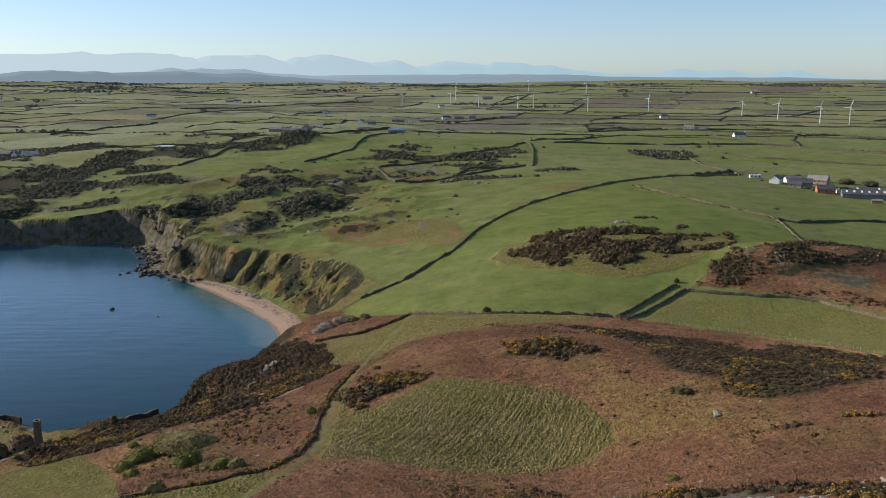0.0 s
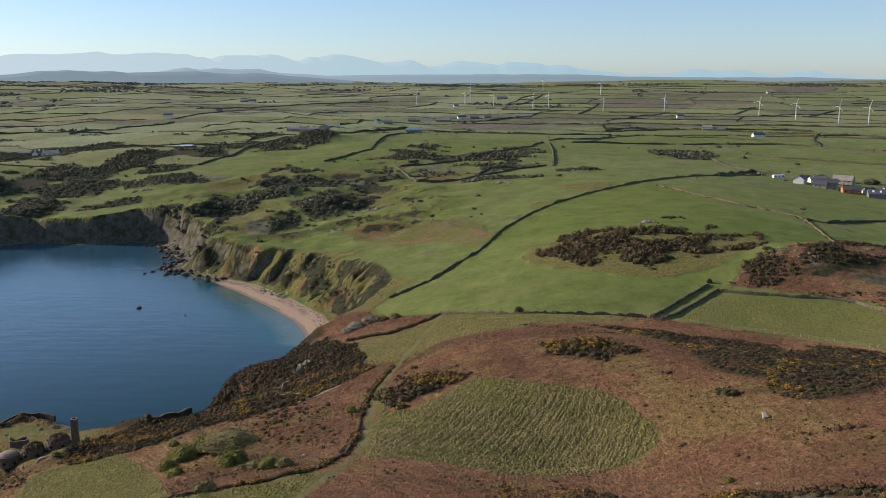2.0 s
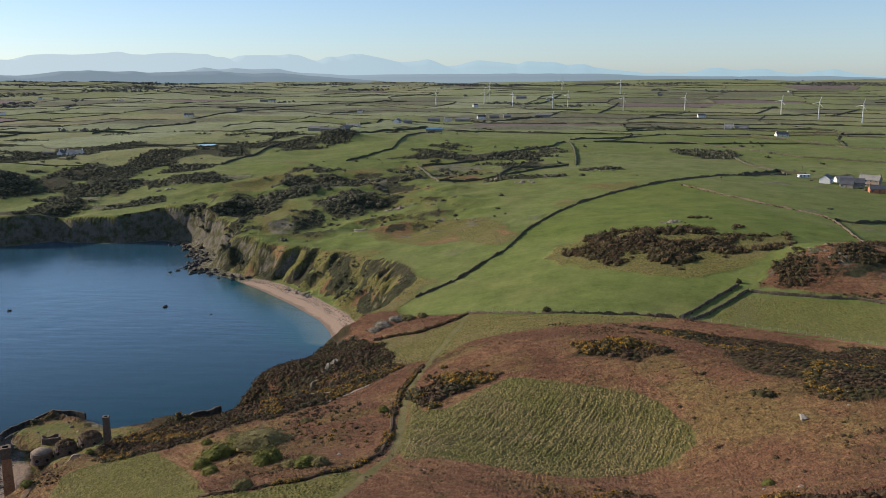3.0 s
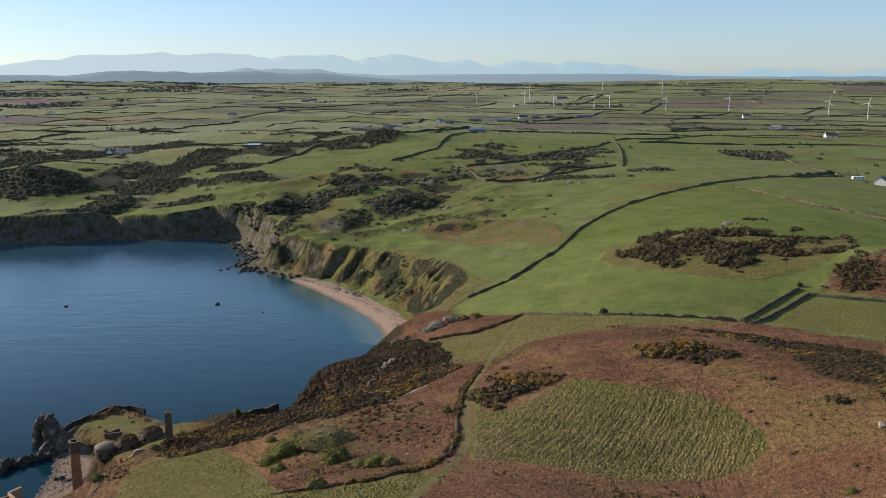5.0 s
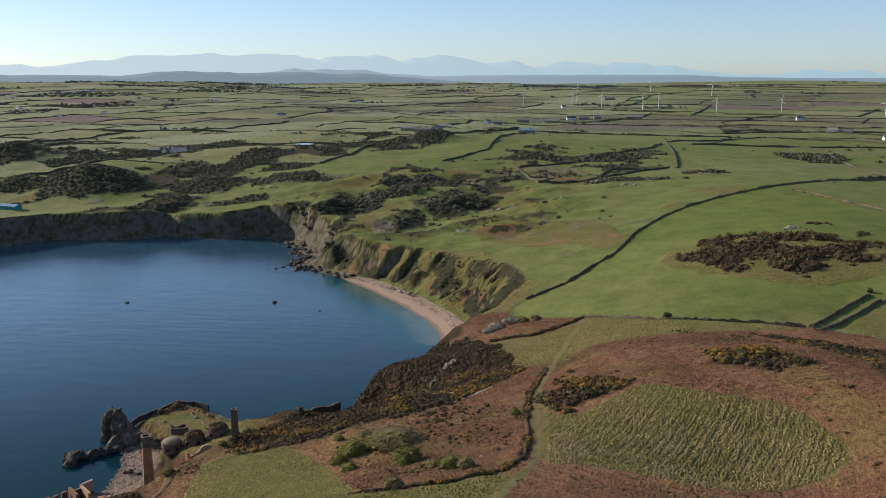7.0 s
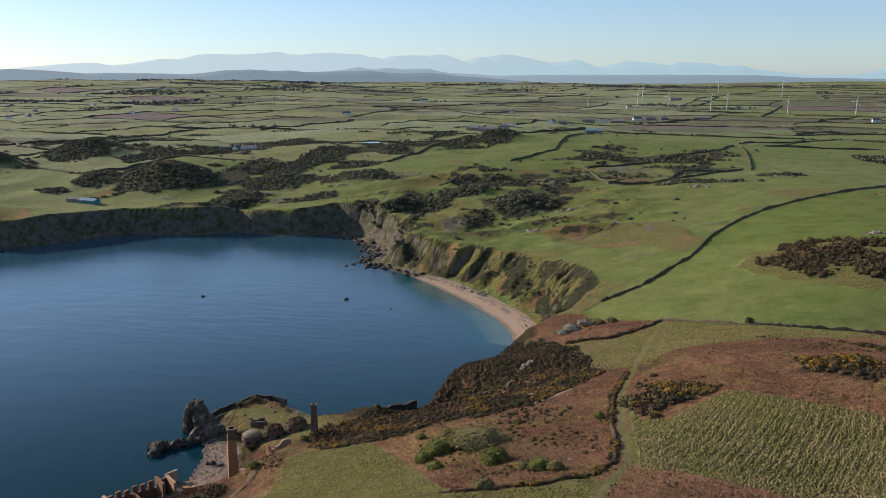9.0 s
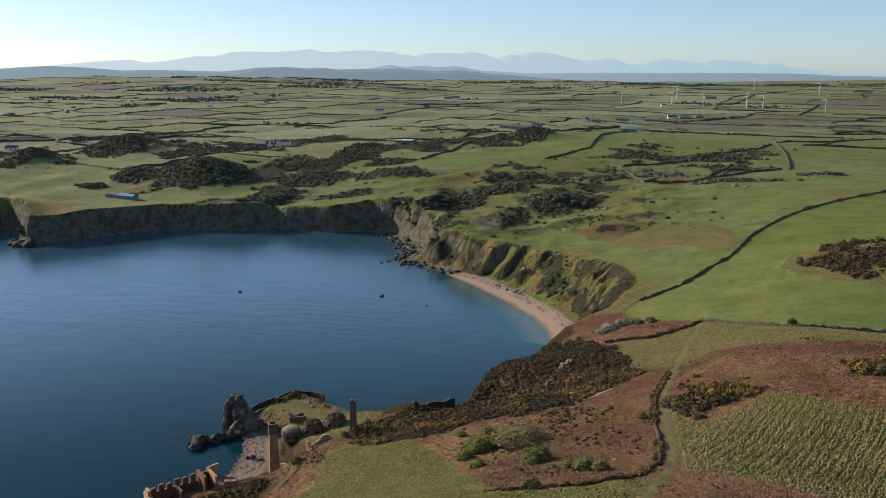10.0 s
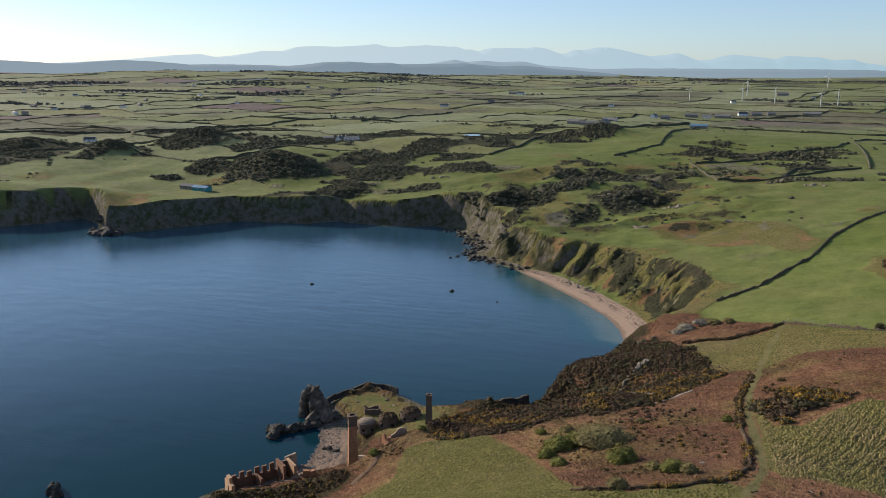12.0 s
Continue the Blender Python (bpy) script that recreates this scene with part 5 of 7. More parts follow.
# dead bracken and tussock grass
def hummock_template(rng, blades, segs=6):
    """A low uneven hummock of matted stalks with a few loose blades over it."""
    verts = [(math.cos(6.283 * j / segs) * rng.uniform(0.8, 1.15), math.sin(6.283 * j / segs) * rng.uniform(0.8, 1.15), -0.15) for j in range(segs)]
    verts += [(math.cos(6.283 * (j + 0.5) / segs) * rng.uniform(0.4, 0.75), math.sin(6.283 * (j + 0.5) / segs) * rng.uniform(0.4, 0.75), rng.uniform(0.45, 0.95)) for j in range(segs)]
    verts.append((rng.uniform(-0.15, 0.15), rng.uniform(-0.15, 0.15), rng.uniform(0.8, 1.15)))
    faces = []
    for j in range(segs):
        k = (j + 1) % segs
        faces += [(j, k, segs + j), (k, segs + k, segs + j), (segs + j, segs + k, 2 * segs)]
    tv, tf, _ = tuft_template(rng, blades, 0.8, 0.4)
    return np.concatenate([np.array(verts), tv * np.array([1, 1, 1.2])]), np.concatenate([np.array(faces), tf + len(verts)]), np.zeros(len(faces) + len(tf), int)


TUFTS = [hummock_template(plant_rng, 5, 5) for _ in range(6)]
DRAWN_TUFTS = [(tv * np.array([1.55, 0.8, 1]), tf, tm) for tv, tf, tm in TUFTS]
LITTER = [tuft_template(plant_rng, 7, 1.0, 0.75) for _ in range(8)]
x, y = spots(plant_rng, -168, 110, 108, 345, 0.78)
a, b, _ = cover_layers(x, y, ground_height(x, y))
keep = (a[:, 2] > 0.45) & (a[:, 3] < 0.5) & (b[:, 1] < 0.4) & (b[:, 3] < 0.4) & (shore(x, y)[0] > 6)
x, y = x[keep], y[keep]
s = plant_rng.uniform(0.3, 0.75, len(x)) * (1 + 0.45 * fbm(x, y, 7, 3, 155))
x, y = x + plant_rng.randn(len(x)) * 0.3, y + plant_rng.randn(len(x)) * 0.3
strew("bracken_litter", np.stack([x, y, s, s * plant_rng.uniform(0.2, 0.5, len(x))], -1), LITTER, [FERN], "flattened red-brown dead bracken", "bracken", plant_rng)
rows = []
# area, spacing, heading of the old furrows, furrow width, size of the tufts
for area, spacing, turn, furrow, size in ((FIELD_TUSSOCK, 0.52, 1.22, 1.8, 0.8), (FIELD_NEAR, 0.74, 0.2, 0.0, 0.7), (FIELD_ROUGH, 0.95, 0.4, 0.0, 0.8), (VERGE, 0.75, 0.5, 0.0, 0.75)):
    x, y = spots(plant_rng, -140, 140, -140, 140, spacing)
    fold = np.mod(y / max(furrow, 0.1) + 0.5 * fbm(x, y, 16, 2, 306), 1.0)
    cx, cy = np.mean([p[0] for p in area]), np.mean([p[1] for p in area])
    x, y = cx + x * math.cos(turn) - y * math.sin(turn), cy + x * math.sin(turn) + y * math.cos(turn)
    keep = (np.abs(x - cx) < 70) & (np.abs(y - cy) < 70) & (plant_rng.rand(len(x)) < 0.88)
    if furrow:
        keep &= (fold < 0.68) | (plant_rng.rand(len(x)) < 0.1 + 0.6 * smooth(176, 162, y))
    x, y = x[keep], y[keep]
    keep = (in_area(x, y, area) > 0.4 + fbm(x, y, 6, 2, 160)) & (line_distance(x, y, TRACK)[0] > 2.2)
    x, y = x[keep], y[keep]
    rows.append(np.stack([x, y, plant_rng.uniform(0.25, 0.48, len(x)) * size, plant_rng.uniform(0.15, 0.36, len(x)) * size * (0.7 if area is FIELD_NEAR else 1.0) * (1 + 0.4 * fbm(x, y, 5, 2, 307))], -1))
strew("furrowed_tussocks", rows[0], DRAWN_TUFTS, [TUFT], "straw and green tussocks along old furrows", "grass", plant_rng, heading=1.22)
strew("grass_tussocks", rows[2], TUFTS, [TUFT], "yellow-green tussocks of rough grass", "grass", plant_rng)
strew("meadow_tussocks", np.concatenate([rows[1], rows[3]]), TUFTS, [MEADOW_TUFT], "green tussocks of meadow grass above the works", "grass", plant_rng)


# single bushes and small trees
def part(name, me, parent, label=""):
    ob = new(name, me)
    ob.parent = parent
    return tagged(ob, label)


def shrub(x, y, radius, height, leaf, label, seed, leaves=2600, spray=0.05):
    """A shrub on short stems, its crown made of several uneven clumps of leaf sprays."""
    rng = np.random.RandomState(seed)
    root = tagged(new("shrub"), label, "shrub")
    root.location = (x, y, ground_z(x, y) - 0.1)
    V, Fc = [], []
    clumps = 8
    for k in range(clumps):
        tv, tf, _ = bush_template(rng, leaves // clumps, spray * 2.2, 0, 0.95, 4, 9)
        s = 0.74 if k == 0 else rng.uniform(0.36, 0.52)
        a, off = 2 * math.pi * k / (clumps - 1) + 0.5 * rng.rand(), (0 if k == 0 else rng.uniform(0.40, 0.56))
        tv = tv * s * np.array([radius, radius, height]) + np.array([off * radius * math.cos(a), off * radius * math.sin(a), height * (0.26 if k == 0 else rng.uniform(0.10, 0.34))])
        Fc += [tuple(f + sum(len(v) for v in V)) for f in tf]
        V.append(tv)
    part("crown", mesh_of("crown", np.concatenate(V), Fc, [leaf]), root)
    bm = bmesh.new()
    for k in range(4):
        a = 1.6 * k + rng.rand()
        foot, tip = Vector((0.12 * radius * math.cos(a), 0.12 * radius * math.sin(a), -0.2)), Vector((0.5 * radius * math.cos(a), 0.5 * radius * math.sin(a), 0.6 * height))
        m = Matrix.Translation((foot + tip) / 2) @ (tip - foot).to_track_quat("Z", "Y").to_matrix().to_4x4()
        bmesh.ops.create_cone(bm, segments=6, radius1=0.05 * radius, radius2=0.02 * radius, depth=(tip - foot).length, matrix=m)
    me = bpy.data.meshes.new("stems")
    bm.to_mesh(me)
    bm.free()
    me.materials.append(BARK)
    part("stems", me, root)
    return root


SHRUBS = [(-67.7, 186, 8.6, 3.8, SALLOW, "wide grey-green sallow thicket not yet in leaf"), (-76.8, 182, 4.2, 3.4, FRESH, "bright green young bush in fresh leaf"),
          (-72.8, 185, 3.8, 3.2, FRESH, "bright green young bush in fresh leaf"), (-61, 166.5, 3.6, 3.8, FRESH, "tall bright green bush in bracken"),
          (-50.3, 156, 3.0, 2.4, FRESH, "low green bush beside the bank"), (-53.8, 157.6, 2.2, 1.8, SALLOW, "low grey-green bush beside the bank"), (-47.5, 155, 2.2, 2.0, SALLOW, "low grey-green bush beside the bank"),
          (-78.6, 176, 2.4, 2.3, FRESH, "small round green bush"), (-74.2, 169, 2.3, 2.0, FRESH, "small round green bush"), (-84, 194.5, 1.6, 1.6, FRESH, "small round green bush"),
          (-58.2, 142, 2.4, 2.3, SALLOW, "dull green bush in rough grass"), (-61.7, 202, 1.8, 1.5, SALLOW, "low dull bush in bracken"), (-78, 196, 2.4, 1.7, SALLOW, "low dull bush in bracken"), (-42.2, 200.5, 1.5, 1.9, FRESH, "small green thorn bush by the track"),
          (0.0, 299.6, 2.0, 2.4, GORSE, "single dark thorn bush on the field wall"), (33, 147, 1.4, 1.2, FRESH, "small green bush among bracken"), (69.5, 321, 1.2, 2.0, GORSE, "small dark thorn bush at the lane corner"),
          (-60.5, 320.5, 4.2, 2.8, BLOSSOM, "pale blackthorn in blossom above the beach"), (-55.5, 324.5, 4.0, 2.6, BLOSSOM, "pale blackthorn in blossom above the beach"),
          (-63, 316, 2.6, 2.0, BLOSSOM, "pale blackthorn in blossom above the beach"), (-51, 322.5, 3.0, 2.2, SALLOW, "grey leafless thorn above the beach"), (-46, 322, 2.6, 2.0, SALLOW, "grey leafless thorn above the beach"),
          (214, 655, 6, 4.5, HEDGE, "dark leafless windbreak tree behind the farm"), (226, 658, 6, 5, HEDGE, "dark leafless windbreak tree behind the farm"), (240, 650, 7, 5, HEDGE, "dark leafless windbreak tree behind the farm"), (254, 640, 7, 4.5, HEDGE, "dark leafless windbreak tree behind the farm"), (266, 628, 7, 5, HEDGE, "dark leafless windbreak tree behind the farm"), (280, 616, 8, 4.5, HEDGE, "dark leafless windbreak tree behind the farm"),
          (-122, 181, 1.6, 1.4, FRESH, "small green bush over the ruins"), (-118, 203, 1.4, 1.2, FRESH, "small green bush over the ruins")]
for k, (x, y, radius, height, leaf, label) in enumerate(SHRUBS):
    shrub(x, y, radius, height, leaf, label, 300 + k, 7000 if radius > 5 else 2600, 0.032 if radius > 5 else 0.05)

# ---- post and wire fences ----
def fence(line, spacing, label):
    """Weathered posts with two strands of wire."""
    root = tagged(new("fence"), label, "fence")
    x, y, _, _ = draped(line, spacing)
    z = ground_height(x, y)
    root.location = (x[0], y[0], z[0])
    bm = bmesh.new()
    bmesh.ops.create_cone(bm, cap_ends=True, segments=6, radius1=0.08, radius2=0.065, depth=1.9, matrix=Matrix.Translation((0, 0, 0.45)))
    post_me = bpy.data.meshes.new("post")
    bm.to_mesh(post_me)
    bm.free()
    post_me.materials.append(FENCE_WOOD)
    for k in range(len(x)):
        ob = part("post", post_me, root)
        ob.location = (x[k] - x[0], y[k] - y[0], z[k] - z[0])
    for up in (0.75, 1.2):
        curve = bpy.data.curves.new("wire", "CURVE")
        curve.dimensions, curve.bevel_depth, curve.bevel_resolution = "3D", 0.012, 0
        line_ = curve.splines.new("POLY")
        line_.points.add(len(x) - 1)
        for k in range(len(x)):
            line_.points[k].co = (x[k] - x[0], y[k] - y[0], z[k] - z[0] + up, 1)
        curve.materials.append(FENCE_WOOD)
        part("wire", curve, root, "thin rusty wire")
    return root


FENCE_WOOD = plain("fence_wood", (0.20, 0.17, 0.13), (0.36, 0.31, 0.25), 3.0, 0.9, 0.01)
fence([(47.5, 286.6), (58.8, 281.8), (70, 275.4), (82.6, 269.2), (92, 260.6), (102.6, 245.4), (107, 232)], 2.6, "weathered post and wire fence along the pasture")
fence([(-27, 315.5), (-14, 306.6), (0, 298.6), (13, 295.2), (26.4, 293), (42, 290.2)], 3.0, "weathered post and wire fence beside the field wall")

# ---- rocks ----
def rock_mesh(name, seed, rough, mat, detail=3, squash=(1, 1, 0.7)):
    """An angular rock of radius 1: a ball cut by planes and roughened."""
    rng = random.Random(seed)
    bm = bmesh.new()
    bmesh.ops.create_icosphere(bm, subdivisions=detail, radius=1)
    planes = [(Vector((rng.gauss(0, 1), rng.gauss(0, 1), rng.gauss(0, 1))).normalized(), rng.uniform(0.55, 0.85)) for _ in range(9)]
    for v in bm.verts:
        for n, d in planes:
            over = v.co.dot(n) - d
            if over > 0:
                v.co -= n * over
        k = 1 + rough * noise.fractal(v.co * 1.7 + Vector((seed, 0, 0)), 0.7, 2.1, 4)
        v.co = Vector((v.co.x * squash[0] * k, v.co.y * squash[1] * k, v.co.z * squash[2] * k))
    me = bpy.data.meshes.new(name)
    bm.to_mesh(me)
    bm.free()
    me.materials.append(mat)
    return me


rock_rng = random.Random(5)
SHORE_ROCKS = [rock_mesh("boulder", 10 + k, 0.3, DARK_ROCK, 2) for k in range(5)]
PALE_ROCKS = [rock_mesh("boulder", 20 + k, 0.3, PALE_ROCK, 2) for k in range(4)]
CHALKY_ROCKS = [rock_mesh("boulder", 30 + k, 0.3, QUARTZ, 2) for k in range(3)]


def boulder(me, x, y, size, label, group="", sink=0.3, stretch=1.0):
    ob = tagged(new("boulder", me), label, "boulder", group)
    ob.matrix_world = pose(x, y, max(ground_z(x, y), -0.6) + size * (0.5 - sink) - 0.1, rock_rng.uniform(-15, 15), rock_rng.uniform(-15, 15), rock_rng.uniform(0, 360)) @ Matrix.Diagonal((size * stretch, size, size * rock_rng.uniform(0.7, 1.0), 1))
    return ob


# boulders below the cliffs at the head of the bay
spot_lines = [((-240, 562), (-216, 534), 20), ((-216, 534), (-202, 512), 22), ((-203, 512), (-203, 488), 26), ((-203, 488), (-178, 472), 26), ((-178, 472), (-160, 462), 8)]
scree = []
for (x0, y0), (x1, y1), count in spot_lines:
    for k in range(2 * count):
        u, off = rock_rng.random(), rock_rng.gauss(2.5, 4.0)
        x, y, size = x0 + (x1 - x0) * u + off * 0.8, y0 + (y1 - y0) * u + off * 0.5, rock_rng.uniform(0.8, 2.2)
        if k % 3 == 0:
            boulder(rock_rng.choice(SHORE_ROCKS), x, y, size, "dark wet boulder at the foot of the cliff", "boulders at the foot of the cliff", 0.2)
        else:
            scree.append((x, y, 0.8 * size, 0.8 * size))
SCREE_SET = [(np.array([tuple(v.co) for v in me.vertices]), np.array([tuple(p.vertices) for p in me.polygons]), np.zeros(len(me.polygons), int)) for me in SHORE_ROCKS]
strew("boulder_scree", scree, SCREE_SET, [DARK_ROCK], "tumbled dark boulders along the cliff foot", "boulders", plant_rng)
for _ in range(26):
    u = rock_rng.random()
    boulder(rock_rng.choice(PALE_ROCKS), -131 + 20 * u + rock_rng.gauss(0, 1.2), 444 - 22 * u + rock_rng.gauss(0, 1.6), rock_rng.uniform(0.5, 1.3), "grey boulder fallen onto the back of the beach", "boulders on the beach", 0.3)
# rocks awash in the bay
for x, y, size in ((-180, 405, 1.5), (-252, 393.4, 1.3), (-153, 393, 0.7), (-204, 484, 1.6), (-207, 480, 1.2)):
    ob = boulder(rock_rng.choice(SHORE_ROCKS), x, y, size, "dark rock awash in the calm bay", "rocks awash", 0.3)
    ob.location.z = 0.05
# a broken rocky point under the far cliff
for x, y, size in ((-441, 465, 5.5), (-447, 463, 4.6), (-436, 469, 4.2), (-453, 467, 5.0), (-458, 472, 4.4), (-445, 470, 6.5), (-455, 478, 5.2)):
    ob = boulder(rock_rng.choice(SHORE_ROCKS), x, y, size, "dark rock at the broken point below the cliff", "rocks at the point", 0.3)
    ob.location.z = max(0.3, min(ob.location.z, 8.0))
# grey crags on the pasture
for cx, cy, rx, ry, count in ((-102, 512, 7, 4, 12), (-74, 508, 12, 4, 14), (-50, 502, 12, 5, 10), (-88, 567, 9, 4, 14), (-77, 568, 6, 3, 8), (-131, 579, 10, 6, 8), (-28, 641, 8, 3, 10), (-6, 620, 8, 4, 12), (14, 639, 12, 4, 12), (48, 655, 14, 4, 9), (-268, 660, 16, 4, 9), (61, 420, 6, 3, 9), (-271, 646, 10, 4, 6)):
    for _ in range(count):
        boulder(rock_rng.choice(PALE_ROCKS), cx + rock_rng.gauss(0, 0.45) * rx, cy + rock_rng.gauss(0, 0.45) * ry, rock_rng.uniform(0.5, 1.9), "weathered grey crag in the pasture", "crags in the pasture", 0.45, 1.5)
for _ in range(36):
    boulder(rock_rng.choice(PALE_ROCKS), rock_rng.uniform(92, 168), rock_rng.gauss(338, 6), rock_rng.uniform(0.3, 1.0), "grey rock among heather on the knoll", "rocks on the knoll", 0.35, 1.3)
# pale rocks on the near summit and loose in the bracken
for _ in range(48):
    boulder(rock_rng.choice(CHALKY_ROCKS), rock_rng.uniform(36, 66), rock_rng.gauss(112, 3.2), rock_rng.uniform(0.2, 0.75), "pale lichen-grey summit rock among gorse", "rocks on the summit", 0.55, 2.0)
for x, y, size in ((47.5, 175.8, 1.1), (57, 178, 0.35), (-45.5, 163, 0.5), (36, 140, 0.5), (31, 143, 0.4), (-94, 246, 0.9), (-71.5, 232.5, 1.0), (20, 128, 0.5), (-27, 150, 0.35)):
    boulder(rock_rng.choice(CHALKY_ROCKS), x, y, size, "pale boulder lying in brown bracken", "boulders in the bracken", 0.25)
# bare stony thread of path above the sea
wall("stony_path", [(-62.5, 222), (-58, 228.2), (-55.7, 233), (-52.5, 240.5)], 0.1, 0.5, ASH_PATH, "pale bare stony path on the slope", "path", 1.0, 0.5, 61)
wall("stony_path", [(-71, 233), (-65, 234.6), (-60.8, 233)], 0.1, 0.35, ASH_PATH, "pale bare stony path on the slope", "path", 1.0, 0.5, 62)
wall("rock_scar", [(-72.5, 240), (-74.2, 247), (-74.7, 254), (-74.0, 260), (-72.5, 263.5)], 1.0, 0.9, PALE_ROCK, "pale bare rock scar among dark heather", "rock", 0.8, 0.9, 64)
wall("rock_scar", [(-71.3, 266), (-70.8, 270), (-69.1, 274.5)], 1.2, 1.3, PALE_ROCK, "pale bare rock scar among dark heather", "rock", 0.7, 0.9, 65)
wall("stony_path", [(-69.3, 234.8), (-66.5, 235.9), (-62.7, 234.7)], 0.5, 0.5, ASH_PATH, "pale bare stony path on the slope", "path", 0.8, 0.5, 66)

OCHRE = plain("bare_earth", (0.125, 0.072, 0.040), (0.25, 0.155, 0.088), 1.2, 0.95, 0.15)
wall("bare_bank", [(-122, 169.5), (-121, 173.5), (-120.4, 177), (-120.6, 180)], 0.2, 1.3, OCHRE, "bare ochre scar of earth on the bank", "bank", 0.8, 0.6, 63)

# pebbles and wrack
pebble_rng = np.random.RandomState(21)
STONE_SET = []
for k in range(3):
    tv = np.array([(1, 0, 0), (0.3, 0.9, 0), (-0.8, 0.5, 0), (-0.7, -0.6, 0), (0.4, -0.8, 0), (0.1, 0, 0.6)]) * (1 + 0.2 * pebble_rng.randn(6, 1))
    STONE_SET.append((tv, np.array([(0, 1, 5), (1, 2, 5), (2, 3, 5), (3, 4, 5), (4, 0, 5)]), np.zeros(5, int)))
x, y = spots(pebble_rng, -162, -132, 184, 232, 0.55)
d, beach, _ = shore(x, y)
keep = (d > -1) & (d < 15) & (fbm(x, y, 6, 3, 170) > -0.25) & (in_area(x, y, WORKS_FLOOR) < 4)
x, y = x[keep], y[keep]
s = 0.1 + 0.5 * pebble_rng.rand(len(x)) ** 3
strew("shingle", np.stack([x, y, s, s], -1), STONE_SET, [PEBBLE], "grey and pink shingle and rubble on the shore", "shingle", pebble_rng)
x, y = spots(pebble_rng, -165, -75, 345, 472, 0.9)
d, beach, _ = shore(x, y)
line_at = np.abs(d - beach * 0.72 + 0.8 * fbm(x, y, 10, 3, 171))
keep = ((line_at < 1.4) & (fbm(x, y, 5, 3, 172) > 0.0) | (np.abs(d - beach * 0.95) < 1.6) & (pebble_rng.rand(len(x)) < 0.5)) & (beach > 6) & (d > 2)
x, y = x[keep], y[keep]
s = pebble_rng.uniform(0.2, 0.65, len(x))
strew("wrack_line", np.stack([x, y, s, s * 0.35], -1), STONE_SET, [WRACK], "dark line of dry seaweed along the beach", "seaweed", pebble_rng)


STACK_ROCK = plain("stack_rock", (0.030, 0.026, 0.021), (0.185, 0.158, 0.125), 0.6, 0.9, 0.35)
# ---- sea stack with its arch, and the rocky spit ----
def crag(name, blobs, label, category, seed, mat=DARK_ROCK, rough=0.5, voxel=0.3):
    """One rock built of overlapping lumps (x, y, z, rx, ry, rz), merged by remeshing and split by fissures."""
    bm = bmesh.new()
    for k, (x, y, z, rx, ry, rz) in enumerate(blobs):
        made = bmesh.ops.create_icosphere(bm, subdivisions=3, radius=1)
        for v in made["verts"]:
            n = noise.fractal(v.co * 1.3 + Vector((seed + k * 3.1, 0, 0)), 0.8, 2.0, 4)
            v.co = Vector((x + v.co.x * rx * (1 + rough * n), y + v.co.y * ry * (1 + rough * n), z + v.co.z * rz * (1 + rough * 0.8 * n)))
    me = bpy.data.meshes.new(name)
    bm.to_mesh(me)
    bm.free()
    ob = new(name, me)
    weld = ob.modifiers.new("weld", "REMESH")
    weld.mode, weld.voxel_size = "VOXEL", voxel
    solid = bpy.data.meshes.new_from_object(ob.evaluated_get(bpy.context.evaluated_depsgraph_get()))
    ob.modifiers.clear()
    bm = bmesh.new()
    bm.from_mesh(solid)
    for v in bm.verts:
        p = v.co
        f = 1.3 - 2.2 * noise.voronoi(Vector((p.x * 0.42, p.y * 0.42, p.z * 0.22 + seed)))[0][0] + 0.6 * noise.fractal(Vector((p.x, p.y, p.z * 0.5 + seed)), 0.7, 2.2, 4)
        v.co = p + Vector((f * 0.5, f * 0.4, f * 0.6))
    bm.to_mesh(me)
    bm.free()
    me.materials.append(mat)
    return tagged(ob, label, category)


crag("rock_pinnacle", [(-171.0, 236.0, 1.6, 1.3, 2.1, 3.4), (-170.7, 236.2, 5.4, 1.3, 2.1, 3.0), (-169.1, 236.6, 8.3, 1.7, 1.8, 1.7), (-167.4, 236.2, 6.0, 1.7, 2.4, 3.8), (-166.2, 235.6, 3.4, 2.0, 2.8, 4.4), (-164.6, 235.0, 3.0, 2.1, 2.8, 3.8), (-163.0, 234.2, 2.2, 1.9, 2.6, 3.0), (-161.4, 233.5, 1.2, 1.7, 2.2, 2.2), (-165.5, 231.5, 1.0, 1.8, 1.9, 2.2), (-160.6, 236.4, 1.0, 1.6, 2.2, 1.6)], "tall jagged grey sea stack with a narrow cleft", "rock", 3, STACK_ROCK, 0.45)
crag("rocky_spit", [(-163.5, 229.2, 0.5, 2.0, 1.4, 1.4), (-165.3, 227.2, 0.5, 1.9, 1.3, 1.5), (-167.0, 225.3, 0.4, 1.9, 1.2, 1.4), (-168.7, 223.4, 0.5, 1.9, 1.2, 1.5), (-170.3, 221.5, 0.5, 1.9, 1.3, 1.5), (-172.0, 219.4, 0.6, 2.0, 1.8, 2.0), (-171.4, 216.8, 0.3, 1.7, 1.6, 1.5), (-174.0, 220.8, 0.4, 1.7, 1.5, 1.8)],
     "low dark spit of rock reaching into the sea", "rock", 7)
crag("sea_rock", [(-206.5, 166, 0.5, 1.8, 1.6, 2.2), (-205, 165, 0.2, 1.8, 1.5, 1.6), (-208, 167.5, 0.0, 1.6, 1.5, 1.3)], "dark jagged rock standing in the sea", "rock", 9)
crag("sea_rock", [(-151.5, 214.5, 0.5, 1.7, 1.1, 0.9), (-149, 213.6, 0.6, 1.3, 0.9, 0.8)], "dark flat rock on the shingle", "rock", 11)


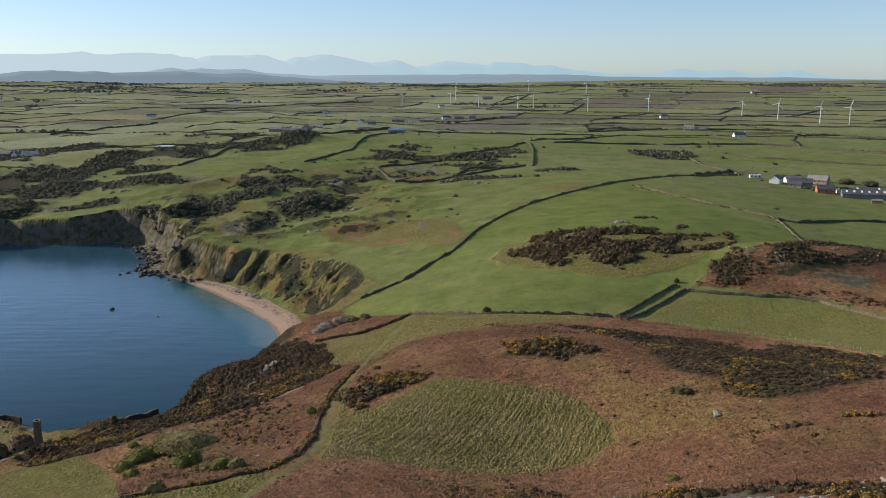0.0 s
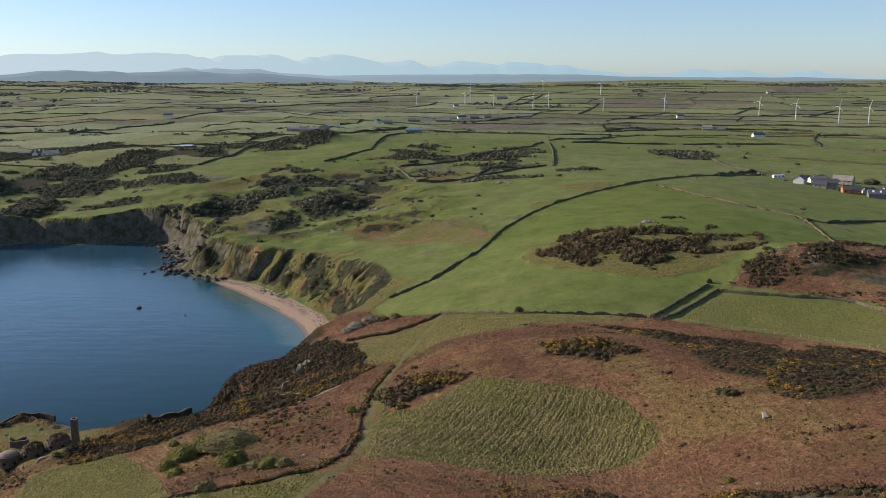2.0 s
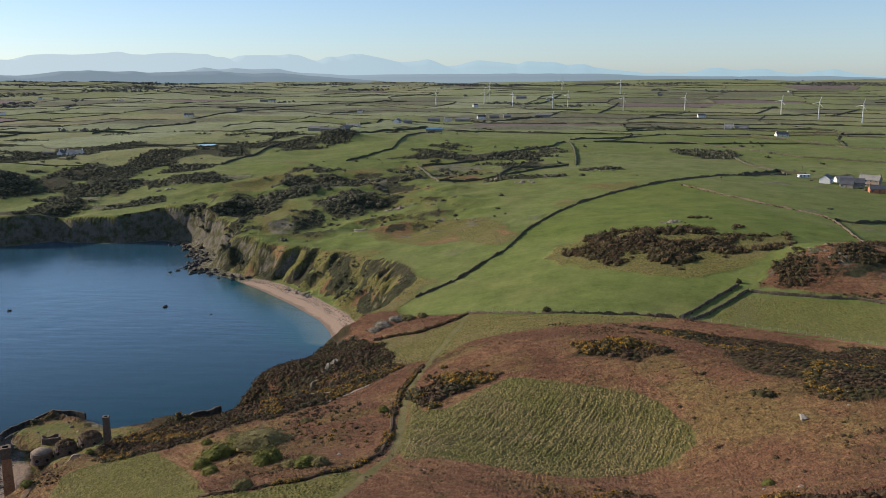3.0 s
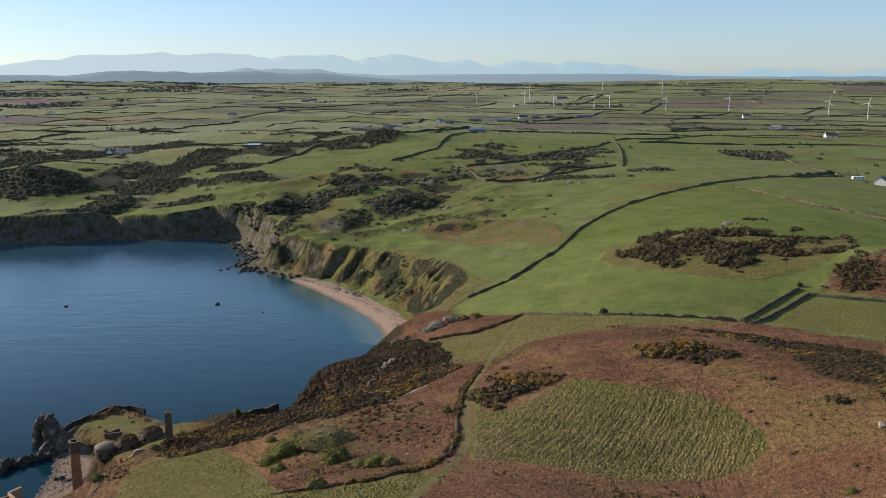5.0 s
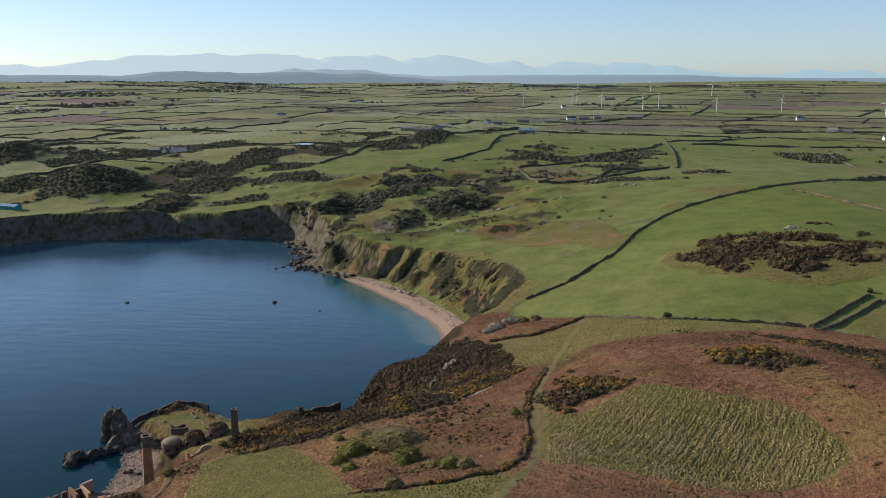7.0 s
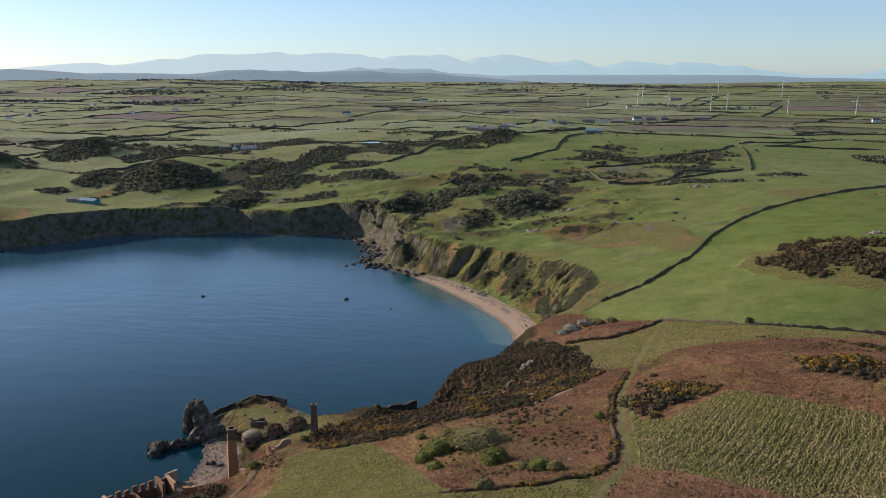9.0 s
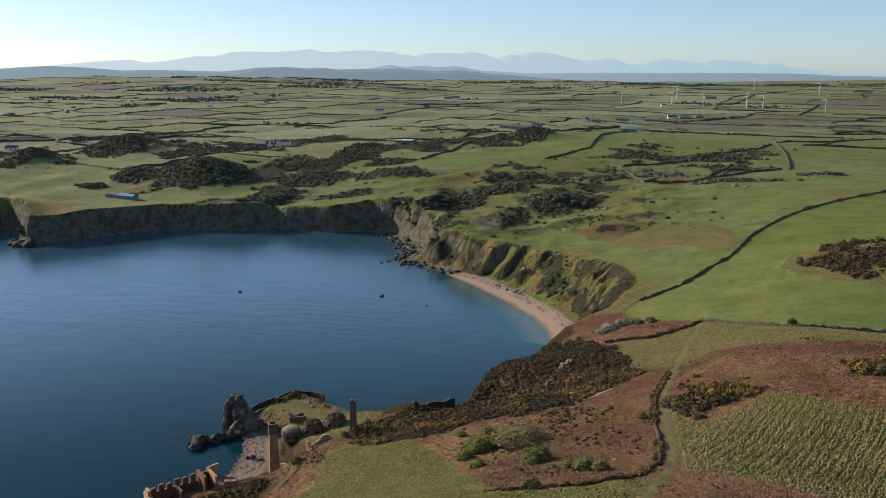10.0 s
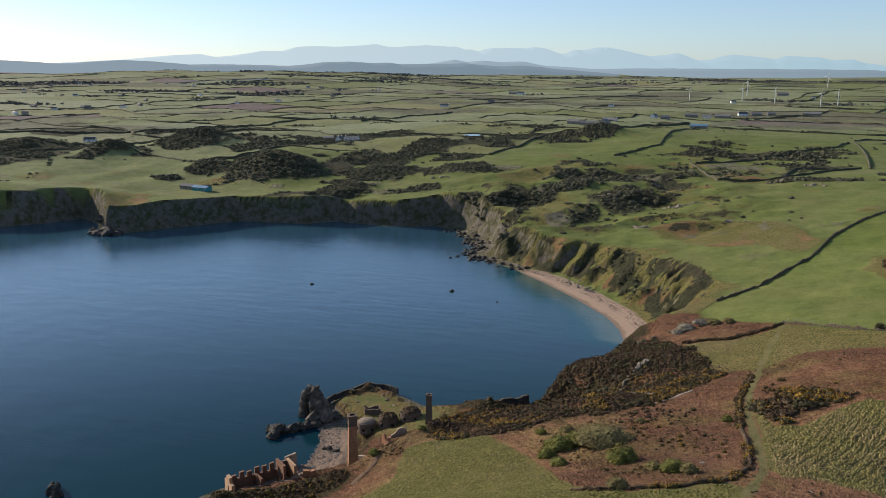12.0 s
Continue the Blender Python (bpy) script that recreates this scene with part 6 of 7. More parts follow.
# ---- ruined brickworks ----
def part_mesh(name, bm, mats, parent, label=""):
    me = bpy.data.meshes.new(name)
    bm.to_mesh(me)
    bm.free()
    for m in mats if isinstance(mats, (list, tuple)) else [mats]:
        me.materials.append(m)
    return part(name, me, parent, label)


def tapered(bm, w0, w1, z0, z1, hole=None, mat=0):
    """A square shaft from width w0 at z0 to w1 at z1; hole: width of a flue open at the top."""
    ring = lambda w, z: [bm.verts.new((sx * w / 2, sy * w / 2, z)) for sx, sy in ((-1, -1), (1, -1), (1, 1), (-1, 1))]
    a, b = ring(w0, z0), ring(w1, z1)
    for k in range(4):
        bm.faces.new((a[k], a[(k + 1) % 4], b[(k + 1) % 4], b[k])).material_index = mat
    bm.faces.new(a[::-1])
    if hole:
        c, d = ring(hole, z1), ring(hole, z1 - 3)
        for k in range(4):
            bm.faces.new((b[k], b[(k + 1) % 4], c[(k + 1) % 4], c[k])).material_index = mat
            bm.faces.new((c[k], c[(k + 1) % 4], d[(k + 1) % 4], d[k])).material_index = 1
        bm.faces.new(d).material_index = 1
    else:
        bm.faces.new(b)


def chimney(x, y, foot, height, w0, w1, heading, mat, cap_mat, label):
    root = tagged(new("chimney"), label, "chimney")
    root.matrix_world = pose(x, y, foot, 0, 0, heading)
    bm = bmesh.new()
    tapered(bm, w0 * 1.16, w0 * 1.12, -1.2, 1.0)
    part_mesh("plinth", bm, [mat], root)
    bm = bmesh.new()
    tapered(bm, w0, w1, 1.0, height * 0.83)
    part_mesh("shaft", bm, [mat], root)
    bm = bmesh.new()
    tapered(bm, w1 * 1.10, w1 * 1.10, height * 0.83, height * 0.85)
    tapered(bm, w1 * 1.03, w1 * 1.00, height * 0.85, height * 0.955)
    tapered(bm, w1 * 1.14, w1 * 1.16, height * 0.955, height, w1 * 0.62)
    part_mesh("cap", bm, [cap_mat, SOOT_AND_SHADE], root, "darker corbelled brick cap")
    return root


chimney(-125.2, 227.5, 6.6, 9.6, 1.9, 1.55, 14, BRICK_DARK, BRICK_DARK, "square dark brick chimney above the ruined kilns")
chimney(-131.4, 189.2, 7.4, 16.2, 2.6, 2.05, 32, BRICK, BRICK_DARK, "tall tapering square chimney of orange-brown brick")


def kiln(x, y, radius, drum, dome, top_mat, mat, holes, label, broken=0.0, seed=0):
    """A round beehive kiln: battered drum with stoke holes, a ledge and a domed crown with a vent."""
    rng = random.Random(seed)
    root = tagged(new("kiln"), label, "kiln", "beehive kilns")
    root.location = (x, y, ground_z(x, y) - 0.3)
    segs = 40
    bm = bmesh.new()
    levels = [(radius * 1.04, 0), (radius, drum * 0.55), (radius * 0.97, drum), (radius * 0.84, drum + 0.06)]
    rings = []
    for r, z in levels:
        rings.append([bm.verts.new(((r + broken * rng.uniform(-0.5, 0.2)) * math.cos(2 * math.pi * k / segs), (r + broken * rng.uniform(-0.5, 0.2)) * math.sin(2 * math.pi * k / segs), z + (broken * rng.uniform(-1.0, 0.4) if z >= drum else 0))) for k in range(segs)])
    for a, b in zip(rings, rings[1:]):
        for k in range(segs):
            bm.faces.new((a[k], a[(k + 1) % segs], b[(k + 1) % segs], b[k]))
    part_mesh("drum", bm, [mat], root)
    bm = bmesh.new()
    prev = None
    for i in range(7):
        e = math.pi / 2 * i / 6.6
        ring = [bm.verts.new(((radius * 0.86 * math.cos(e) + broken * rng.uniform(-0.3, 0.3)) * math.cos(2 * math.pi * k / segs), (radius * 0.86 * math.cos(e) + broken * rng.uniform(-0.3, 0.3)) * math.sin(2 * math.pi * k / segs),
                              drum - 0.05 + dome * math.sin(e) + broken * rng.uniform(-0.35, 0.35))) for k in range(segs)]
        if prev:
            for k in range(segs):
                bm.faces.new((prev[k], prev[(k + 1) % segs], ring[(k + 1) % segs], ring[k]))
        prev = ring
    bm.faces.new(prev)
    part_mesh("dome", bm, [top_mat], root, "weathered domed crown")
    # solid black plugs, their colour standing for the shade inside each hole
    for k in range(holes):
        a = 2 * math.pi * k / holes + 0.3
        bm = bmesh.new()
        bmesh.ops.create_cone(bm, cap_ends=True, segments=12, radius1=0.45, radius2=0.45, depth=0.5, matrix=pose((radius - 0.12) * math.cos(a), (radius - 0.12) * math.sin(a), drum * 0.42, 90, 0, math.degrees(a) + 90))
        part_mesh("stoke_hole", bm, [SOOT_AND_SHADE], root, "dark arched stoke hole")
    return root


DOME = plain("sooty_render", (0.15, 0.115, 0.085), (0.28, 0.22, 0.165), 1.4, 0.92, 0.05)
kiln(-145.2, 227.6, 3.0, 2.9, 1.1, DOME, BRICK_DARK, 7, "round brick beehive kiln with an intact pale dome", 0.0, 1)
kiln(-139.4, 230.4, 3.2, 3.0, 1.1, HEATHER, BRICK_DARK, 6, "collapsed beehive kiln overgrown with brown grass", 0.7, 2)
kiln(-133.2, 233.0, 3.3, 2.8, 1.1, HEATHER, BRICK_DARK, 6, "beehive kiln half buried and overgrown", 0.6, 3)


def ruin(line, height, width, mat, label, drop=0.5, step=0.8, seed=0, foot=None):
    """A broken stretch of wall with a ragged top."""
    x, y, nx, ny = draped(line, step)
    z = ground_height(x, y) if foot is None else np.full(len(x), foot)
    k = np.arange(len(x))
    h = height * (1 - drop * smooth(-0.2, 0.7, vnoise(k * 0.55, k * 0.0 + seed, seed)))
    rows = []
    for side, up in ((-0.5, 0), (-0.5, 1), (0.5, 1), (0.5, 0)):
        rows.append(np.stack([x + nx * width * side, y + ny * width * side, z - 0.6 + (h + 0.6) * up], -1))
    v = np.stack(rows, 1).reshape(-1, 3)
    faces = [(i * 4 + j, i * 4 + j + 1, i * 4 + 5 + j, i * 4 + 4 + j) for i in range(len(x) - 1) for j in range(3)]
    faces += [(3, 2, 1, 0), tuple((len(x) - 1) * 4 + j for j in range(4))]
    return tagged(new("ruined_wall", mesh_of("ruined_wall", v, faces, [mat])), label, "wall")


ruin([(-134.5, 215), (-131.5, 213), (-130.2, 209.5)], 2.6, 0.6, BRICK, "broken red brick wall beside the kilns", 0.7, 0.6, 1)
ruin([(-133, 217.5), (-129, 219.5)], 2.2, 0.6, MORTAR, "broken pale wall beside the kilns", 0.6, 0.6, 2)
ruin([(-131, 209), (-129.5, 205), (-131.5, 202.5)], 1.8, 0.6, BRICK, "low broken brick wall on the bank", 0.8, 0.6, 3)
ruin([(-152, 240.5), (-148, 243), (-146.5, 240), (-150.5, 237.5), (-152, 240.5)], 1.7, 0.5, BRICK_DARK, "roofless square stone hut ruin on the turf", 0.5, 0.7, 4)
ruin([(-139, 205), (-134.5, 203.5)], 1.0, 0.8, MORTAR, "low pale wall by the chimney", 0.6, 0.6, 5)
ruin([(-168, 243.5), (-168.2, 250), (-165.5, 256), (-162, 265.5), (-155, 265), (-150, 263)], 1.5, 0.7, DARK_ROCK, "dark stone quay wall round the works floor", 0.15, 1.0, 6, 1.0)
ruin([(-121.5, 249.5), (-115, 252), (-108, 256.5), (-104, 261)], 4.6, 1.0, DARK_ROCK, "dark stone retaining wall at the shore", 0.12, 1.0, 7, 2.6)
ruin([(-127.5, 249), (-126, 248.2)], 1.3, 0.7, MORTAR, "short pale wall stub by the shore", 0.3, 0.5, 8)
ruin([(-156, 203.5), (-157.5, 200)], 3.4, 0.7, MORTAR, "pale stone quay pillar in the shallows", 0.5, 0.8, 9, 0.0)
ruin([(-147.5, 192), (-144, 193.5)], 1.6, 1.2, BRICK, "heap of fallen masonry on the shingle", 0.9, 0.5, 10)
for x, y, s in ((-150, 254, 0.9), (-153, 257.5, 0.7), (-157.5, 247.5, 0.7), (-146, 250, 0.6), (-155, 250, 0.5)):
    boulder(rock_rng.choice(PALE_ROCKS), x, y, s, "grey boulder on the turf of the works floor", "boulders on the works floor", 0.3)


def engine_house():
    """Roofless brick engine house: a long wall broken into tall piers, gables at both ends."""
    root = tagged(new("engine_house"), "roofless ruined engine house of orange brick", "ruin")
    x0, y0, x1, y1 = -160.5, 179.5, -151.0, 191.5
    heading = math.degrees(math.atan2(y1 - y0, x1 - x0))
    root.matrix_world = pose(x0, y0, 0.8, 0, 0, heading)
    length = math.hypot(x1 - x0, y1 - y0)

    def slab(name, xa, xb, ya, yb, za, zb, mat, label="", slope=0.0):
        bm = bmesh.new()
        c = [bm.verts.new(p) for p in ((xa, ya, za), (xb, ya, za), (xb, yb, za), (xa, yb, za), (xa, ya, zb), (xb, ya, zb + slope), (xb, yb, zb + slope), (xa, yb, zb))]
        for f in ((3, 2, 1, 0), (4, 5, 6, 7), (0, 1, 5, 4), (1, 2, 6, 5), (2, 3, 7, 6), (3, 0, 4, 7)):
            bm.faces.new([c[k] for k in f])
        return part_mesh(name, bm, mat, root, label)
    # sun and shade on these walls are put into the two brick colours
    slab("wall", 0, length, 4.6, 5.3, -2, 2.4, BRICK_SHADED)
    for k in range(6):
        slab("pier", 0.9 + k * 2.1, 2.2 + k * 2.1, 4.6, 5.3, 2.4, (3.3, 3.9, 3.6, 4.2, 4.1, 4.4)[k], BRICK_SHADED, "", 0.15)
    slab("wall", 0, length, -0.3, 0.3, -2, 1.2, BRICK_DARK)
    slab("gable", -0.8, 0.0, -0.3, 5.3, -2, 3.2, BRICK_LIT, "brick end wall coloured paler as if sunlit")
    slab("gable", -0.8, 0.0, 1.4, 3.8, 3.2, 4.6, BRICK_LIT, "brick end wall coloured paler as if sunlit")
    # black slab on the wall face, painted as the shade within a doorway
    slab("doorway", -0.83, -0.6, 2.1, 2.9, 0.2, 2.2, SOOT_AND_SHADE, "dark doorway")
    slab("cross_wall", 7.2, 7.8, 0.3, 4.6, -2, 2.8, BRICK_SHADED, "", 0.0)
    slab("gable", length - 2.0, length - 1.3, -0.3, 5.3, -2, 5.2, BRICK_SHADED)
    slab("gable", length + 1.0, length + 1.7, -0.3, 5.3, -2, 4.6, BRICK_LIT, "brick end wall coloured paler as if sunlit")
    slab("wall", length - 1.3, length + 1.0, 4.6, 5.3, -2, 4.2, BRICK_DARK)


engine_house()

# ---- houses, farms and turbines ----
def box_bm(bm, xa, xb, ya, yb, za, zb):
    c = [bm.verts.new(p) for p in ((xa, ya, za), (xb, ya, za), (xb, yb, za), (xa, yb, za), (xa, ya, zb), (xb, ya, zb), (xb, yb, zb), (xa, yb, zb))]
    for f in ((3, 2, 1, 0), (4, 5, 6, 7), (0, 1, 5, 4), (1, 2, 6, 5), (2, 3, 7, 6), (3, 0, 4, 7)):
        bm.faces.new([c[k] for k in f])


def house(x, y, length, depth, eaves, rise, heading, wall_mat, roof_mat, label, category="house", name="house", stacks=0, windows=0, door=True, skylights=0, group="", lift=0.0):
    """A gabled building: walls, two roof slopes with thickness and eaves, chimneys, windows with frames, a door."""
    root = tagged(new(name), label, category, group)
    root.matrix_world = pose(x, y, ground_z(x, y) - 0.2 + lift, 0, 0, heading)
    l, d = length / 2, depth / 2
    bm = bmesh.new()
    v = [bm.verts.new(p) for p in ((-l, -d, -1.5), (l, -d, -1.5), (l, d, -1.5), (-l, d, -1.5), (-l, -d, eaves), (l, -d, eaves), (l, d, eaves), (-l, d, eaves), (-l, 0, eaves + rise), (l, 0, eaves + rise))]
    for f in ((0, 1, 5, 4), (2, 3, 7, 6), (1, 2, 6, 9, 5), (3, 0, 4, 8, 7), (3, 2, 1, 0)):
        bm.faces.new([v[k] for k in f])
    part_mesh("wall", bm, wall_mat, root)
    for side in (-1, 1):
        bm = bmesh.new()
        drop, o, t = 0.3 * rise / d, 0.25, 0.14
        pts = [(-l - o, side * (d + 0.3), eaves - drop), (l + o, side * (d + 0.3), eaves - drop), (l + o, 0, eaves + rise), (-l - o, 0, eaves + rise)]
        a = [bm.verts.new((px, py, pz + 0.02)) for px, py, pz in pts]
        b = [bm.verts.new((px, py, pz + t + 0.02)) for px, py, pz in pts]
        bm.faces.new(a)
        bm.faces.new(b[::-1])
        for k in range(4):
            bm.faces.new((a[k], a[(k + 1) % 4], b[(k + 1) % 4], b[k]))
        bmesh.ops.recalc_face_normals(bm, faces=bm.faces)
        slope = part_mesh("roof", bm, roof_mat, root)
        for k in range(skylights):
            if side < 0:
                bm = bmesh.new()
                px = -l * 0.8 + k * (1.6 * l / max(1, skylights - 1))
                q = [(px - 0.6, 0.35), (px + 0.6, 0.35), (px + 0.6, 0.75), (px - 0.6, 0.75)]
                bm.faces.new([bm.verts.new((qx, side * d * (1 - s), eaves + rise * s + t + 0.06)) for qx, s in q])
                part_mesh("skylight", bm, WHITEWASH, slope, "pale translucent roof sheet")
    for k in range(stacks):
        bm = bmesh.new()
        px = (-l + 0.5) if k == 0 else (l - 0.5)
        box_bm(bm, px - 0.35, px + 0.35, -0.45, 0.45, eaves + rise - 0.6, eaves + rise + 1.1)
        box_bm(bm, px - 0.42, px + 0.42, -0.52, 0.52, eaves + rise + 1.1, eaves + rise + 1.25)
        part_mesh("chimney", bm, wall_mat, root)
    for k in range(windows):
        for storey in range(2 if eaves > 4.2 else 1):
            px, pz = -l * 0.72 + k * (1.44 * l / max(1, windows - 1)), 1.0 + 2.6 * storey
            if door and storey == 0 and k == windows // 2:
                continue
            for side in (-1, 1):
                bm = bmesh.new()
                box_bm(bm, px - 0.55, px + 0.55, side * (d + 0.05) - 0.06, side * (d + 0.05) + 0.06, pz, pz + 1.3)
                frame_ob = part_mesh("window", bm, STEEL_WHITE, root, "white window frame")
                bm = bmesh.new()
                box_bm(bm, px - 0.45, px + 0.45, side * (d + 0.06) - 0.08, side * (d + 0.06) + 0.08, pz + 0.1, pz + 1.2)
                part_mesh("pane", bm, GLASS, frame_ob)
    if door:
        bm = bmesh.new()
        box_bm(bm, -0.5, 0.5, -d - 0.05, -d + 0.1, 0.1, 2.2)
        part_mesh("door", bm, TIMBER, root, "dark plank door")
    return root


# the farm on the rise
house(201, 628, 11, 7, 3.4, 2.6, 62, WHITEWASH, SLATE, "whitewashed barn with a dark slate roof", "barn", "barn", 0, 2)
house(212, 610, 15, 7, 3.4, 2.6, -18, GREY_STONE, SLATE, "low grey stone farm range with a slate roof", "barn", "barn", 0, 4)
house(206, 602, 8, 5, 2.6, 1.9, -30, GREY_STONE, SLATE, "small grey stone outhouse with a slate roof", "outhouse", "outhouse", 0, 2)
house(228, 622, 13, 8, 4.8, 3.0, -35, MORTAR, OLD_SLATE, "two-storey grey farmhouse with a pale slate roof and two chimneys", "farmhouse", "farmhouse", 2, 4)
house(219, 584, 11, 7, 2.8, 2.4, -8, RED_BRICK, SLATE, "orange brick cottage with a dark slate roof", "cottage", "cottage", 1, 3)
house(231, 586, 7, 5, 2.4, 1.8, 20, WHITEWASH, SLATE, "small white lean-to shed", "shed", "shed", 0, 1)
house(238, 569, 27, 14, 3.2, 2.2, -16, SHEET, SLATE, "long low dark-roofed cattle barn with pale roof lights", "barn", "barn", 0, 0, False, 6)
house(246, 584, 16, 8, 3.4, 1.8, -16, SHEET, SLATE, "dark-roofed lean-to beside the cattle barn", "barn", "barn", 0, 0, False, 2)
house(236, 546, 6, 3.2, 2.0, 0.7, -20, RED_BRICK, SHEET, "rusty low farm shelter in the yard", "shelter", "shelter", 0, 0, False)
house(196, 660, 8, 2.6, 2.2, 0.3, 8, STEEL_WHITE, STEEL_WHITE, "white static caravan by the field wall", "caravan", "caravan", 0, 3, False)
house(217, 640, 12, 5, 3.0, 1.6, 8, WHITEWASH, OLD_SLATE, "long pale shed behind the farm", "shed", "shed", 0, 0, False)

# cottages and farms across the plain
COTTAGES = [(-445, 846, 15, 7, 2.8, 2.6, 5), (-461, 850, 8, 6, 2.6, 2.2, 85), (-664, 1745, 18, 8, 3.2, 2.8, 10), (284, 1279, 13, 8, 4.6, 2.8, -15), (318, 1146, 15, 8, 3.0, 2.8, 8), (-720, 772, 12, 7, 2.8, 2.2, 25),
            (-246, 1276, 20, 8, 3.4, 3.0, -5), (-208, 1470, 16, 9, 4.6, 3.2, 80), (-714, 2540, 22, 9, 5, 3.5, 10), (-133, 1588, 14, 8, 4, 3, 0), (-78, 1692, 16, 8, 4, 3, 15), (330, 1700, 14, 8, 4, 3, 5)]
for k, (x, y, length, depth, eaves, rise, heading) in enumerate(COTTAGES):
    house(x, y, length, depth, eaves, rise, heading, WHITEWASH, SLATE if k % 3 else OLD_SLATE, "white cottage with a slate roof among fields", "cottage", "cottage", 2, 3, group="cottages on the plain")
SHEDS = [(-241, 1088, 22, 9, 3.6, 2.0, 8), (-262, 1100, 16, 8, 3.4, 2.2, -12), (-226, 1110, 12, 8, 4, 2.4, 70), (300, 1276, 16, 8, 3, 2, -12), (308, 1290, 10, 7, 3, 2, 20), (-160, 1602, 22, 9, 4, 2.6, 6), (-108, 1610, 26, 10, 4, 2.6, -8),
         (-55, 1706, 18, 8, 4, 2.6, 8), (-30, 1716, 14, 8, 4, 2.4, 10), (-480, 862, 12, 5, 2.4, 1.2, 6), (-740, 2560, 26, 10, 4.5, 2.6, 5), (-190, 1466, 14, 8, 3.6, 2.4, 10), (40, 1760, 30, 12, 4, 2.5, -5), (0, 2600, 30, 12, 5, 3, 8)]
for x, y, length, depth, eaves, rise, heading in SHEDS:
    house(x, y, length, depth, eaves, rise, heading, GREY_STONE, SHEET, "grey sheet-roofed farm shed among fields", "shed", "shed", group="sheds on the plain")
house(-114, 1116, 20, 9, 3.4, 1.8, 4, GREY_STONE, BLUE_SHEET, "long shed with a blue metal roof", "shed", "shed")
house(-437, 566, 15, 6, 2.6, 1.3, -12, TEAL, BLUE_SHEET, "low teal boathouse above the far cliff", "boathouse", "boathouse", 0, 4)
house(-452, 571, 14, 6, 2.5, 1.3, -12, GREY_STONE, SLATE, "low grey shed beside the boathouse", "shed", "shed", 0, 3)
town_rng = random.Random(31)
for k in range(40):
    bearing, r = radians(town_rng.uniform(-46, -26)), town_rng.uniform(1500, 3600)
    if k > 27:
        bearing, r = radians(town_rng.uniform(-26, 26)), town_rng.uniform(1900, 3700)
    x, y = -20 + r * math.sin(bearing), r * math.cos(bearing)
    house(x, y, town_rng.uniform(8, 14), 7, town_rng.uniform(2.6, 4), 2.4, town_rng.uniform(-30, 30), WHITEWASH if town_rng.random() < 0.55 else GREY_STONE, SLATE, "distant house with a slate roof on the plain", "house", "house", 1, 0, False, group="distant houses")

# pond
bm = bmesh.new()
ring = [bm.verts.new((9 * math.cos(a) * (1 + 0.15 * math.sin(3 * a)), 13 * math.sin(a) * (1 + 0.12 * math.sin(2 * a + 1)), 0)) for a in [2 * math.pi * k / 28 for k in range(28)]]
bm.faces.new(ring)
me = bpy.data.meshes.new("pond")
bm.to_mesh(me)
bm.free()
me.materials.append(Nodes("still_water", 0.03).colour((0.02, 0.03, 0.035)))
pond = tagged(new("pond", me), "small still pond in rough pasture", "pond", kind="structure")
pond.matrix_world = pose(-325, 884, ground_z(-325, 884) + 1.2, 0, 0, 20)


# a bright sea inlet far beyond the fields
u, v = np.meshgrid(np.linspace(-1, 1, 60), np.linspace(-1, 1, 9))
ix, iy = -1880 + 210 * u.ravel() + 60 * v.ravel(), 2630 + 150 * u.ravel() + 55 * v.ravel() * (1 - 0.8 * u.ravel() ** 2)
inlet_me = grid_mesh("inlet", np.stack([ix, iy, ground_height(ix, iy) + 2.5], -1), 9, 60, False, Nodes("inlet_water", 0.25).colour((0.10, 0.13, 0.15)))
tagged(new("inlet", inlet_me), "pale sea inlet beyond the far fields", "water", kind="structure")


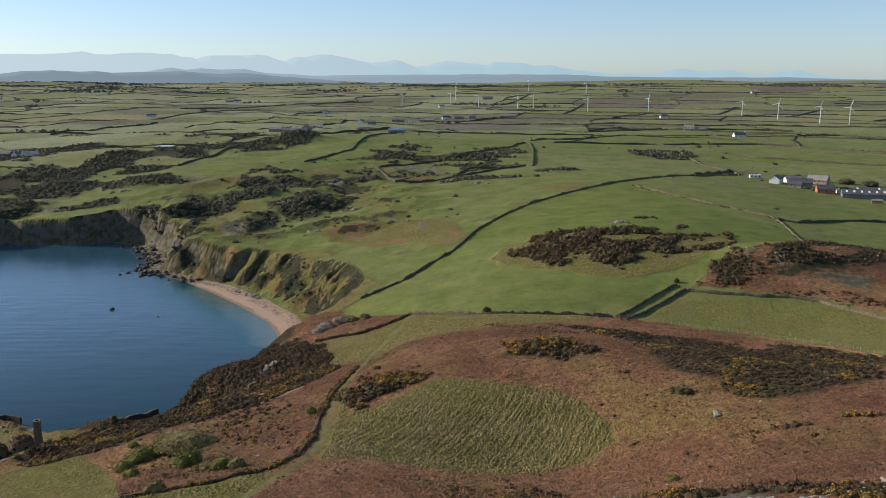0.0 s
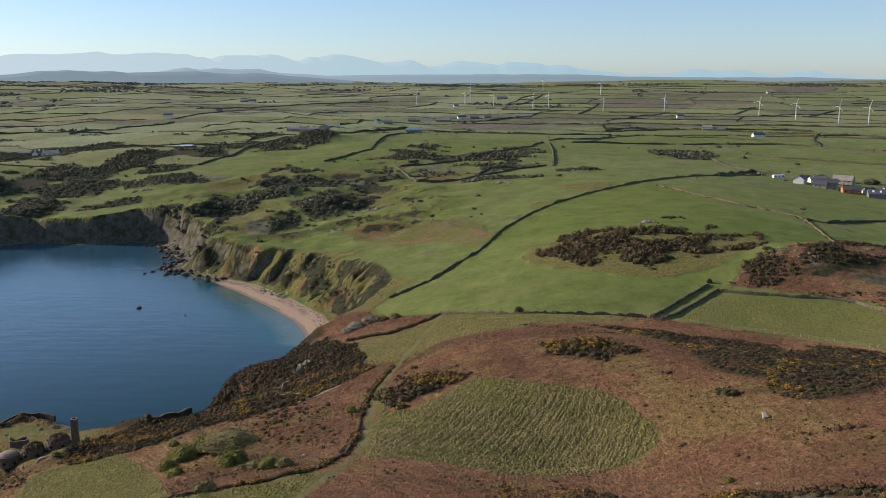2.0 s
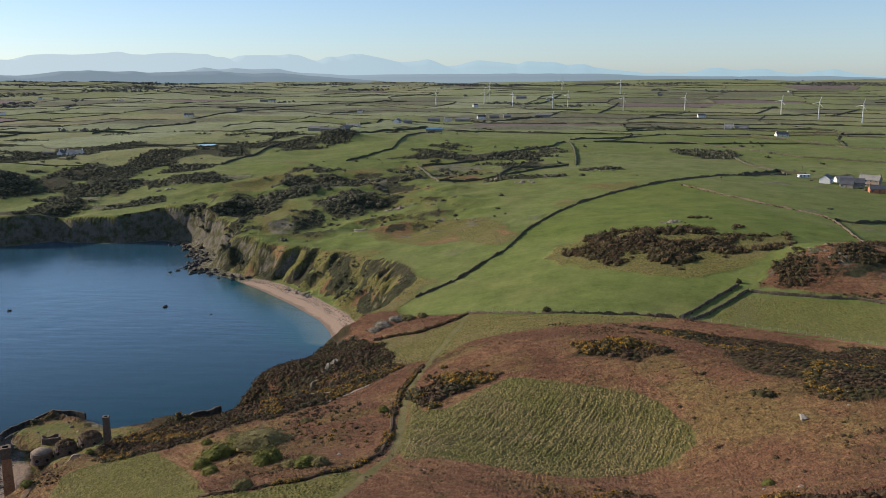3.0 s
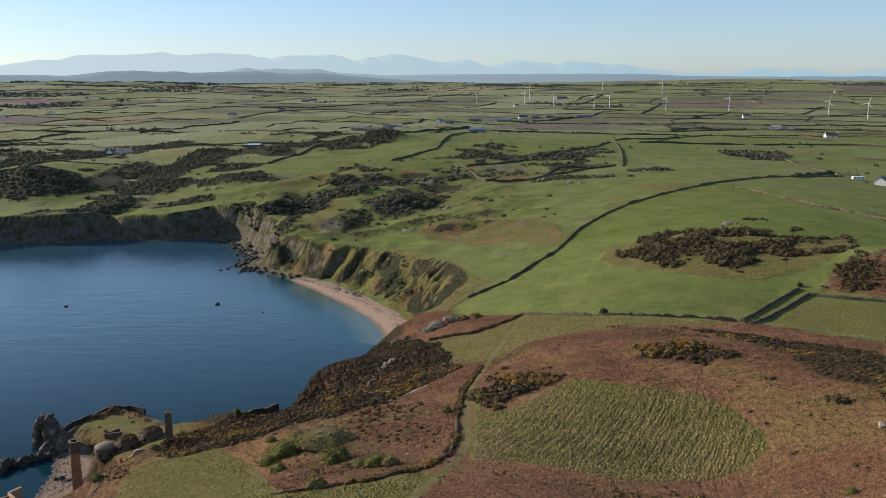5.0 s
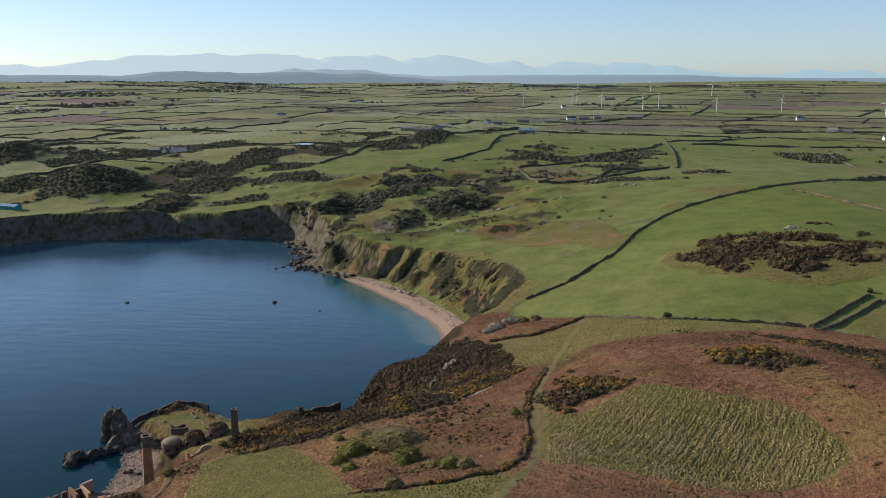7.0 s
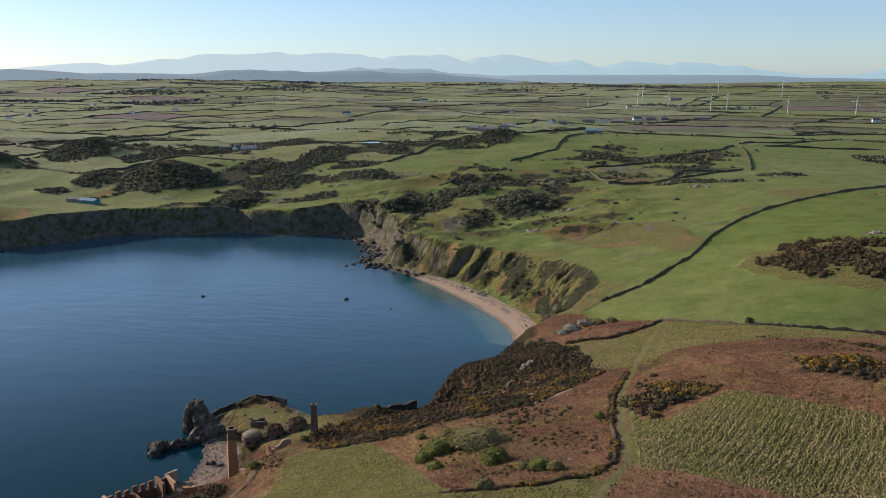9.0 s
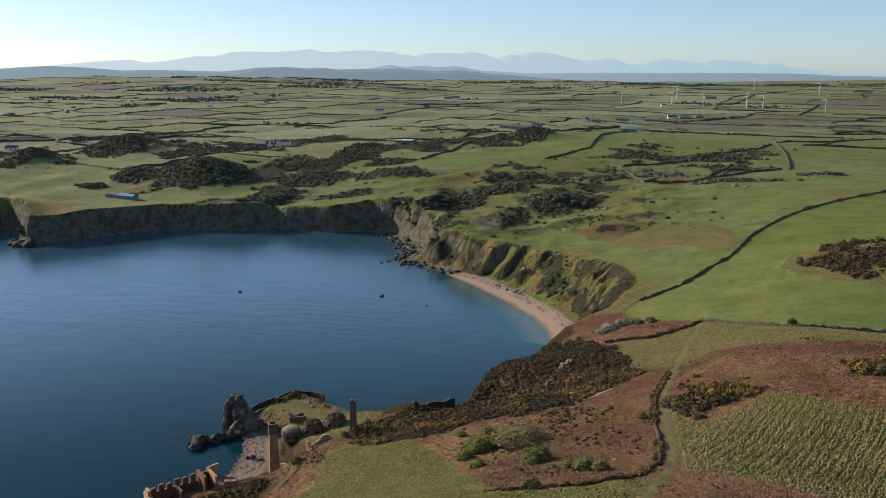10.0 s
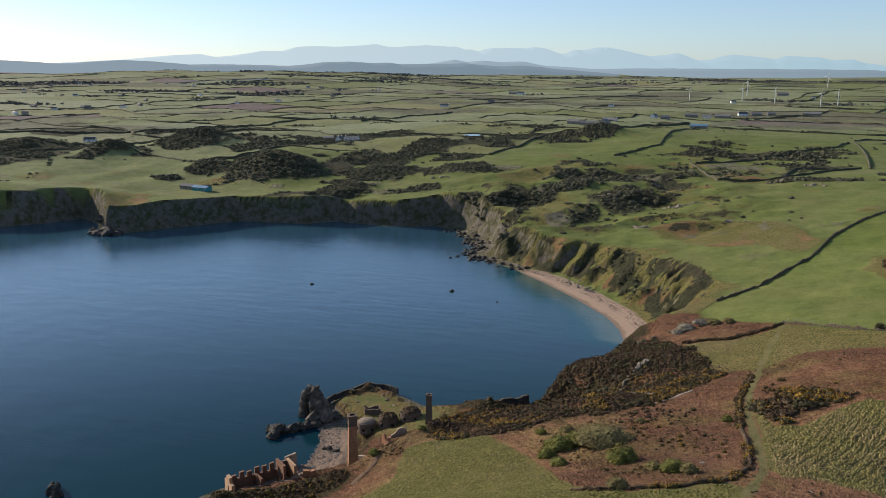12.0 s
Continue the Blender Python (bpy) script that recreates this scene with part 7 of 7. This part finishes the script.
def turbine(hub=28.0, blade=11.0):
    """A three-bladed wind turbine with a tapered tower, nacelle, hub and twisted blades."""
    root = tagged(new("wind_turbine"), "white three-bladed wind turbine standing in far fields", "wind turbine", "wind turbines")
    bm = bmesh.new()
    bmesh.ops.create_cone(bm, cap_ends=True, segments=18, radius1=0.85, radius2=0.5, depth=hub + 1, matrix=Matrix.Translation((0, 0, (hub - 1) / 2)))
    part_mesh("tower", bm, STEEL_WHITE, root)
    bm = bmesh.new()
    bmesh.ops.create_cone(bm, cap_ends=True, segments=12, radius1=1.0, radius2=0.8, depth=4.6, matrix=pose(0, 0.4, hub + 0.7, 90, 0, 0))
    part_mesh("nacelle", bm, STEEL_WHITE, root)
    bm = bmesh.new()
    bmesh.ops.create_uvsphere(bm, u_segments=12, v_segments=8, radius=0.8, matrix=Matrix.Translation((0, -2.3, hub + 0.7)))
    part_mesh("hub", bm, STEEL_WHITE, root)
    for k in range(3):
        bm = bmesh.new()
        rings = []
        for u in np.linspace(0, 1, 7):
            chord, thick, twist = 0.4 + 0.5 * math.sin(min(1, u * 4 + 0.25) * math.pi / 2) * (1 - 0.85 * u), 0.28 * (1 - 0.8 * u) + 0.03, radians(18 * (1 - u))
            section = [(-0.3 * chord, 0), (0, thick), (0.7 * chord, 0), (0, -thick)]
            rings.append([bm.verts.new((px * math.cos(twist) - py * math.sin(twist), px * math.sin(twist) + py * math.cos(twist), 0.5 + u * blade)) for px, py in section])
        for a, b in zip(rings, rings[1:]):
            for j in range(4):
                bm.faces.new((a[j], a[(j + 1) % 4], b[(j + 1) % 4], b[j]))
        bm.faces.new(rings[-1])
        bmesh.ops.transform(bm, matrix=pose(0, -2.3, hub + 0.7, 0, 120 * k + 20, 0), verts=bm.verts)
        part_mesh("blade", bm, STEEL_WHITE, root)
    return root


TURBINES = [(505, 1811), (518, 1630), (555, 1527), (587, 1486), (360, 2035), (224, 2026), (70, 2092), (111, 2194), (-22, 2190), (-221, 2324), (-97, 2344), (-91, 2581), (148, 3256), (312, 2881)]
first = turbine()
for k, (x, y) in enumerate(TURBINES):
    scale = 1.0 if y < 2500 else 1.25
    m = pose(x, y, ground_z(x, y) - 0.5, 0, 0, -35 + 9 * math.sin(k * 2.3))
    if k == 0:
        first.matrix_world = m
    else:
        copy_thing(first, m @ Matrix.Scale(scale, 4))


def pole(x, y, height=8.5):
    root = tagged(new("utility_pole"), "weathered wooden utility pole beside the farm", "utility pole", "utility poles")
    root.location = (x, y, ground_z(x, y))
    bm = bmesh.new()
    bmesh.ops.create_cone(bm, cap_ends=True, segments=8, radius1=0.18, radius2=0.12, depth=height + 1, matrix=Matrix.Translation((0, 0, (height - 1) / 2)))
    part_mesh("post", bm, TIMBER, root)
    bm = bmesh.new()
    box_bm(bm, -0.9, 0.9, -0.06, 0.06, height - 0.7, height - 0.55)
    part_mesh("crossarm", bm, TIMBER, root)


for x, y in ((226, 572), (205, 612), (193, 655), (243, 533)):
    pole(x, y)
